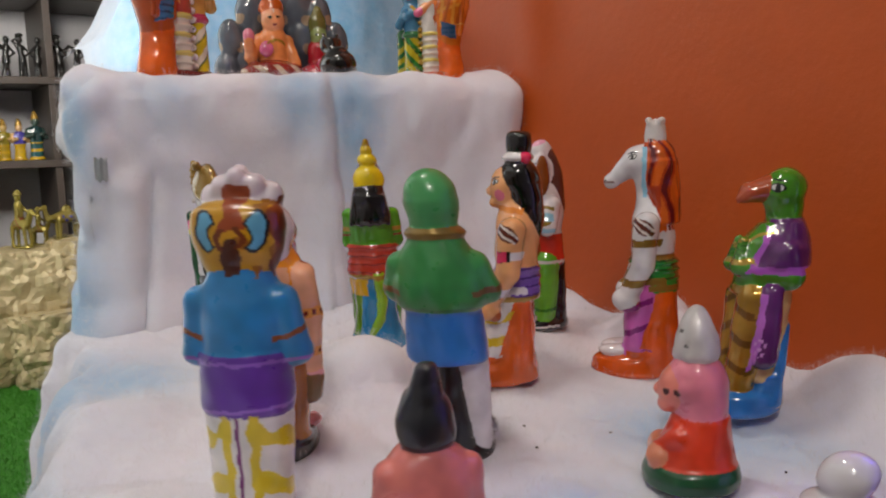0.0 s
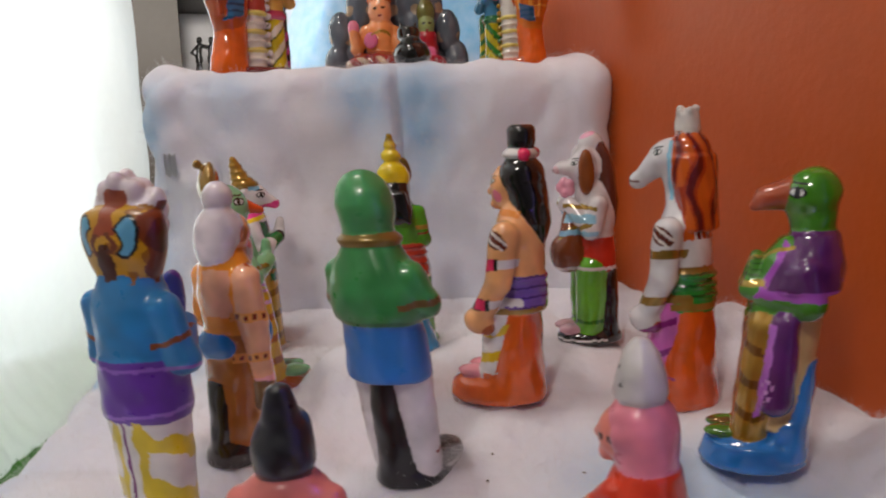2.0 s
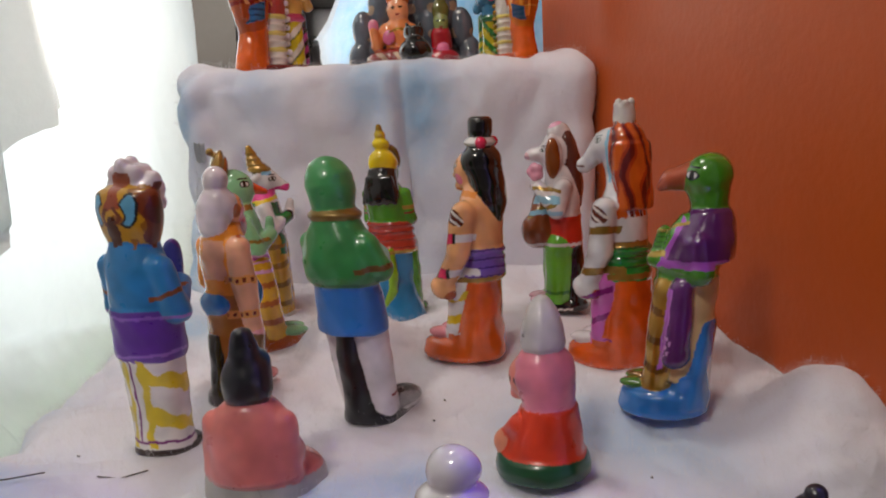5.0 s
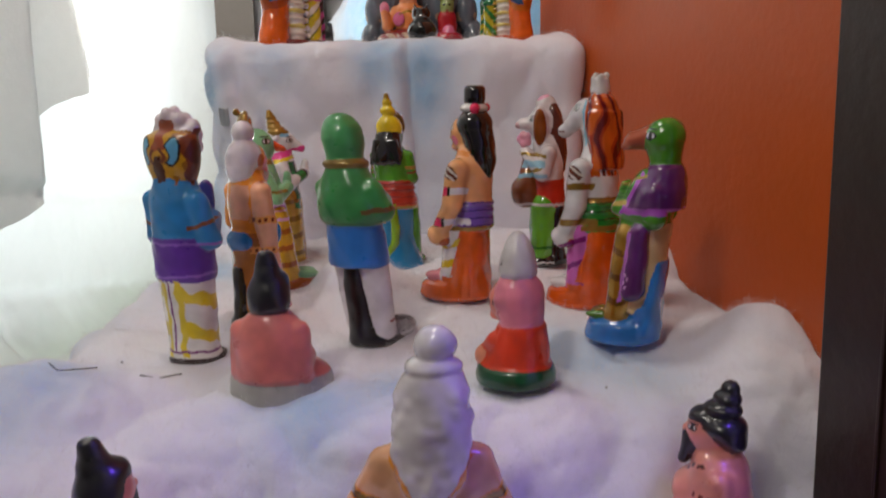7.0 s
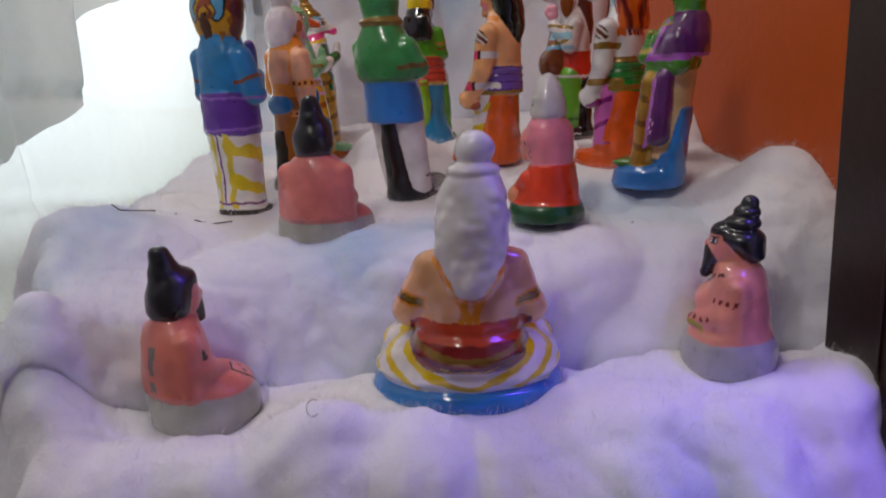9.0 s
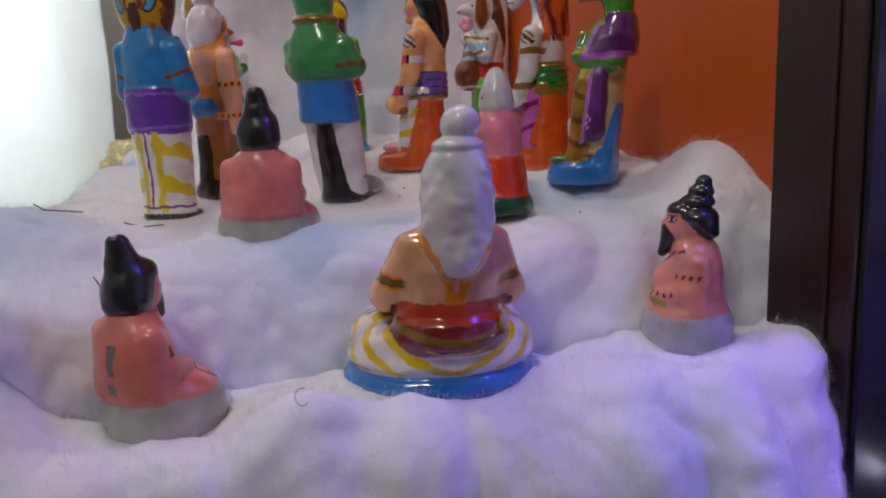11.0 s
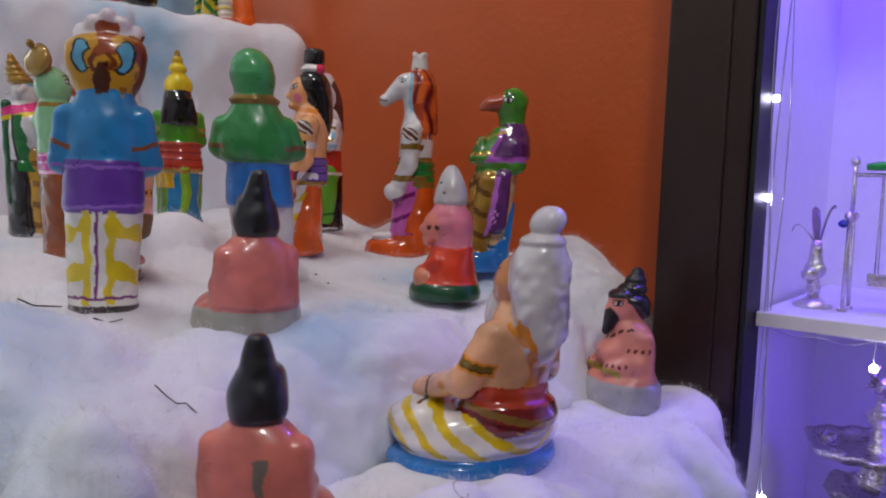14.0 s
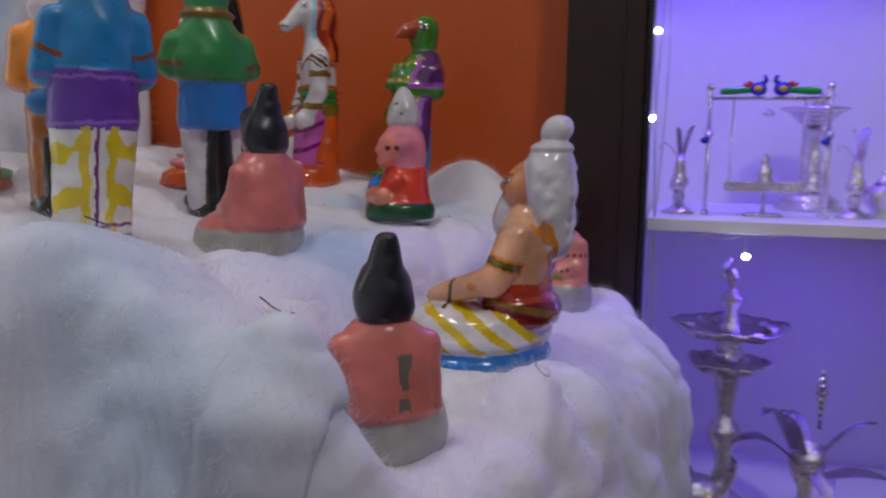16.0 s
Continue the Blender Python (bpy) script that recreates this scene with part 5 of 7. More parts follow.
def old_man_doll(x, y, z, face):
    d = Clay()
    robe, shawl, skin, hair = "b46a26", "f0922a", "eeac88", "e2d6de"
    d.body(((0, 3.0, 3.8, 0.6), (1.4, 2.9, 3.7, 0.6), (2.4, 2.4, 2.8, 0.2)), "2a1712")
    d.body(((1.0, 1.2, 1.0, -2.0), (8, 1.1, 0.8, -1.9)), "1f120e", 0.3)
    d.body(((1.8, 2.6, 2.3, 0), (6, 2.7, 2.3, 0), (10, 2.8, 2.4, 0), (12.4, 2.7, 2.3, 0)), robe, 0.4)
    d.pair("ball", (1.2, 3.2, 2.4), (1.0, 1.6, 0.7), "e0929a")
    d.ball((-0.2, -1.7, 11.2), (2.4, 0.95, 1.5), "1f74ba", 0.3)
    d.ball((0.6, 2.3, 12.0), (2.2, 0.9, 1.9), "1f74ba", 0.25)
    d.body(((12.0, 2.6, 2.2, 0), (13.5, 2.7, 2.3, 0), (16.4, 3.0, 2.4, -0.1), (18.4, 2.8, 2.1, -0.1), (19.8, 1.7, 1.7, 0)), shawl, 0.4)
    d.pair("limb", (2.7, -0.2, 17.2), (3.2, 0.0, 13.4), 1.35, 1.2, skin, 0.45)
    d.limb((3.2, 0.0, 13.4), (2.9, 0.8, 8.8), 1.2, 1.05, skin, 0.4)
    d.ball((2.9, 1.0, 7.9), (1.0, 1.1, 1.0), "f0a8ac", 0.3)
    d.limb((2.8, 0.9, 7.4), (2.7, 0.9, 6.0), 1.15, 1.05, "7a5a38", 0.15)
    d.limb((-3.2, 0.0, 13.4), (-1.4, 2.7, 14.4), 1.1, 0.9, skin, 0.4)
    d.ball((0, 0.7, 21.2), (1.8, 1.9, 2.0), "ee9a62")
    d.ball((0, 2.6, 21.0), (0.4, 0.5, 0.5), "ee9a62", 0.25)
    d.ball((0, -0.4, 21.7), (2.2, 2.0, 2.2), hair, 0.15)
    d.ball((0, 2.0, 19.4), (1.2, 0.8, 1.7), hair, 0.2)
    d.body(((18.9, 1.7, 1.0, -1.3), (20.4, 2.1, 1.5, -1.0)), hair, 0.3)
    d.body(((18.4, 1.5, 0.9, -1.5), (19.4, 1.95, 1.3, -1.2), (21.0, 2.1, 1.7, -0.9), (22.6, 1.9, 1.8, -0.5)), hair, 0.4, 0.8)
    d.ball((0, -0.4, 24.4), (1.45, 1.4, 1.5), hair, 0.2)
    d.coat(lambda x, y, z: (z > 12.6) & (z < 18.2) & (x < -0.8), shawl)
    d.coat(lambda x, y, z: (z > 14.0) & (z < 18.2) & (x > -0.6) & (x < 2.2) & (y < -0.4), skin)
    for zc in (14.0, 10.2):
        d.coat(lambda x, y, z, zc=zc: (abs(z - zc) < 0.42) & (x > 2.0), "f0a050")
        d.coat(lambda x, y, z, zc=zc: (abs(z - zc) < 0.22) & (np.sin(6.0 * (x + y)) > 0.2) & (x > 2.0), "7a1c12")
    d.coat(lambda x, y, z: (abs(z - 18.5) < 0.22) & (np.sin(5.0 * (x + y)) > 0.0) & (y > -0.4), "b04a18")
    d.dot((2.0, 0.7, 21.1), (0.6, 0.7, 0.9), "c0602c"), d.dot((-2.0, 0.7, 21.1), (0.6, 0.7, 0.9), "c0602c")
    d.dot((1.5, 1.9, 20.6), (0.7, 0.8, 1.0), "f090a0")
    d.eye((1.4, 1.9, 21.8), 0.7), d.eye((-1.4, 1.9, 21.8), 0.7)
    return d.make("white_haired_doll", "white-haired clay doll with orange shawl and brown robe", x, y, z, face, 1.0, M_GLOSS, group="standing dolls")


def mint_doll(x, y, z, face):
    d = Clay()
    mint = "86c290"
    d.body(((0, 3.0, 5.4, 1.6), (1.2, 3.0, 5.4, 1.6), (2.6, 2.4, 4.4, 1.2)), "b4581f", 0.4)
    d.body(((0.5, 2.9, 2.0, -1.2), (6, 2.7, 1.6, -1.2), (11.5, 2.6, 1.4, -1.0)), "8c461c", 0.4)
    d.pair("limb", (1.3, 1.2, 3.2), (1.5, 0.7, 11.5), 1.5, 1.85, "e0ac22", 0.3)
    d.pair("ball", (1.3, 3.4, 3.1), (1.1, 2.0, 0.65), mint)
    d.body(((10.8, 2.9, 2.5, 0), (12.2, 3.0, 2.6, 0), (13.6, 2.8, 2.4, 0)), "c84aa4")
    d.body(((13.2, 2.7, 2.3, 0), (16.2, 3.0, 2.4, 0), (18.2, 2.8, 2.1, 0), (19.8, 1.7, 1.7, 0)), mint, 0.4)
    d.pair("limb", (2.8, 0, 17.3), (3.2, 0.9, 14.2), 1.15, 1.1, mint, 0.35)
    d.pair("limb", (3.2, 0.9, 14.2), (0.8, 3.2, 15.6), 1.05, 0.85, mint, 0.3)
    d.limb((0, 3.2, 15.4), (0, 3.4, 17.4), 0.8, 0.5, mint, 0.3)
    d.ball((0, 0.2, 21.6), (2.15, 2.2, 2.4), "8cc694", 0.4)
    d.limb((0, 1.9, 21.6), (0, 3.6, 21.0), 0.85, 0.4, "dc5220", 0.15)
    d.ball((0, -1.5, 24.5), (2.2, 0.85, 2.1), "a8843c*", 0.25, -20)
    d.ball((0, -0.9, 24.2), (1.8, 0.6, 1.6), "a85a24", 0.15, -20)
    d.ball((0, -2.1, 26.3), 0.5, "a8843c*")
    d.coat(lambda x, y, z: (z > 3.6) & (z < 11) & (y > -0.4) & (np.sin(z * 2.6 + 0.7 * x) > 0.55), "b4661a")
    d.coat(lambda x, y, z: (y < -0.35) & (z < 11), "8c461c")
    d.coat(lambda x, y, z: (abs(z - 11.2) < 0.2) | (abs(z - 12.4) < 0.1) | (abs(z - 13.3) < 0.15), "eeb0dc")
    d.coat(lambda x, y, z: (abs(z - 19.3) < 0.3), "a88838*")
    d.coat(lambda x, y, z: (abs(z - 15.2) < 0.2) & (abs(x) > 2.4), "a88838*")
    d.eye((1.75, 1.2, 22.2), 1.2), d.eye((-1.75, 1.2, 22.2), 1.2)
    return d.make("mint_green_doll", "pale green bird-faced clay doll with gold crown and yellow dhoti", x, y, z, face, 1.0, M_GLOSS, group="standing dolls", lean=(-0.12, 0.02))


def goat_headed_doll(x, y, z, face):
    d = Clay()
    white = "e2dcde"
    d.body(((0, 2.9, 3.2, 0.4), (1.2, 2.8, 3.0, 0.4)), "d8d2d0")
    d.pair("limb", (1.3, 0.8, 1.2), (1.5, 0.6, 11.5), 1.5, 1.85, "c89a34", 0.4)
    d.body(((0.6, 2.6, 1.5, -1.2), (11, 2.5, 1.3, -1.1)), "1a1a1c", 0.3)
    d.body(((11.0, 2.8, 2.4, 0), (13.4, 2.7, 2.3, 0)), white)
    d.body(((12.6, 2.7, 2.3, 0), (15.6, 2.9, 2.3, 0), (17.4, 2.6, 2.0, 0), (18.8, 1.5, 1.6, 0.1)), white, 0.4)
    d.pair("limb", (2.7, 0, 16.2), (3.1, 1.0, 13.5), 1.1, 1.05, white, 0.35)
    d.pair("limb", (3.1, 1.0, 13.5), (0.9, 3.2, 14.9), 1.0, 0.85, white, 0.3)
    d.limb((0, 3.2, 14.8), (0, 3.6, 16.8), 0.85, 0.5, white, 0.3)
    d.ball((0, 0.5, 20.0), (1.75, 1.9, 1.8), white)
    d.limb((0, 1.4, 20.0), (0, 3.3, 19.0), 1.15, 0.65, white, 0.4)
    d.pair("limb", (1.4, -0.2, 20.6), (2.1, -1.2, 20.0), 0.5, 0.3, white, 0.2)
    d.ball((0, -0.1, 21.6), (1.75, 1.7, 0.8), "b0862e*", 0.2)
    d.body(((21.6, 1.5, 1.4, -0.2), (22.2, 1.35, 1.3, -0.4), (23.4, 0.85, 0.85, -0.8), (24.6, 0.5, 0.5, -1.1), (25.1, 0.3, 0.3, -1.2)), "b0862e*", 0.15)
    for zz, r, cy in ((22.3, 1.45, -0.4), (23.1, 1.1, -0.7), (23.9, 0.85, -0.95)):
        d.ball((0, cy, zz), (r, r, 0.32), "b0862e*", 0.12)
    d.limb((0, -2.1, 18.3), (0, -2.0, 5.5), 0.7, 0.8, "14502c", 0.2)
    d.coat(lambda x, y, z: (abs(z - 18.0 - 0.25 * y) < 0.55), "e8408c")
    d.coat(lambda x, y, z: (abs(z - 17.2 - 0.25 * y) < 0.3), "e0c024")
    d.coat(lambda x, y, z: (z > 9.5) & (z < 17) & (abs(abs(x) - 2.1 + 0.1 * (z - 14)) < 0.5), "167034")
    d.coat(lambda x, y, z: (z > 9.5) & (z < 17) & (abs(abs(x) - 1.45 + 0.1 * (z - 14)) < 0.2), "181818")
    d.coat(lambda x, y, z: (z > 2) & (z < 11) & (y > -0.5) & (np.sin(z * 2.2 + x) > 0.6), "8a6018")
    d.coat(lambda x, y, z: (z > 20.8) & (y > 0.2) & (y < 1.6) & (z < 21.3), "86c0dc")
    d.dot((0, 3.95, 18.9), 0.4, "e08098")
    d.coat(lambda x, y, z: (abs(z - 18.0 - 0.15 * (y - 3)) < 0.1) & (y > 3.2), "5a2a2a")
    d.eye((1.4, 1.8, 20.3), 1.0), d.eye((-1.4, 1.8, 20.3), 1.0)
    return d.make("goat_headed_doll", "white goat-headed clay doll with gold crown and green stole", x, y, z, face, 1.0, M_GLOSS, group="standing dolls", lean=(-0.06, 0.0))


def seated_sage(name, label, x, y, z, face, skin, base, knot=0, beads=False, worn=False):
    d = Clay()
    c, w = (2.0, 0.5) if knot == 0 else (0.4, 0.0)
    hair = "1d1f25"
    d.body(((-0.4, 4.5 + w, 4.0 + w, c), (1.2, 4.7 + w, 4.2 + w, c), (2.4, 4.6 + w, 4.1 + w, c), (3.2, 4.2 + w, 3.7 + w, c)), base, 0.6, 0.6)
    d.body(((2.5, 4.3 + w, 3.6 + w, c), (3.4, 4.1 + w, 3.5 + w, c), (4.1, 3.5 + w, 2.8 + w, c - 0.4), (4.8, 2.8, 2.2, 0.3)), skin, 0.6, 0.6)
    d.body(((2.9, 3.9, 2.9, -0.1), (5.5, 3.75, 2.8, -0.1), (7.4, 3.65, 2.5, -0.2), (8.7, 2.9, 2.1, -0.2), (9.7, 1.8, 1.7, 0)), skin, 0.5, 0.6)
    d.pair("limb", (2.9, -0.5, 7.7), (3.2, -0.5, 3.6), 1.05, 0.95, skin, 0.35)
    d.pair("limb", (3.1, 0.4, 5.0), (1.9, 3.0, 4.5), 1.0, 0.75, skin, 0.6)
    d.limb((0, 0, 9.2), (0, 0.1, 10.6), 1.4, 1.5, skin)
    d.ball((0, 0.7, 11.1), (1.65, 1.75, 1.9), skin)
    d.ball((0, 2.35, 11.0), (0.35, 0.45, 0.4), skin)
    if knot == 0:
        d.body(((9.4, 1.75, 1.3, -0.6), (10.2, 2.1, 1.7, -0.4), (11.5, 2.1, 1.95, -0.2), (12.6, 1.75, 1.75, 0.0), (13.4, 1.2, 1.25, -0.3), (14.6, 0.95, 0.95, -0.6), (15.5, 0.75, 0.75, -0.7)), hair, 0.3, 0.5)
        d.ball((0, 1.0, 12.6), (1.4, 1.2, 0.9), hair, 0.6)
        d.ball((0.1, -1.0, 13.3), (0.9, 0.7, 0.6), hair, 0.5)
    else:
        d.ball((0, 1.9, 6.0), (2.2, 1.6, 1.5), skin, 0.7)
        d.body(((9.7, 1.3, 0.8, -1.5), (10.6, 1.9, 1.3, -1.0), (11.7, 2.15, 2.0, -0.3), (12.5, 1.75, 1.7, -0.2)), hair, 0.3, 0.6)
        d.ball((0, 1.1, 12.3), (1.5, 1.2, 0.7), hair, 0.5)
        d.ball((0, -0.3, 13.0), (1.6, 1.55, 0.75), hair, 0.2)
        d.ball((0, -0.6, 13.9), (1.15, 1.15, 0.75), hair, 0.2)
        d.ball((0, -0.8, 14.7), (0.75, 0.75, 0.7), hair, 0.2)
    if beads:
        d.limb((0, 1.9, 10.2), (0, 2.7, 8.4), 1.0, 0.5, "141416", 0.2)
        d.coat(lambda x, y, z: (abs(z - 7.6 - 0.5 * abs(x)) < 0.2) & (y > 0.6) & (np.sin(7 * x) > -0.5), "4a1210")
        d.coat(lambda x, y, z: (abs(z - 6.6) < 0.22) & (abs(x) > 2.9) & (y > -1.2) & (y < 1.7) & (np.sin(8.5 * y + 3 * z) > 0.1), "7a1c12")
        d.coat(lambda x, y, z: (abs(z - 4.9) < 0.2) & (abs(x) > 1.4) & (y > 1.7) & (np.sin(7 * (x + y)) > 0.3), "5a1410")
        d.coat(lambda x, y, z: (abs(z - 3.6 - 0.2 * y) < 0.35) & (y > 2.2) & (abs(x) < 3.5), "b0a030")
        d.eye((1.3, 1.95, 11.4), 0.75), d.eye((-1.3, 1.95, 11.4), 0.75)
    else:
        d.limb((0, 1.8, 10.1), (0, 2.3, 8.9), 0.9, 0.5, "141416", 0.2)
        d.dot((-3.4, 1.2, 6.6), 0.22, "3a1410"), d.dot((3.6, 0.6, 6.8), 0.28, "3a1410"), d.dot((3.9, 1.6, 5.5), 0.2, "3a1410"), d.dot((2.2, 4.8, 3.9), 0.3, "3a1410")
    if worn:
        d.coat(lambda x, y, z: (y < -1.8) & (abs(x - 0.9 - 0.14 * np.sin(3 * z)) < 0.22 + 0.14 * (z - 5.1)) & (z > 5.1) & (z < 7.5), "767064")
        d.coat(lambda x, y, z: (y < -1.8) & (abs(x - 0.9) < 0.4) & (abs(z - 4.1) < 0.45), "767064")
        d.coat(lambda x, y, z: (y > 0) & (x > 2) & (abs(x - 2.9 - 0.25 * np.sin(2.2 * z) - 0.2 * (3 - z)) < 0.13) & (z < 4.9), "2a1a16")
        d.coat(lambda x, y, z: (x > 3.4) & (abs(z - 6.4) < 0.25) & (abs(y - 0.8) < 0.5), "4a1814")
    return d.make(name, label, x, y, z - 0.004, face, 1.06, M_SATIN, 0.14, group="seated dolls")


def hooded_seated_doll(x, y, z, face):
    d = Clay()
    d.body(((0, 4.1, 4.1, 0.3), (1.0, 4.2, 4.2, 0.3), (1.9, 3.9, 3.9, 0.3)), "10502c", 0.3)
    d.body(((1.6, 3.7, 3.8, 0.3), (3.2, 3.2, 3.2, 0.0), (6.2, 2.6, 2.4, -0.5)), "dd3f1e", 0.5)
    d.limb((-1.6, 2.9, 2.6), (1.6, 2.9, 2.6), 1.2, 1.2, "dc8a6a", 0.4)
    d.limb((-2.0, 1.4, 4.6), (-1.2, 3.0, 3.0), 0.9, 0.8, "dd3f1e", 0.4)
    d.body(((5.4, 2.3, 2.1, -0.5), (7.0, 2.6, 2.3, -0.4), (9.2, 2.7, 2.4, -0.3), (10.4, 2.4, 2.2, -0.1), (11.2, 1.7, 1.6, 0)), "e48496", 0.4)
    d.ball((0, 1.0, 8.4), (2.1, 2.2, 2.2), "e88878", 0.4)
    d.ball((0, 3.1, 8.2), (0.45, 0.5, 0.5), "e88878", 0.3)
    d.ball((0, 2.4, 6.9), (1.2, 0.8, 0.7), "e88878", 0.4)
    d.pair("ball", (2.1, 0.6, 8.6), (0.5, 0.8, 1.0), "e48496", 0.3)
    d.body(((10.9, 1.85, 1.75, 0), (11.6, 2.05, 1.95, 0), (13.0, 1.9, 1.8, 0), (14.2, 1.35, 1.3, 0), (15.3, 0.75, 0.75, 0)), "ccc8c8", 0.12, 0.5)
    for k in range(7):
        d.limb((1.7 * math.cos(k * 0.9), 1.6 * math.sin(k * 0.9), 11.4), (0.9 * math.cos(k * 0.9), 0.9 * math.sin(k * 0.9), 14.4), 0.3, 0.2, "ccc8c8", 0.4)
    d.ball((0, 0, 14.9), (0.75, 0.75, 0.75), "c8c4c4")
    for s in (1, -1):
        d.dot((s * 1.5, 2.4, 8.4), (0.5, 0.32, 0.3), "4a1c14"), d.dot((s * 2.0, 1.5, 8.4), (0.5, 0.28, 0.28), "4a1c14")
        d.dot((s * 1.3, 2.1, 11.3), (0.5, 0.5, 0.2), "6a3a24"), d.dot((s * 1.0, 1.3, 13.5), (0.5, 0.22, 0.16), "4a4444"), d.dot((s * 1.7, 0.9, 12.4), (0.4, 0.2, 0.12), "4a4444")
    return d.make("hooded_seated_doll", "seated clay doll with pink hood, red cloth and green base", x, y, z, face, 1.0, M_SATIN, 0.14, group="seated dolls")


def large_sage(x, y, z, face):
    d = Clay()
    d.body(((0, 8.6, 7.0, 2.4), (1.2, 8.8, 7.2, 2.4), (2.2, 8.4, 6.8, 2.4)), "1f74c2", 0.5, 0.6)
    d.body(((1.9, 7.7, 6.1, 2.2), (3.4, 8.5, 6.7, 2.3), (5.2, 7.7, 5.8, 1.9), (6.6, 5.4, 4.2, 0.6)), "e4dedc", 0.6, 1.2)
    d.pair("ball", (4.6, 4.8, 4.6), (3.4, 3.8, 2.2), "e4dedc", 0.7)
    d.body(((4.4, 5.0, 4.0, -1.0), (5.8, 5.1, 4.2, -0.9), (7.6, 4.6, 3.7, -0.3)), "7c1a1c", 0.3, 0.8)
    d.body(((7.2, 4.5, 3.5, -0.2), (8.6, 4.4, 3.3, 0)), "b83a1c", 0.3, 0.6)
    d.body(((8.2, 4.2, 3.1, 0), (11.5, 4.4, 3.2, -0.1), (13.2, 3.9, 2.9, -0.1), (14.8, 2.8, 2.3, 0), (16.2, 2.0, 1.9, 0.2)), "e6ac82", 0.6, 0.8)
    d.pair("limb", (3.3, 0, 12.9), (5.1, 0.3, 9.0), 1.7, 1.5, "e6ac82", 0.7)
    d.pair("limb", (5.1, 0.5, 9.2), (4.6, 5.6, 7.4), 1.5, 1.1, "e6ac82", 0.4)
    d.pair("ball", (4.3, 5.9, 7.2), (1.3, 1.3, 0.9), "e6ac82", 0.4)
    d.ball((0, 1.2, 17.8), (2.3, 2.4, 2.7), "d08a58", 0.4)
    d.ball((0, 3.5, 17.8), (0.5, 0.6, 0.6), "d08a58", 0.3)
    d.ball((0, 2.6, 15.2), (1.7, 1.3, 2.6), "d2ced4", 0.3)
    d.body(((10.9, 0.9, 0.7, -3.3), (11.8, 1.9, 1.1, -3.2), (13.6, 2.7, 1.5, -2.8), (16.0, 3.0, 2.1, -1.9), (19.0, 2.8, 2.5, -0.8), (20.6, 2.5, 2.3, -0.5), (21.3, 1.9, 1.9, -0.4)), "d6d3d8", 0.5, 0.6)
    d.ball((0, -0.4, 21.4), (2.15, 2.1, 0.9), "d6d3d8", 0.25)
    d.ball((0.1, -0.4, 23.1), (1.6, 1.55, 1.5), "d4d2d8", 0.3)
    rnd = random.Random(7)
    for k in range(46):
        hz = rnd.uniform(12.0, 20.6)
        wide, cy = np.interp(hz, (11.8, 13.6, 16, 19, 20.6), (1.7, 2.6, 2.95, 2.75, 2.4)), np.interp(hz, (11.8, 13.6, 16, 19, 20.6), (-3.2, -2.8, -1.9, -0.8, -0.5))
        deep, th = np.interp(hz, (11.8, 13.6, 16, 19, 20.6), (1.0, 1.4, 2.0, 2.4, 2.2)), rnd.uniform(-0.15, 3.3)
        d.ball((float(wide) * math.cos(th) * 0.9, float(cy) - float(deep) * math.sin(th) * 0.9, hz), rnd.uniform(0.14, 0.22), "d6d3d8", 0.7)
    d.coat(lambda x, y, z: (z > 2.5) & (z < 7.2) & (np.sin(3.3 * (0.85 * z - 0.5 * y - 0.3 * np.abs(x))) > 0.3), "dfbe16")
    d.coat(lambda x, y, z: (z > 4.5) & (z < 8.6) & (y < 3.2) & ((x / 5.0) ** 2 + ((y + 0.7) / 4.25) ** 2 < 1.16) & (abs(x) < 5.2) & (z > 4.7 + 0.06 * x * x), "7c1a1c")
    d.coat(lambda x, y, z: (z > 7.0) & (z < 8.7) & (abs(x) < 4.7) & (y < 3.6), "b83a1c")
    d.coat(lambda x, y, z: (abs(z - 5.7 - 0.055 * x * x) < 0.32) & (y < 0.8) & (abs(x) < 4.9), "9a7430*")
    d.coat(lambda x, y, z: (abs(z - 4.95 - 0.055 * x * x) < 0.16) & (y < 0.8) & (abs(x) < 4.9), "5a1214")
    d.coat(lambda x, y, z: (z > 8.6) & (z < 15.6) & (y < -1.2) & (abs(abs(x) - (z - 10.3) * 0.55 - 0.75) < 0.32) & (abs(x) < 4.2), "e08c1e")
    d.coat(lambda x, y, z: (z > 8.6) & (z < 11.0) & (y < -1.2) & (abs(abs(x) - 1.5 + 0.1 * z) < 0.26), "e08c1e")
    d.coat(lambda x, y, z: (abs(z - 10.9 - 0.2 * (abs(x) - 5.6) - 0.25 * y) < 0.62) & (abs(x) > 3.7), "e08c28")
    d.coat(lambda x, y, z: (abs(z - 10.9 - 0.2 * (abs(x) - 5.6) - 0.25 * y) < 0.36) & (abs(x) > 3.9), "4e4016")
    d.coat(lambda x, y, z: (abs(z - 10.95 - 0.2 * (abs(x) - 5.6) - 0.25 * y) < 0.2) & (abs(x) > 3.9), "9a7c34*")
    d.coat(lambda x, y, z: (abs(y - 4.3) < 0.22) & (z > 6.4) & (z < 9) & (abs(x) > 3.2), "6a4a20")
    d.coat(lambda x, y, z: (wobble(2 * x, y, z) > 0.75) & (abs(x) > 4.0) & (y > 0.8) & (y < 4.0) & (z > 7.2) & (z < 10.4), "d88a30")
    d.eye((1.7, 2.8, 18.3)), d.eye((-1.7, 2.8, 18.3))
    return d.make("large_seated_sage", "large seated clay sage doll with long white hair on blue base", x, y, z, face, 1.03, M_GLOSS, 0.13, group="seated dolls", lean=(0.0, -0.21))


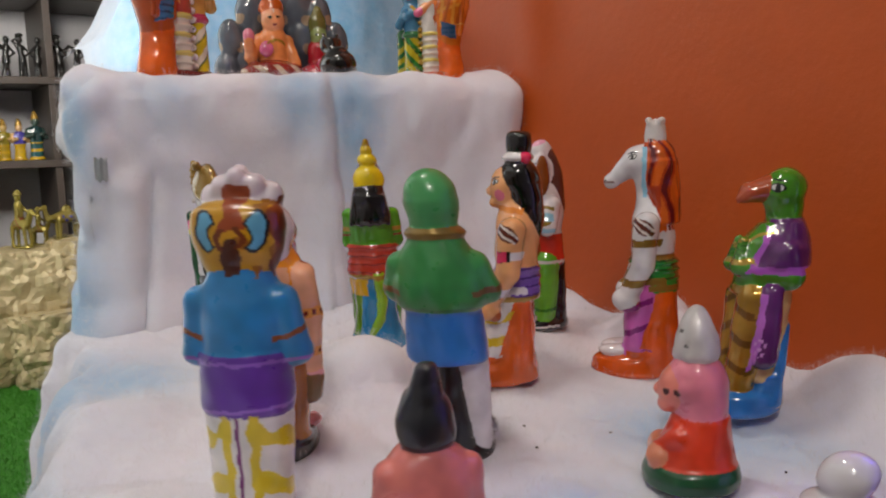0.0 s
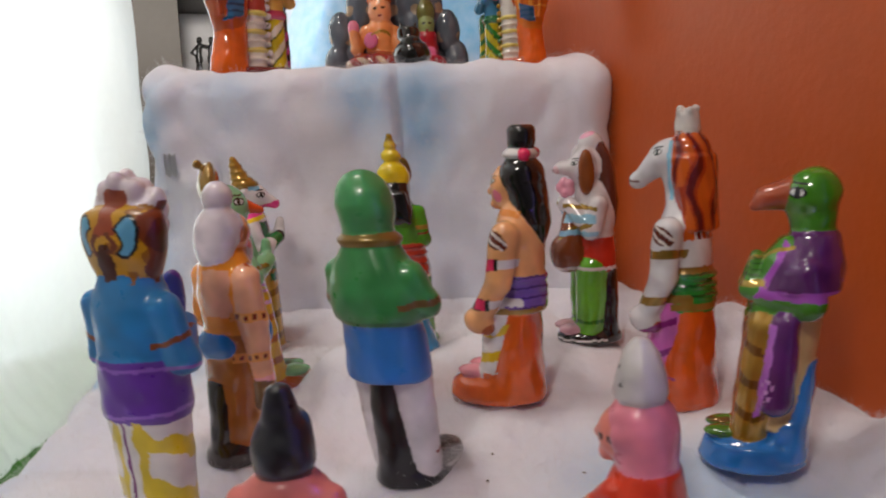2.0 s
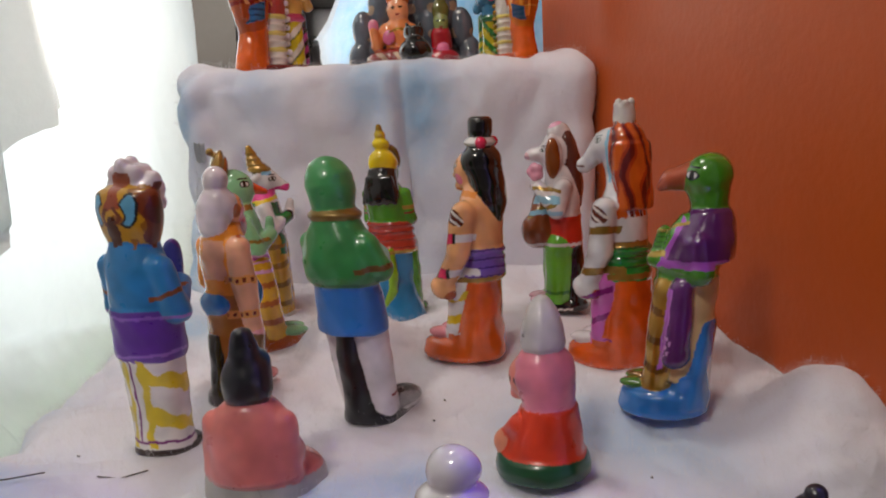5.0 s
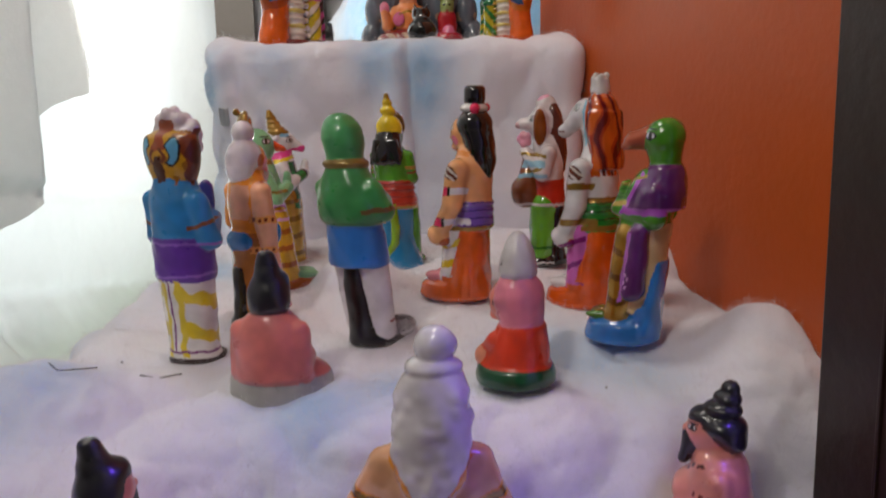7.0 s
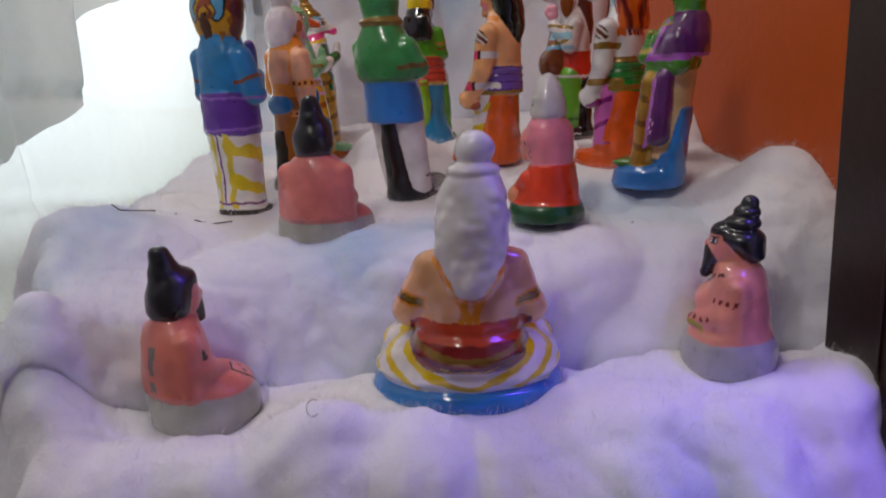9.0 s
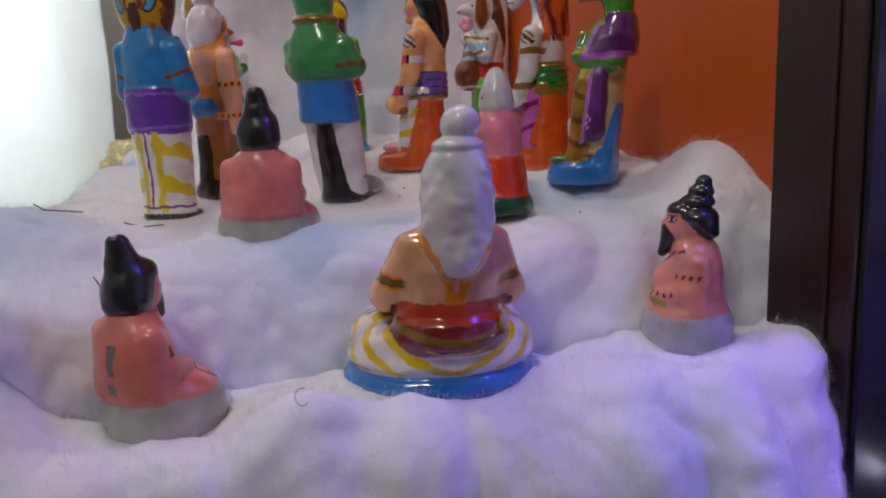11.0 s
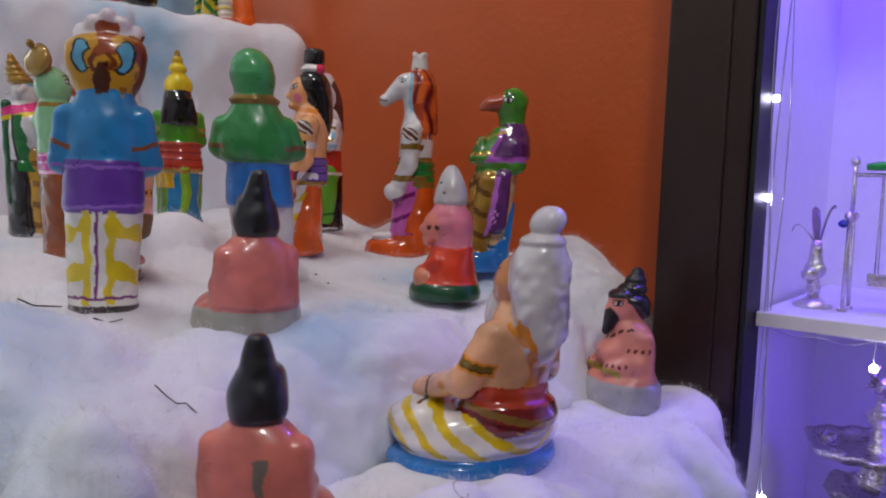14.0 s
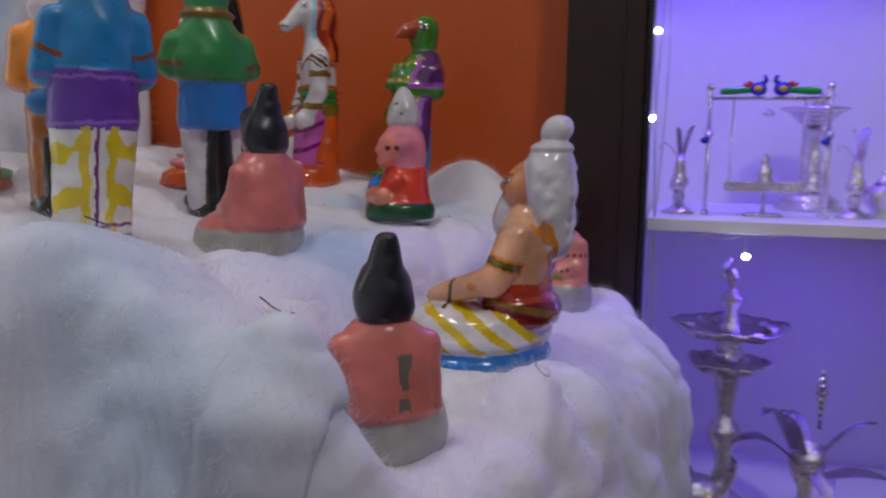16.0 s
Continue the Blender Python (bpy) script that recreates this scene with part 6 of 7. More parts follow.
def draped_group_doll(x, y, z, face, left):
    """Two standing figures joined to one tall draped robe."""
    s = -1 if left else 1
    d = Clay()
    robe = "b45022" if left else "d8701c"
    d.body(((0, 6.3, 3.0, 0), (0.9, 6.2, 2.9, 0)), "6a1c1c" if left else "c05020", 0.4)
    d.limb((-4.6 * s, 0, 0.6), (-3.9 * s, 0, 6.5), 2.4, 1.9, "e8641a", 0.3)
    d.limb((-4.2 * s, 0, 6), (-4.8 * s, 0, 12.5), 2.0, 3.2, robe, 0.4)
    d.ball((-4.8 * s, 0, 15.5), (3.5, 2.5, 5.5), robe, 0.5)
    for k in range(6):
        px = -2.3 - 1.05 * k
        d.limb((px * 0.72 * s - 1.2 * s, 1.7, 7.2), (px * s, 2.1, 15.5), 0.28, 0.36, robe, 0.35)
    d.limb((-0.9 * s, 0.6, 1.0), (-0.9 * s, 0.4, 9), 1.5, 1.6, "e2dcd2", 0.3)
    for k in range(6):
        d.ball((-0.9 * s, 0.8, 1.9 + 1.15 * k), (1.65, 1.65, 0.45), "e8d878" if k % 2 else "e8e2d8", 0.2)
    d.limb((-0.8 * s, 0.5, 8.6), (-0.6 * s, 0.4, 15), 1.7, 1.8, "c04a40" if left else "e0dcd4", 0.3)
    d.limb((-1.8 * s, 0.8, 13.5), (0.8 * s, 2.6, 11.2), 0.9, 0.75, SKIN, 0.25)
    d.ball((-0.6 * s, 0.5, 17.8), (1.6, 1.6, 1.8), SKIN)
    d.ball((-0.6 * s, 0.2, 19.6), (1.5, 1.4, 1.6), GOLD)
    lower, upper = ("d8c02a", "e0b058") if left else ("c0b020", "3a80a8")
    d.limb((2.4 * s, 0.5, 1.0), (2.4 * s, 0.4, 7), 1.7, 1.6, lower, 0.3)
    d.ball((2.4 * s, 0.6, 7.6), (2.0, 1.8, 0.9), "c8406a" if left else "187038", 0.25)
    d.limb((2.4 * s, 0.4, 7.9), (2.5 * s, 0.4, 12), 1.6, 1.7, upper, 0.3)
    d.limb((3.6 * s, 0.6, 12.0), (4.6 * s, 1.6, 9.4), 0.85, 0.75, upper, 0.25)
    d.limb((4.6 * s, 1.6, 9.4), (3.2 * s, 2.4, 11.6), 0.75, 0.6, upper, 0.25)
    d.limb((1.6 * s, 1.0, 11.8), (3.0 * s, 2.6, 10.6), 0.85, 0.7, upper, 0.25)
    d.ball((2.6 * s, 0.5, 14.4), (1.5, 1.5, 1.7), "d89a60" if left else "4a8eb4")
    d.ball((2.6 * s, 0.2, 16.2), (1.3, 1.3, 1.6), GOLD)
    d.limb((4.8 * s, -0.4, 0.9), (4.6 * s, -0.4, 8.0), 0.9, 0.9, "1c1a1c" if left else "1d6a36", 0.3)
    for k in range(8):
        d.ball((0.7 * s, 1.6, 1.6 + 1.15 * k), 0.45, "eee8ea" if left else "caa23c*", 0.1)
    for k in range(5):
        d.ball((1.0 * s + 0.5 * s * k, 2.0 - 0.1 * k, 12.4 - 0.4 * abs(k - 2)), 0.36, "c8a83c*", 0.1)
    d.coat(lambda x, y, z: (x * s < -2.0) & (z > 8.8) & ((np.sin(2.9 * x + 0.5 * z) > 0.72) | (np.sin(1.9 * z + 0.4 * x) > 0.86)), "8a2416" if left else "e89a38")
    d.coat(lambda x, y, z: (x * s < -1.9) & (z > 9) & (abs(np.mod(0.45 * x * s + 0.14 * z, 1.0) - 0.5) < 0.12), "e8a060" if left else "b85414")
    d.coat(lambda x, y, z: (x * s < -2.4) & (abs(z - 8.2 - 0.3 * (x * s + 4)) < 1.2) & (abs(x * s + 4.6) < 1.3), "2a7cb4" if left else "34587e")
    d.coat(lambda x, y, z: (x * s < -2.4) & (abs(np.mod(z, 0.8) - 0.4) < 0.12) & (abs(z - 8.2 - 0.3 * (x * s + 4)) < 1.2) & (abs(x * s + 4.6) < 1.3), "14486e")
    d.coat(lambda x, y, z: (abs(x * s - 2.4) < 2) & (z > 1) & (z < 7) & (np.sin(2.2 * z - 2.4 * x * s) > 0.35), "2a7a2c" if not left else "ece4d0")
    d.coat(lambda x, y, z: (abs(x * s - 2.4) < 2) & (z > 1) & (z < 7) & (abs(np.sin(1.1 * z - 1.2 * x * s)) < 0.12), "14502a")
    d.coat(lambda x, y, z: (x * s > 3.3) & (z > 1) & (z < 6.4) & (np.sin(3.4 * z + 2 * x) > -0.1), "c84a98" if left else "b8a824")
    d.coat(lambda x, y, z: (x * s < -7.4 + 0.05 * (z - 12)) & (z > 2), "eedccc" if left else "e08030")
    d.dot((0.6 * s, 3.2, 11.2), (1.1, 0.9, 1.1), "e46a94")
    for cx, cz in ((-0.6, 17.8), (2.6, 14.4)):
        d.dot((cx * s - 0.5, 2.0, cz + 0.3), (0.3, 0.6, 0.16), "101010"), d.dot((cx * s + 0.5, 2.0, cz + 0.3), (0.3, 0.6, 0.16), "101010"), d.dot((cx * s, 2.0, cz - 0.7), (0.34, 0.7, 0.16), "b02030")
    lab = "tall draped orange and maroon doll group with gold ornaments" if left else "orange robed doll group with small blue figure"
    return d.make("draped_robe_doll", lab, x, y, z, face, 1.12 if left else 0.86, M_GLOSS, 0.15)


def seated_couple(x, y, z, face):
    d = Clay()
    d.mirror = -1
    d.body(((0, 11.0, 4.6, -1.0), (1.6, 10.8, 4.4, -1.0)), "454c56", 0.6)
    for cx, cz, rx, rz in ((-9.6, 3.4, 2.0, 3.2), (-8.8, 8.4, 2.0, 3.4), (-5.4, 12.6, 2.4, 4.0), (-1.6, 15.0, 2.6, 4.5), (2.4, 14.4, 2.5, 4.6), (5.6, 12.0, 2.3, 4.0), (8.4, 8.2, 2.1, 3.5), (9.8, 3.4, 2.0, 3.3), (3.0, 9.0, 2.2, 3.6), (-6.0, 6.0, 2.4, 4.0)):
        d.ball((cx, -3.2 + 0.1 * abs(cx), cz), (rx, 1.8, rz), "5a636e", 0.3)
    d.ball((0, -3.6, 7.0), (8.8, 1.3, 9.0), "4c545f", 0.4)
    d.ball((-3.0, 1.2, 3.0), (5.2, 3.6, 1.9), "8a2a24", 0.4)
    d.limb((-2.4, 0, 3.4), (-2.4, -0.2, 8.2), 2.5, 2.3, "e48c50", 0.5)
    d.ball((-2.4, 0.4, 11.2), (1.9, 1.9, 2.2), "eea070", 0.4)
    d.ball((-2.4, -0.2, 13.2), (2.0, 1.8, 2.0), "c85a18", 0.4)
    d.limb((-4.6, 0, 8.2), (-6.2, 1.0, 5.4), 1.1, 1.0, "e48c50")
    d.limb((-6.2, 1.0, 5.4), (-6.6, 2.0, 8.0), 0.9, 0.8, "e48c50")
    d.ball((-6.6, 2.2, 8.6), (0.9, 0.6, 1.2), "dc7a94")
    d.limb((-0.2, 0, 8.0), (0.8, 1.6, 4.4), 1.1, 0.9, "e48c50")
    d.ball((-4.0, 2.6, 6.6), (1.1, 0.5, 1.3), "dc6a94")
    d.ball((4.6, 1.0, 2.8), (3.4, 2.8, 1.8), "a81c30", 0.4)
    d.limb((4.9, 0, 3.4), (4.9, 0, 6.8), 1.9, 1.8, "b0202c", 0.4)
    d.ball((4.9, 0.5, 8.8), (1.35, 1.3, 1.65), "8a9a5c", 0.3)
    d.ball((4.9, -0.1, 10.8), (1.5, 1.4, 2.4), "6a6a34", 0.4)
    d.ball((4.9, 0.3, 12.6), (0.8, 0.8, 1.2), "7a7440", 0.3)
    d.ball((5.2, 2.6, 4.4), (1.1, 0.8, 1.0), "dc6a94")
    d.coat(lambda x, y, z: (y < -1.0) & (((np.mod(x + 20, 3.6) - 1.8) ** 2 + (np.mod(z, 4.6) - 2.6) ** 2) < 0.7), "a08a74")
    d.coat(lambda x, y, z: (abs(x + 2.4) < 1.6) & (abs(z - 7.4 + 0.25 * (x + 2.4) ** 2 - 0.6) < 0.22) & (y > 1), "b08a30*")
    d.coat(lambda x, y, z: (z < 4) & (z > 1.8) & (x < 1.6) & (y > 2) & (np.sin(2.2 * x + 2 * z) > 0.3), "c0a890")
    d.dot((-3.0, 2.2, 11.6), (0.34, 0.6, 0.2), "101010"), d.dot((-1.8, 2.2, 11.6), (0.34, 0.6, 0.2), "101010"), d.dot((-2.4, 2.3, 10.4), (0.4, 0.6, 0.18), "901820"), d.dot((-2.4, 1.8, 12.6), (0.16, 0.8, 0.4), "e8e0d0")
    d.dot((4.4, 1.8, 9.1), (0.3, 0.6, 0.18), "101010"), d.dot((5.4, 1.8, 9.1), (0.3, 0.6, 0.18), "101010"), d.dot((4.9, 1.8, 8.0), (0.3, 0.6, 0.14), "901820")
    return d.make("seated_couple_doll", "seated couple doll in orange and red against grey rocks", x, y, z, face, 1.12, M_GLOSS, 0.18)


def black_bull(x, y, z, face):
    d = Clay()
    d.ball((0, -0.6, 2.2), (2.7, 3.1, 2.3), "0a0a0c")
    d.ball((0, -0.8, 4.0), (1.4, 1.4, 0.9), "0a0a0c", 0.5)
    d.limb((0, 1.0, 3.2), (0, 2.0, 5.0), 1.5, 1.4, "0a0a0c", 0.5)
    d.body(((4.4, 1.6, 1.4, 2.2), (5.4, 1.75, 1.5, 2.3), (6.6, 1.55, 1.3, 2.3)), "0a0a0c", 0.3, 0.5)
    d.pair("limb", (1.2, 1.6, 1.0), (1.4, 3.0, 0.7), 0.8, 0.6, "0a0a0c")
    d.pair("limb", (0.9, 2.2, 6.3), (1.1, 2.3, 7.0), 0.35, 0.22, "0a0a0c", 0.2)
    d.ball((0, 3.8, 4.9), (0.9, 0.9, 0.8), "0a0a0c", 0.4)
    return d.make("black_bull_figure", "small glossy black bull figure resting on cotton wool", x, y, z, face, 1.0, M_GLOSS, 0.15, category="figurine")


def fz(x, y):
    return cotton_height(x, y) + 0.002


maned_doll(0.240, 0.610, fz(0.24, 0.61), (0.66, 0.75))
green_hooded_doll(0.441, 0.603, fz(0.44, 0.603), (0.73, 0.68))
crowned_green_doll(0.526, 0.886, 0.423, (0.55, 0.84))
long_haired_doll(0.592, 0.692, 0.408, (-0.74, 0.67))
eared_doll(0.732, 0.802, 0.431, (-0.97, 0.25))
horse_headed_doll(0.735, 0.622, 0.404, (-0.64, 0.77))
parrot_headed_doll(0.7194, 0.4882, 0.397, (-0.80, 0.60))
old_man_doll(0.307, 0.700, 0.390, (0.80, 0.60))
mint_doll(0.345, 0.850, 0.398, (0.97, 0.10))
goat_headed_doll(0.365, 0.995, 0.414, (0.97, -0.1))
PINK = "d87a72"
seated_sage("seated_pink_doll", "seated pink clay doll with black hair knot on grey base", 0.3266, 0.4887, 0.361, (0.38, 0.925), PINK, "a8a79e")
hooded_seated_doll(0.573, 0.436, 0.379, (-0.62, 0.78))
large_sage(0.445, 0.288, 0.245, (0.20, 0.98))
seated_sage("bearded_seated_doll", "bearded pink clay sage with painted beads on pale base", 0.699, 0.263, 0.265, (-0.78, 0.62), "e08e80", "aaa9ac", 1, True)
seated_sage("worn_seated_doll", "seated pink clay doll with chipped back and cracked grey base", 0.187, 0.318, 0.245, (0.85, 0.53), "d87a6c", "a8a79e", 0, False, True)
draped_group_doll(0.398, 1.195, 0.778, (0.55, -0.84), True)
draped_group_doll(0.748, 1.082, 0.778, (-0.75, -0.66), False)
seated_couple(0.664, 1.40, 0.775, (-0.25, -0.97))
black_bull(0.613, 1.128, 0.776, (0.15, 1.0))

# ---- lit niche ----
box_object("niche_back", 1.25, 1.29, -1.0, 0.2, FLOOR, 2.6, M_LAM, 0, kind="structure")
box_object("niche_side", 0.8705, 1.25, 0.171, 0.2, FLOOR, 2.6, M_LAM, 0, kind="structure")
box_object("niche_end", 0.84, 1.25, -1.04, -1.0, FLOOR, 2.6, M_LAM, 0, kind="structure")
box_object("niche_top", 0.84, 1.25, -1.0, 0.1605, 1.2, 1.25, M_LAM, 0, kind="structure")
# unseen shield, added to keep the upper strip lamp off the dolls
box_object("niche_light_shield", 0.84, 0.858, -1.0, 0.149, 1.07, 1.199, M_LAM, 0.002, kind="structure")
box_object("niche_base", 0.871, 1.25, -1.0, 0.1705, FLOOR, FLOOR + 0.05, M_LAM, 0.002, kind="structure")
box_object("niche_shelf", 0.846, 1.249, -0.999, 0.1595, 0.350, 0.369, M_LAM, 0.002, label="white laminate shelf with pale edge in the niche", category="shelf")
SH = 0.369
NB = FLOOR + 0.05


def lathe(bm, prof, cx=0, cy=0, seg=24, mi=0):
    """A turned form from (radius, height) pairs."""
    rows = [[bm.verts.new((cx + r * math.cos(2 * math.pi * k / seg), cy + r * math.sin(2 * math.pi * k / seg), z)) for k in range(seg)] for r, z in prof]
    for a, b in zip(rows, rows[1:]):
        for k in range(seg):
            bm.faces.new((a[k], a[(k + 1) % seg], b[(k + 1) % seg], b[k])).material_index = mi
    bm.faces.new(rows[0][::-1]).material_index = mi
    bm.faces.new(rows[-1]).material_index = mi


def tube(bm, pts, r, seg=8):
    pts = [Vector(p) for p in pts]
    rr = r if isinstance(r, (list, tuple)) else [r] * len(pts)
    rows = []
    for i, p in enumerate(pts):
        d = (pts[min(i + 1, len(pts) - 1)] - pts[max(i - 1, 0)]).normalized()
        a = d.orthogonal().normalized()
        b = d.cross(a)
        rows.append([bm.verts.new(p + (a * math.cos(2 * math.pi * k / seg) + b * math.sin(2 * math.pi * k / seg)) * rr[i]) for k in range(seg)])
    for a, b in zip(rows, rows[1:]):
        best = min(range(seg), key=lambda s: (a[0].co - b[s].co).length)
        for k in range(seg):
            bm.faces.new((a[k], a[(k + 1) % seg], b[(k + 1 + best) % seg], b[(k + best) % seg]))
    bm.faces.new(rows[0][::-1])
    bm.faces.new(rows[-1])


def empty(name, x, y, z, label, category, group=""):
    o = new(name)
    o.location = (x, y, z)
    return tagged(o, label, category, group)


def piece(name, make, material, parent, label="", smooth=True):
    bm = bmesh.new()
    make(bm)
    return part(name, bm, material, parent, label, smooth)


def leaf(bm, length, width, lift, droop, yaw, z0=0.0, lean=0.0, n=10):
    """A curved metal leaf with a raised middle rib."""
    rows = []
    for i in range(n + 1):
        f = i / n
        r = length * f
        z = z0 + lift * math.sin(f * math.pi * 0.55) - droop * f * f
        w = width * (math.sin(math.pi * (0.08 + 0.9 * f)) ** 0.8) + 0.0006
        c, s = math.cos(yaw), math.sin(yaw)
        row = []
        for e, dz in ((-1, 0), (-0.5, -0.002), (0, 0.0025), (0.5, -0.002), (1, 0)):
            row.append(bm.verts.new((r * c - e * w * s, r * s + e * w * c, z + dz + lean * e * w)))
        rows.append(row)
    for a, b in zip(rows, rows[1:]):
        for k in range(4):
            bm.faces.new((a[k], a[k + 1], b[k + 1], b[k]))
    bmesh.ops.solidify(bm, geom=bm.faces[:], thickness=0.0012)


# swing on the shelf
swing = empty("swing", 0.95, -0.005, SH, "small silver swing with enamelled peacocks on the white shelf", "ornament")
for s in (1, -1):
    y = 0.083 * s
    for dx in (-0.012, 0.012):
        piece("upright", lambda bm: (tube(bm, ((dx * 1.5, y, 0), (dx, y, 0.118)), 0.0028), lathe(bm, ((0.006, 0), (0.006, 0.003), (0.003, 0.006)), dx * 1.5, y, 12)), M_SILVER, swing)
    piece("crossbar", lambda bm: (tube(bm, ((-0.02, y, 0.12), (0.02, y, 0.12)), 0.0035), lathe(bm, ((0.003, 0.115), (0.006, 0.119), (0.006, 0.124), (0.002, 0.128)), -0.014, y, 12), lathe(bm, ((0.003, 0.115), (0.006, 0.119), (0.006, 0.124), (0.002, 0.128)), 0.014, y, 12)), M_SILVER, swing)
    piece("mast", lambda bm: (tube(bm, ((0, y, 0.118), (0, y, 0.185)), 0.003), lathe(bm, ((0.002, 0.184), (0.0055, 0.188), (0.0055, 0.193), (0.002, 0.197)), 0, y, 12)), M_SILVER, swing)
    piece("bead", lambda bm: lathe(bm, ((0.001, 0.106), (0.006, 0.109), (0.0065, 0.113), (0.001, 0.117)), -0.018, y + 0.006, 12), M_BLUE, swing, "blue enamel bead")
    for dx in (-0.012, 0.012):
        piece("chain", lambda bm: [lathe(bm, ((0.0008, zz), (0.0016, zz + 0.002), (0.0008, zz + 0.004)), dx * (0.35 + 0.65 * (0.17 - zz) / 0.12), s * 0.050, 6) for zz in np.arange(0.05, 0.172, 0.0042)], M_SILVER, swing)
piece("top_bar", lambda bm: tube(bm, ((0, -0.083, 0.174), (0, 0.083, 0.174)), 0.0028), M_SILVER, swing)
piece("bench", lambda bm: (box(bm, -0.02, 0.02, -0.057, 0.057, 0.040, 0.047, 0.0015), box(bm, -0.022, -0.019, -0.057, 0.057, 0.036, 0.052, 0.001), [lathe(bm, ((0.0006, 0.038), (0.0018, 0.0395), (0.0006, 0.041)), -0.0225, yy, 6) for yy in np.arange(-0.05, 0.055, 0.007)]), M_SILVER, swing, "engraved silver bench seat", False)
piece("foot_plate", lambda bm: lathe(bm, ((0.028, 0), (0.030, 0.002), (0.022, 0.005), (0.004, 0.006), (0.0022, 0.02), (0.0022, 0.04)), 0, 0.0, 24), M_SILVER, swing)
piece("seated_idol", lambda bm: lathe(bm, ((0.014, 0.047), (0.016, 0.051), (0.010, 0.056), (0.012, 0.064), (0.009, 0.072), (0.004, 0.075), (0.0065, 0.080), (0.0055, 0.086), (0.002, 0.093)), 0, 0.0, 16), M_SILVER, swing)
piece("bell", lambda bm: (tube(bm, ((0, 0, 0.172), (0, 0, 0.158)), 0.0008), lathe(bm, ((0.009, 0.149), (0.008, 0.153), (0.003, 0.158)), 0, 0, 12)), M_SILVER, swing)
for s in (1, -1):
    bird = piece("peacock", lambda bm: (lathe(bm, ((0.001, 0.177), (0.009, 0.180), (0.0125, 0.187), (0.010, 0.194), (0.004, 0.198)), 0, s * 0.016, 16), tube(bm, ((0, s * 0.012, 0.193), (0, s * 0.006, 0.201), (0, s * 0.009, 0.208)), (0.005, 0.0035, 0.003))), M_BLUE, swing, "blue enamel peacock")
    piece("tail", lambda bm: tube(bm, ((0, s * 0.022, 0.187), (0, s * 0.038, 0.186), (0, s * 0.055, 0.185), (0, s * 0.070, 0.184)), (0.005, 0.0052, 0.0062, 0.0045)), M_GREEN, bird, "green enamel tail")
    piece("wing", lambda bm: lathe(bm, ((0.001, 0.182), (0.007, 0.186), (0.006, 0.190), (0.001, 0.194)), -0.0075, s * 0.017, 12), M_YELLOW, bird, "yellow enamel wing")
    piece("crest", lambda bm: (tube(bm, ((0, s * 0.022, 0.192), (0, s * 0.032, 0.199)), (0.004, 0.002)), tube(bm, ((0, s * 0.026, 0.190), (0, s * 0.038, 0.196)), (0.004, 0.002))), M_RED, bird, "red enamel feather")


def bird_vase(x, y, z):
    v = empty("bird_vase", x, y, z, "slender silver vase shaped like a bird with raised leaf", "vase", "silver bird vases")
    piece("foot", lambda bm: lathe(bm, ((0.024, 0), (0.025, 0.003), (0.014, 0.009), (0.008, 0.014))), M_SILVER, v)
    piece("body", lambda bm: lathe(bm, ((0.007, 0.013), (0.009, 0.026), (0.007, 0.036), (0.013, 0.044), (0.014, 0.052), (0.009, 0.060), (0.008, 0.075), (0.006, 0.088))), M_SILVER, v)
    piece("leaf", lambda bm: leaf(bm, 0.02, 0.010, 0.062, 0.0, -1.2, 0.070), M_SILVER, v)
    piece("leaf", lambda bm: leaf(bm, 0.008, 0.007, 0.055, 0.0, 1.0, 0.075), M_SILVER, v)
    piece("tendril", lambda bm: tube(bm, [(0, 0.003 + 0.03 * math.sin(a * 0.9), 0.085 + 0.022 * math.sin(a * 1.7)) for a in (0, 0.3, 0.6, 0.9, 1.2, 1.5)], 0.0009), M_SILVER, v)
    piece("pouch", lambda bm: lathe(bm, ((0.002, 0.032), (0.010, 0.038), (0.011, 0.046), (0.006, 0.052)), -0.008, 0.004), M_SILVER, v)
    return v


bv = bird_vase(0.95, 0.117, SH)
copy_thing(bv, pose(0.965, -0.132, SH, 0, 0, 20))

stand = empty("candle_stand", 1.12, -0.092, SH, "tall ornate silver stand with wide bowl on the shelf", "stand")
piece("base", lambda bm: lathe(bm, ((0.052, 0), (0.054, 0.006), (0.044, 0.012), (0.046, 0.018), (0.026, 0.03))), M_SILVER, stand)
piece("stem", lambda bm: lathe(bm, ((0.024, 0.029), (0.028, 0.036), (0.014, 0.046), (0.020, 0.058), (0.012, 0.072), (0.018, 0.084), (0.011, 0.098), (0.013, 0.125), (0.018, 0.130), (0.010, 0.137))), M_SILVER, stand)
piece("bowl", lambda bm: lathe(bm, ((0.010, 0.136), (0.022, 0.142), (0.040, 0.160), (0.054, 0.166), (0.052, 0.169), (0.030, 0.163), (0.005, 0.160))), M_SILVER, stand)
piece("bird_finial", lambda bm: (lathe(bm, ((0.006, 0.160), (0.012, 0.176), (0.009, 0.188), (0.004, 0.194)), 0, -0.004, 14), tube(bm, ((0, -0.004, 0.19), (0, 0.004, 0.203), (0, 0.010, 0.200)), (0.005, 0.004, 0.0015)), tube(bm, ((0, -0.01, 0.182), (0, -0.03, 0.190)), (0.005, 0.001))), M_SILVER, stand)
pot = empty("silver_pot", 1.0, -0.178, SH, "round silver pot with spout on the white shelf", "pot")
piece("bowl", lambda bm: lathe(bm, ((0.022, 0), (0.024, 0.003), (0.016, 0.010), (0.028, 0.022), (0.032, 0.034), (0.024, 0.046), (0.014, 0.050))), M_SILVER, pot)
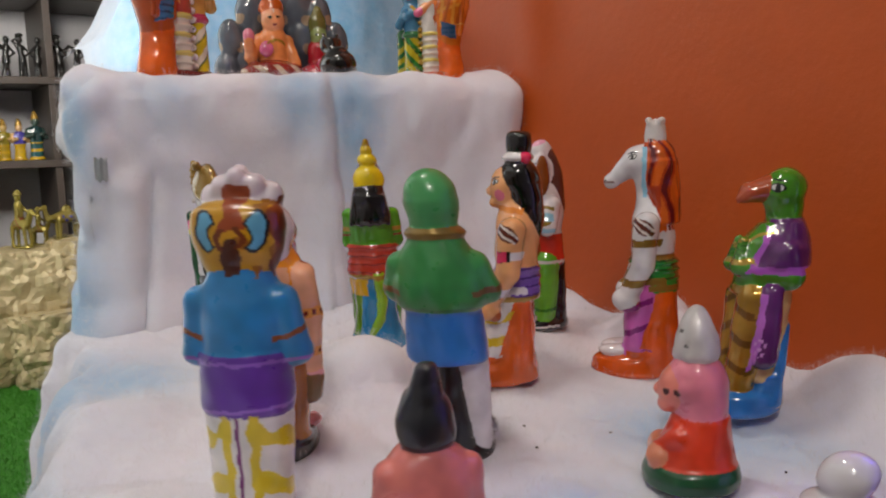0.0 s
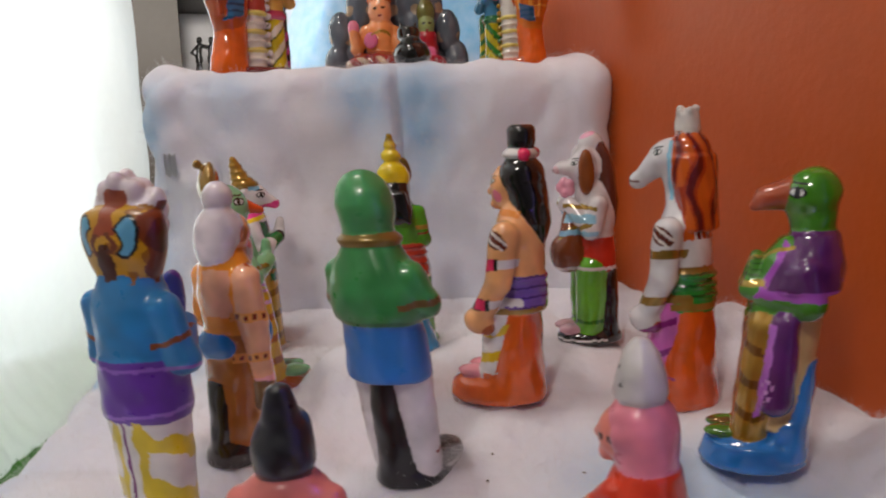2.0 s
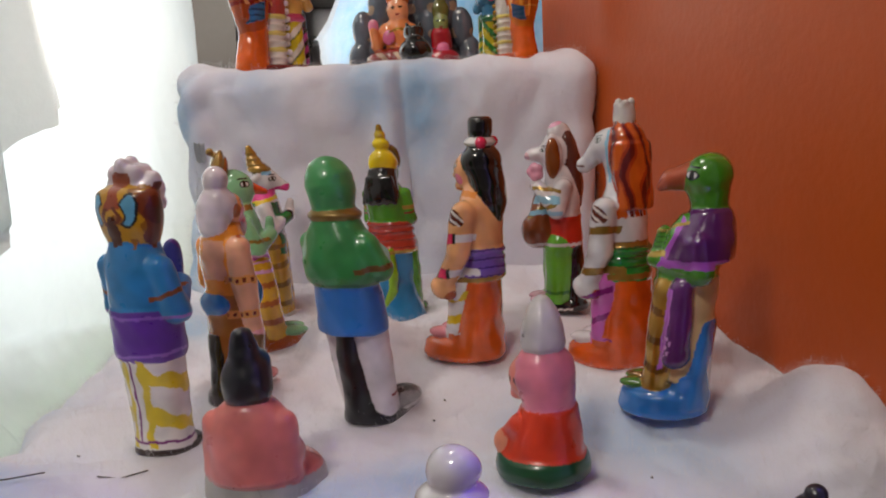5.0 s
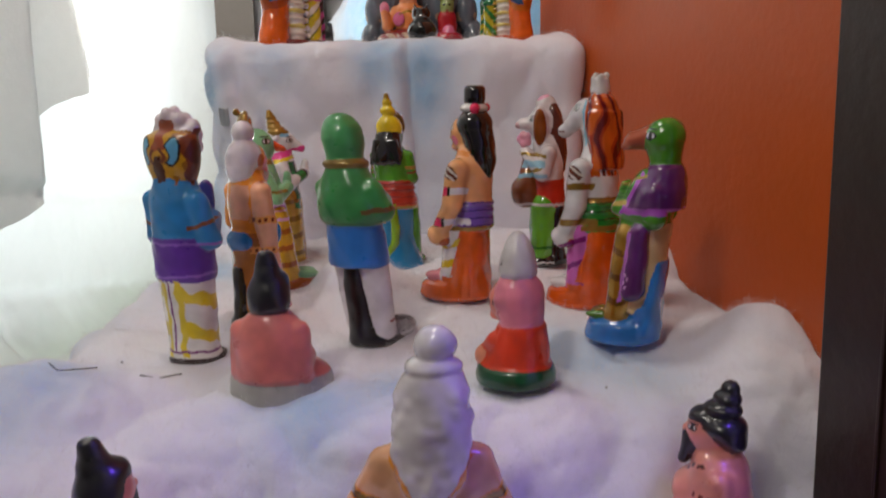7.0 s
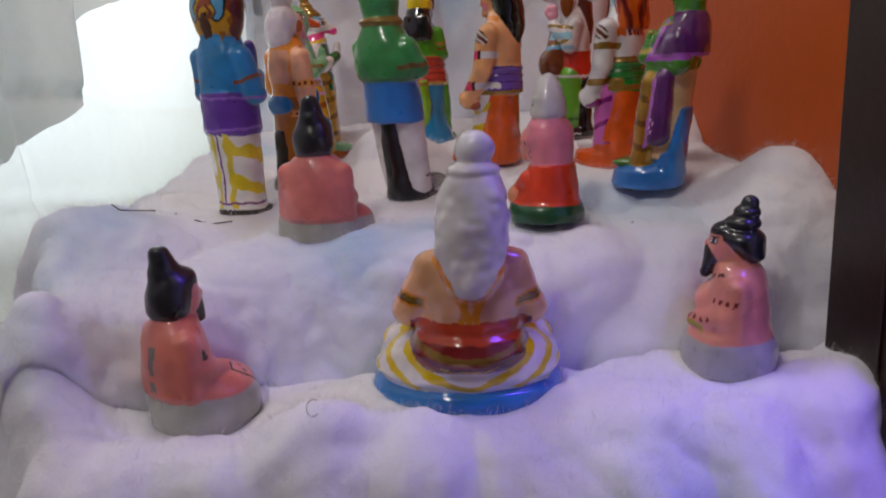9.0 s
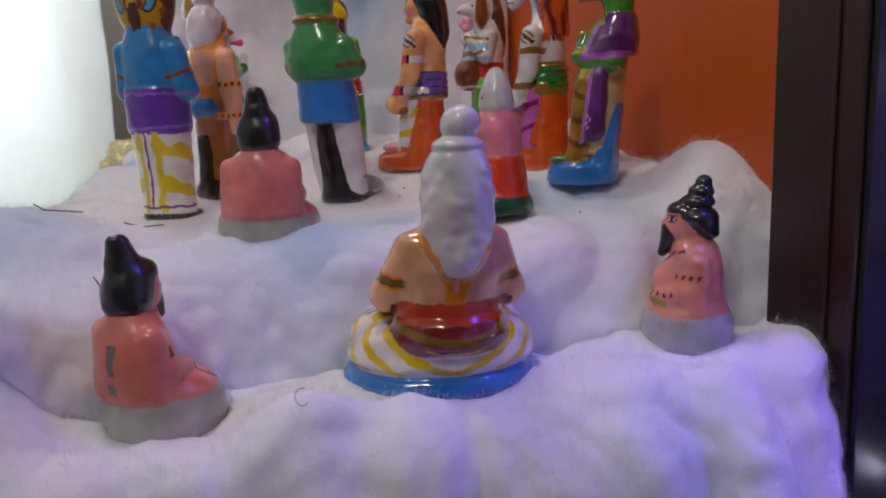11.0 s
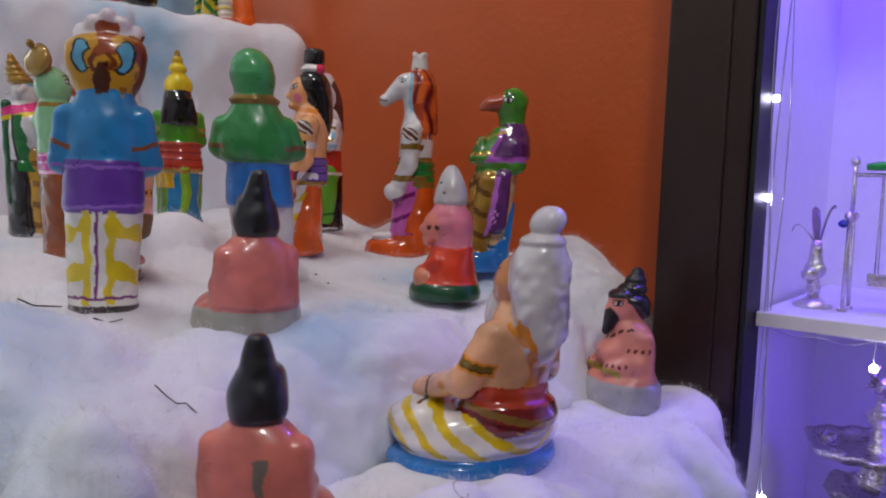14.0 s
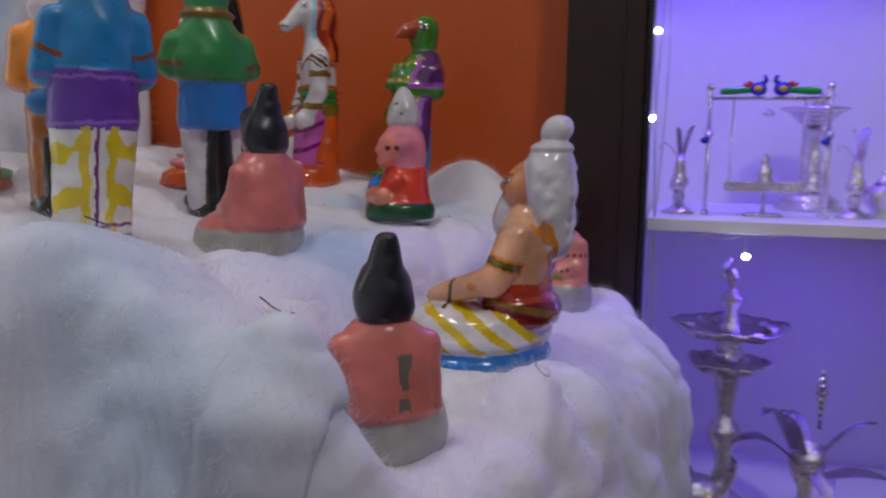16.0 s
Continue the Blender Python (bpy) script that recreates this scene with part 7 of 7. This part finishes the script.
piece("lid", lambda bm: lathe(bm, ((0.016, 0.050), (0.010, 0.058), (0.003, 0.062), (0.006, 0.068), (0.001, 0.074))), M_SILVER, pot)
piece("spout", lambda bm: tube(bm, ((0, 0.022, 0.030), (0, 0.036, 0.044), (0, 0.040, 0.056)), (0.007, 0.005, 0.004)), M_SILVER, pot)

# standing oil lamp under the shelf
lamp = empty("oil_lamp", 0.965, 0.030, NB, "tall tiered silver oil lamp standing in the niche", "oil lamp")
piece("base", lambda bm: lathe(bm, ((0.060, 0), (0.062, 0.006), (0.045, 0.014), (0.030, 0.03), (0.014, 0.044))), M_SILVER, lamp)
piece("stem", lambda bm: lathe(bm, ((0.013, 0.043), (0.017, 0.060), (0.011, 0.075), (0.013, 0.100), (0.022, 0.118), (0.026, 0.132), (0.022, 0.146), (0.012, 0.156), (0.012, 0.175), (0.018, 0.215), (0.020, 0.228), (0.014, 0.234))), M_SILVER, lamp)
piece("collar", lambda bm: lathe(bm, ((0.016, 0.247), (0.024, 0.262), (0.017, 0.276), (0.028, 0.290))), M_SILVER, lamp)


def scalloped(bm, wide=1.0, z0=0.289, deep=0.10, turn=0.0):
    """A lobed tray with a hollow in each lobe."""
    lobe = lambda r, a: r * (1 + (deep * (0.6 * max(0, math.cos(5 * a + turn)) + 0.4 * math.cos(5 * a + turn)) if r > 0.05 * wide else 0))
    rows = []
    for r, z in ((0.012, 0.0), (0.040, 0.001), (0.055, 0.003), (0.070, 0.006), (0.080, 0.011), (0.087, 0.018), (0.085, 0.020), (0.078, 0.014), (0.066, 0.0095), (0.05, 0.0075), (0.012, 0.007)):
        r *= wide
        rows.append([bm.verts.new((lobe(r, a) * math.cos(a), lobe(r, a) * math.sin(a), z0 + z + 0.0015 * math.sin(15 * a) * (r > 0.05 * wide))) for a in (2 * math.pi * k / 80 for k in range(80))])
    for a, b in zip(rows, rows[1:]):
        for k in range(80):
            bm.faces.new((a[k], a[(k + 1) % 80], b[(k + 1) % 80], b[k]))
    bm.faces.new(rows[0][::-1])
    bm.faces.new(rows[-1])


tray = piece("oil_tray", scalloped, M_SILVER, lamp, "lobed silver oil tray")
for k in range(5):
    piece("wick_cup", lambda bm: lathe(bm, ((0.006, 0.296), (0.011, 0.298), (0.013, 0.304), (0.011, 0.305), (0.008, 0.300)), 0.066 * math.cos(1.2566 * k), 0.066 * math.sin(1.2566 * k), 14), M_SILVER, tray)
piece("lower_tray", lambda bm: scalloped(bm, 0.70, 0.232, 0.12, 1.2), M_SILVER, lamp, "lobed silver tray")
piece("finial", lambda bm: lathe(bm, ((0.015, 0.295), (0.017, 0.306), (0.010, 0.314), (0.014, 0.322), (0.008, 0.330), (0.016, 0.342), (0.017, 0.350), (0.008, 0.360), (0.005, 0.368), (0.010, 0.376), (0.008, 0.388), (0.003, 0.396))), M_SILVER, lamp)
piece("bird", lambda bm: (tube(bm, ((0, 0.006, 0.385), (0, 0.012, 0.398), (0, 0.004, 0.412)), (0.006, 0.006, 0.003)), tube(bm, ((0, 0.01, 0.386), (0, 0.02, 0.380)), (0.005, 0.001))), M_SILVER, lamp)

# metal plant, front left of the lamp
plant = empty("metal_plant", 0.93, -0.088, NB, "silver metal plant with broad curving leaves in a cup", "ornament")
piece("cup", lambda bm: lathe(bm, ((0.030, 0), (0.032, 0.004), (0.012, 0.014), (0.010, 0.07), (0.020, 0.088), (0.026, 0.112), (0.024, 0.138), (0.022, 0.137), (0.012, 0.10))), M_SILVER, plant)
for yaw, L, w, lift, droop, z0 in ((1.75, 0.115, 0.020, 0.085, 0.04, 0.09), (2.3, 0.10, 0.022, 0.130, 0.02, 0.09), (-1.65, 0.12, 0.020, 0.040, 0.02, 0.08), (-1.3, 0.10, 0.006, 0.075, 0.0, 0.10), (0.4, 0.09, 0.022, 0.10, 0.03, 0.09), (3.4, 0.085, 0.020, 0.06, 0.06, 0.08)):
    piece("leaf", lambda bm: leaf(bm, L, w, lift, droop, yaw, z0), M_SILVER, plant)
piece("bud", lambda bm: [lathe(bm, ((0.004, z), (0.0115 - 0.3 * abs(z - 0.222), z + 0.004), (0.004, z + 0.009)), -0.012, -0.012, 12) for z in (0.17, 0.18, 0.19, 0.20, 0.21, 0.22, 0.23, 0.24, 0.25)], M_SILVER, plant)

# bird-shaped cup low in the niche
swan = empty("silver_swan", 0.90, 0.066, NB, "silver swan-shaped bowl on the niche floor", "ornament")
piece("body", lambda bm: lathe(bm, ((0.022, 0), (0.024, 0.004), (0.012, 0.012), (0.030, 0.030), (0.038, 0.052), (0.033, 0.070), (0.020, 0.080))), M_SILVER, swan)
piece("neck", lambda bm: tube(bm, [(0, -0.030 - 0.018 * math.sin(a), 0.060 + 0.030 * a) for a in (0, 0.5, 1.0, 1.5, 1.9)] + [(0, -0.052, 0.110)], (0.010, 0.008, 0.007, 0.006, 0.006, 0.003)), M_SILVER, swan)
for s in (1, -1):
    piece("wing", lambda bm: leaf(bm, 0.06, 0.018, 0.05, 0.0, math.pi / 2 + 0.5 * s, 0.055), M_SILVER, swan)

# string of small lights
string = empty("light_string", 0.855, 0.152, SH, "string of tiny white LED lights on thin clear wire", "string lights")


def local(pts):
    return [(x - 0.855, y - 0.152, z - SH) for x, y, z in pts]


def hang(bm, pts, r):
    tube(bm, local(pts), r, 5)


for dx, dy, ph in ((0.0, 0.0, 0.3), (0.006, -0.006, 1.1), (0.012, -0.011, 2.2)):
    piece("wire", lambda bm: hang(bm, [(0.853 + dx + 0.004 * math.sin(z * 14 + ph), 0.155 + dy + 0.005 * math.sin(z * 11 + ph * 2), z) for z in np.arange(0.0, 1.19, 0.04)], 0.0009), M_WIRE, string)
piece("wire", lambda bm: hang(bm, [(0.845 - 0.003, 0.14 - 0.16 * f, 0.352 - 0.007 * abs(math.sin(f * 9.0)) - 0.003 * math.sin(f * math.pi)) for f in np.arange(0, 1.01, 0.1)], 0.0008), M_WIRE, string)
piece("wire", lambda bm: hang(bm, [(0.843, 0.023, 0.350), (0.841, 0.024, 0.335), (0.84, 0.023, 0.325)], 0.0008), M_WIRE, string)
for x, y, z in ((0.86, 0.156, 0.632), (0.862, 0.159, 0.510), (0.86, 0.140, 0.130), (0.84, 0.023, 0.320), (0.862, 0.156, 0.80)):
    piece("bulb", lambda bm: lathe(bm, [(0.0045 * math.sin(a) + 0.0002, 0.0045 * -math.cos(a) + z - SH) for a in np.arange(0, 3.2, 0.392)], x - 0.855, y - 0.152, 12), M_LED, string, "glowing white LED bulb")

# dark rounded shape low at the platform's end
peep = Clay()
peep.ball((0, 0, 3.4), (2.6, 2.6, 3.4), "0c0c12", 0.4)
peep.body(((0, 2.2, 2.2, 0), (2, 1.6, 1.6, 0)), "0c0c12")
peep.make("dark_shape", "dark glossy rounded shape beside the platform's foot", 0.828, 0.110, FLOOR, (0, 1), 1.0, M_GLOSS, 0.3, category="ornament").scale = (1, 1, 4.2)


# ---- shelf figurines ----
def dancer(kind):
    d = Clay()
    c = "15120f"
    s = 1 if kind % 2 else -1
    d.limb((0.5 * s, 0, 0.3), (0.2, 0, 5.2), 0.55, 0.75, c)
    d.limb((-0.8 * s, 0, 0.3), (-0.2, 0, 5.2), 0.5, 0.75, c)
    d.body(((0, 1.3, 0.9, 0), (0.4, 1.3, 0.9, 0)), c)
    d.body(((3.8, 1.2, 0.9, 0), (5.8, 0.8, 0.7, 0)), c)
    d.limb((0, 0, 5.2), (0.3 * s, 0, 8.2), 0.75, 0.85, c)
    d.ball((0.4 * s, 0, 10.2), (0.8, 0.8, 1.0), c)
    d.limb((0.3 * s, 0, 8.4), (0.4 * s, 0, 9.8), 0.4, 0.4, c)
    if kind == 0:
        d.limb((0.9 * s, 0, 8.4), (2.6 * s, 0, 7.8), 0.35, 0.3, c), d.limb((2.6 * s, 0, 7.8), (4.0 * s, 0, 8.9), 0.3, 0.25, c)
        d.limb((-0.5 * s, 0, 8.4), (-2.0 * s, 0, 6.6), 0.35, 0.3, c), d.limb((-2.0 * s, 0, 6.6), (-0.7 * s, 0, 5.6), 0.3, 0.25, c)
    elif kind == 1:
        d.limb((0.9 * s, 0, 8.4), (2.0 * s, 0, 9.9), 0.35, 0.3, c), d.limb((2.0 * s, 0, 9.9), (0.9 * s, 0, 11.2), 0.3, 0.25, c)
        d.limb((-0.5 * s, 0, 8.4), (-1.9 * s, 0, 6.8), 0.35, 0.3, c), d.limb((-1.9 * s, 0, 6.8), (-0.6 * s, 0, 5.8), 0.3, 0.25, c)
        d.ball((0.4 * s, 0, 11.5), (1.0, 1.0, 0.6), c)
    else:
        d.limb((0.9 * s, 0, 8.4), (2.2 * s, 0, 6.8), 0.35, 0.3, c), d.limb((2.2 * s, 0, 6.8), (1.0 * s, 0, 5.6), 0.3, 0.25, c)
        d.limb((-0.5 * s, 0, 8.4), (-2.4 * s, 0, 9.0), 0.35, 0.3, c), d.limb((-2.4 * s, 0, 9.0), (-3.6 * s, 0, 7.6), 0.3, 0.6, c)
    return d.make("dancer_figurine", "small dark metal dancing figure on the shelf board", 0.3, 2.82, 0.905, (0, -1), 1.12, M_SATIN, 0.17, "figurine", "dark dancers")


made = [dancer(k) for k in range(3)]
for i, (x, k) in enumerate(((0.372, 0), (0.410, 2), (0.455, 1), (0.497, 0), (0.560, 1), (0.612, 2), (0.655, 0))):
    if i < 3:
        made[(0, 2, 1)[i]].location = (x, 2.83, 0.905)
    else:
        copy_thing(made[k], pose(x, 2.83, 0.905, 0, 0, 180 + 25 * (i % 3 - 1)))


def painted_idol(x, z, robe, cloth_c, skin, size, y=2.84):
    d = Clay()
    d.body(((0, 2.2, 1.8, 0), (0.8, 2.1, 1.7, 0)), "6a5a20")
    d.body(((0.6, 1.8, 1.4, 0), (4, 1.6, 1.3, 0), (5.5, 1.9, 1.5, 0)), robe)
    d.body(((5.2, 1.8, 1.4, 0), (8.0, 2.1, 1.4, 0), (9.4, 1.1, 0.9, 0)), cloth_c)
    arms(d, (1.9, 0, 8.4), (2.6, 0.6, 6.4), (1.2, 1.8, 7.0), 0.6, skin, None, 0.5)
    d.ball((0, 0.2, 10.6), (1.1, 1.1, 1.3), skin)
    d.body(((11.2, 1.2, 1.2, 0), (12.2, 0.9, 0.9, 0), (13.6, 0.4, 0.4, 0)), GOLD)
    d.coat(lambda x, y, z: (z < 5) & (np.sin(z * 2.8) > 0.4), "c8a020")
    return d.make("painted_idol", "small brightly painted idol on the dark shelf board", x, y, z, (0.1, -1), size, M_GLOSS, 0.2, "figurine", "painted idols")


for x, r, c, k, s in ((0.345, "1f6a8a", "2a6a4a", "3a6a7a", 1.0), (0.385, "b09020", "8a7a20", "c0a060", 0.95), (0.428, "d0a818", "4a40a0", "c8a070", 0.95), (0.475, "2a5a5a", "1a3a3a", "3a4a44", 1.12), (0.575, "7a6a50", "5a4a38", "8a7a58", 0.7), (0.625, "1f5a2a", "8a2018", "c09060", 1.0)):
    painted_idol(x, 0.655, r, c, k, s)


def brass_camel(x, y, z):
    d = Clay()
    c = "8c7c3c*"
    d.ball((0, 0, 5.6), (1.5, 3.4, 1.7), c)
    d.ball((0, -0.2, 7.4), (0.9, 1.4, 1.2), c)
    d.limb((0, 3.0, 5.8), (0, 4.8, 5.4), 0.8, 0.7, c), d.limb((0, 4.8, 5.4), (0, 5.6, 8.2), 0.7, 0.55, c)
    d.limb((0, 5.5, 8.3), (0, 7.0, 8.0), 0.65, 0.4, c)
    for sx in (0.8, -0.8):
        d.limb((sx, 2.2, 5), (sx, 2.3, 0.3), 0.6, 0.35, c), d.limb((sx, -2.4, 5), (sx, -2.5, 0.3), 0.6, 0.35, c)
    d.body(((0, 1.6, 3.8, 0), (0.4, 1.6, 3.8, 0)), c)
    d.coat(lambda x, y, z: (z > 4) & (z < 6) & (abs(y) < 1.5) & (np.sin(3 * y) * np.sin(3 * z) > 0.2), "3a3a8a")
    return d.make("brass_camel", "small brass camel figure standing on the paper rock", x, y, z, (-0.95, -0.3), 1.15, M_BRASSPAINT, 0.2, "figurine")


def brass_rider(x, y, z, face, size=1.0):
    d = Clay()
    c = "8c7c34*"
    d.body(((0, 2.0, 3.6, 0), (0.5, 2.0, 3.6, 0)), c)
    for sx in (0.8, -0.8):
        d.limb((sx, 2.0, 5.5), (sx, 2.4, 0.4), 0.6, 0.4, c), d.limb((sx, -2.2, 5.5), (sx, -2.4, 0.4), 0.6, 0.4, c)
    d.ball((0, 0, 6.2), (1.5, 3.2, 1.5), c)
    d.limb((0, 2.6, 6.6), (0, 4.0, 9.4), 1.0, 0.7, c), d.limb((0, 4.0, 9.5), (0, 5.4, 8.6), 0.7, 0.45, c)
    d.limb((0, -0.3, 7.2), (0, -0.4, 11.2), 1.1, 1.0, c)
    d.ball((0, -0.3, 13.0), (0.9, 0.9, 1.1), c)
    d.body(((13.6, 1.4, 1.4, -0.3), (14.2, 0.9, 0.9, -0.3), (15.2, 0.3, 0.3, -0.3)), c)
    d.pair("limb", (1.0, -0.2, 10.8), (1.6, 1.2, 8.8), 0.4, 0.35, c)
    d.coat(lambda x, y, z: (z > 5) & (z < 8) & (abs(y) < 1.2) & (np.sin(4 * y + 3 * z) > 0.5), "6a2018")
    return d.make("brass_rider", "brass mounted rider figure standing on the paper rock", x, y, z, face, size, M_BRASSPAINT, 0.22, "figurine", "brass riders")


brass_camel(0.50, 2.62, 0.425)
brass_rider(0.375, 2.60, 0.41, (0.5, -0.85), 1.1)
brass_rider(0.43, 2.64, 0.41, (0.8, -0.5), 0.75)


# ---- small litter on the cotton ----
def twig(pts, r, label):
    bm = bmesh.new()
    tube(bm, [(x, y, cotton_height(x, y) + dz) for x, y, dz in pts], r, 5)
    mesh_object("twig", bm, M_TWIG, None, True, label, "twig", "loose twigs")


twig(((0.108, 0.508, 0.007), (0.117, 0.500, 0.005), (0.125, 0.502, 0.006), (0.150, 0.521, 0.009)), 0.0007, "thin dark bent twig lying on the cotton")
twig(((0.188, 0.537, 0.008), (0.205, 0.543, 0.006), (0.228, 0.556, 0.008)), 0.0007, "thin dark straight twig lying on the cotton")
twig(((0.158, 0.402, 0.012), (0.163, 0.394, 0.010), (0.166, 0.386, 0.011), (0.172, 0.383, 0.012), (0.183, 0.370, 0.012)), 0.0006, "thin brown twig on the cotton step")
twig([(0.302 + 0.0055 * math.cos(0.9 + 0.34 * k), 0.2185 + 0.006 * math.sin(0.9 + 0.34 * k), 0.012) for k in range(14)], 0.00028, "tiny curled stem on the cotton front")
for x, y in ((0.521, 0.602), (0.582, 0.543), (0.655, 0.40), (0.50, 0.56), (0.62, 0.60), (0.16, 0.60), (0.53, 0.70)):
    bm = bmesh.new()
    lathe(bm, ((0.0003, 0), (0.0013, 0.0005), (0.0011, 0.0014), (0.0003, 0.0018)), 0, 0, 7)
    o = mesh_object("crumb", bm, M_TWIG, None, True, "tiny dark crumb lying on the cotton wool", "crumb", "dark crumbs")
    o.matrix_world = pose(x, y, cotton_height(x, y) + 0.003, 0, 0, x * 900) @ Matrix.Diagonal((1.5, 0.9, 1, 1))
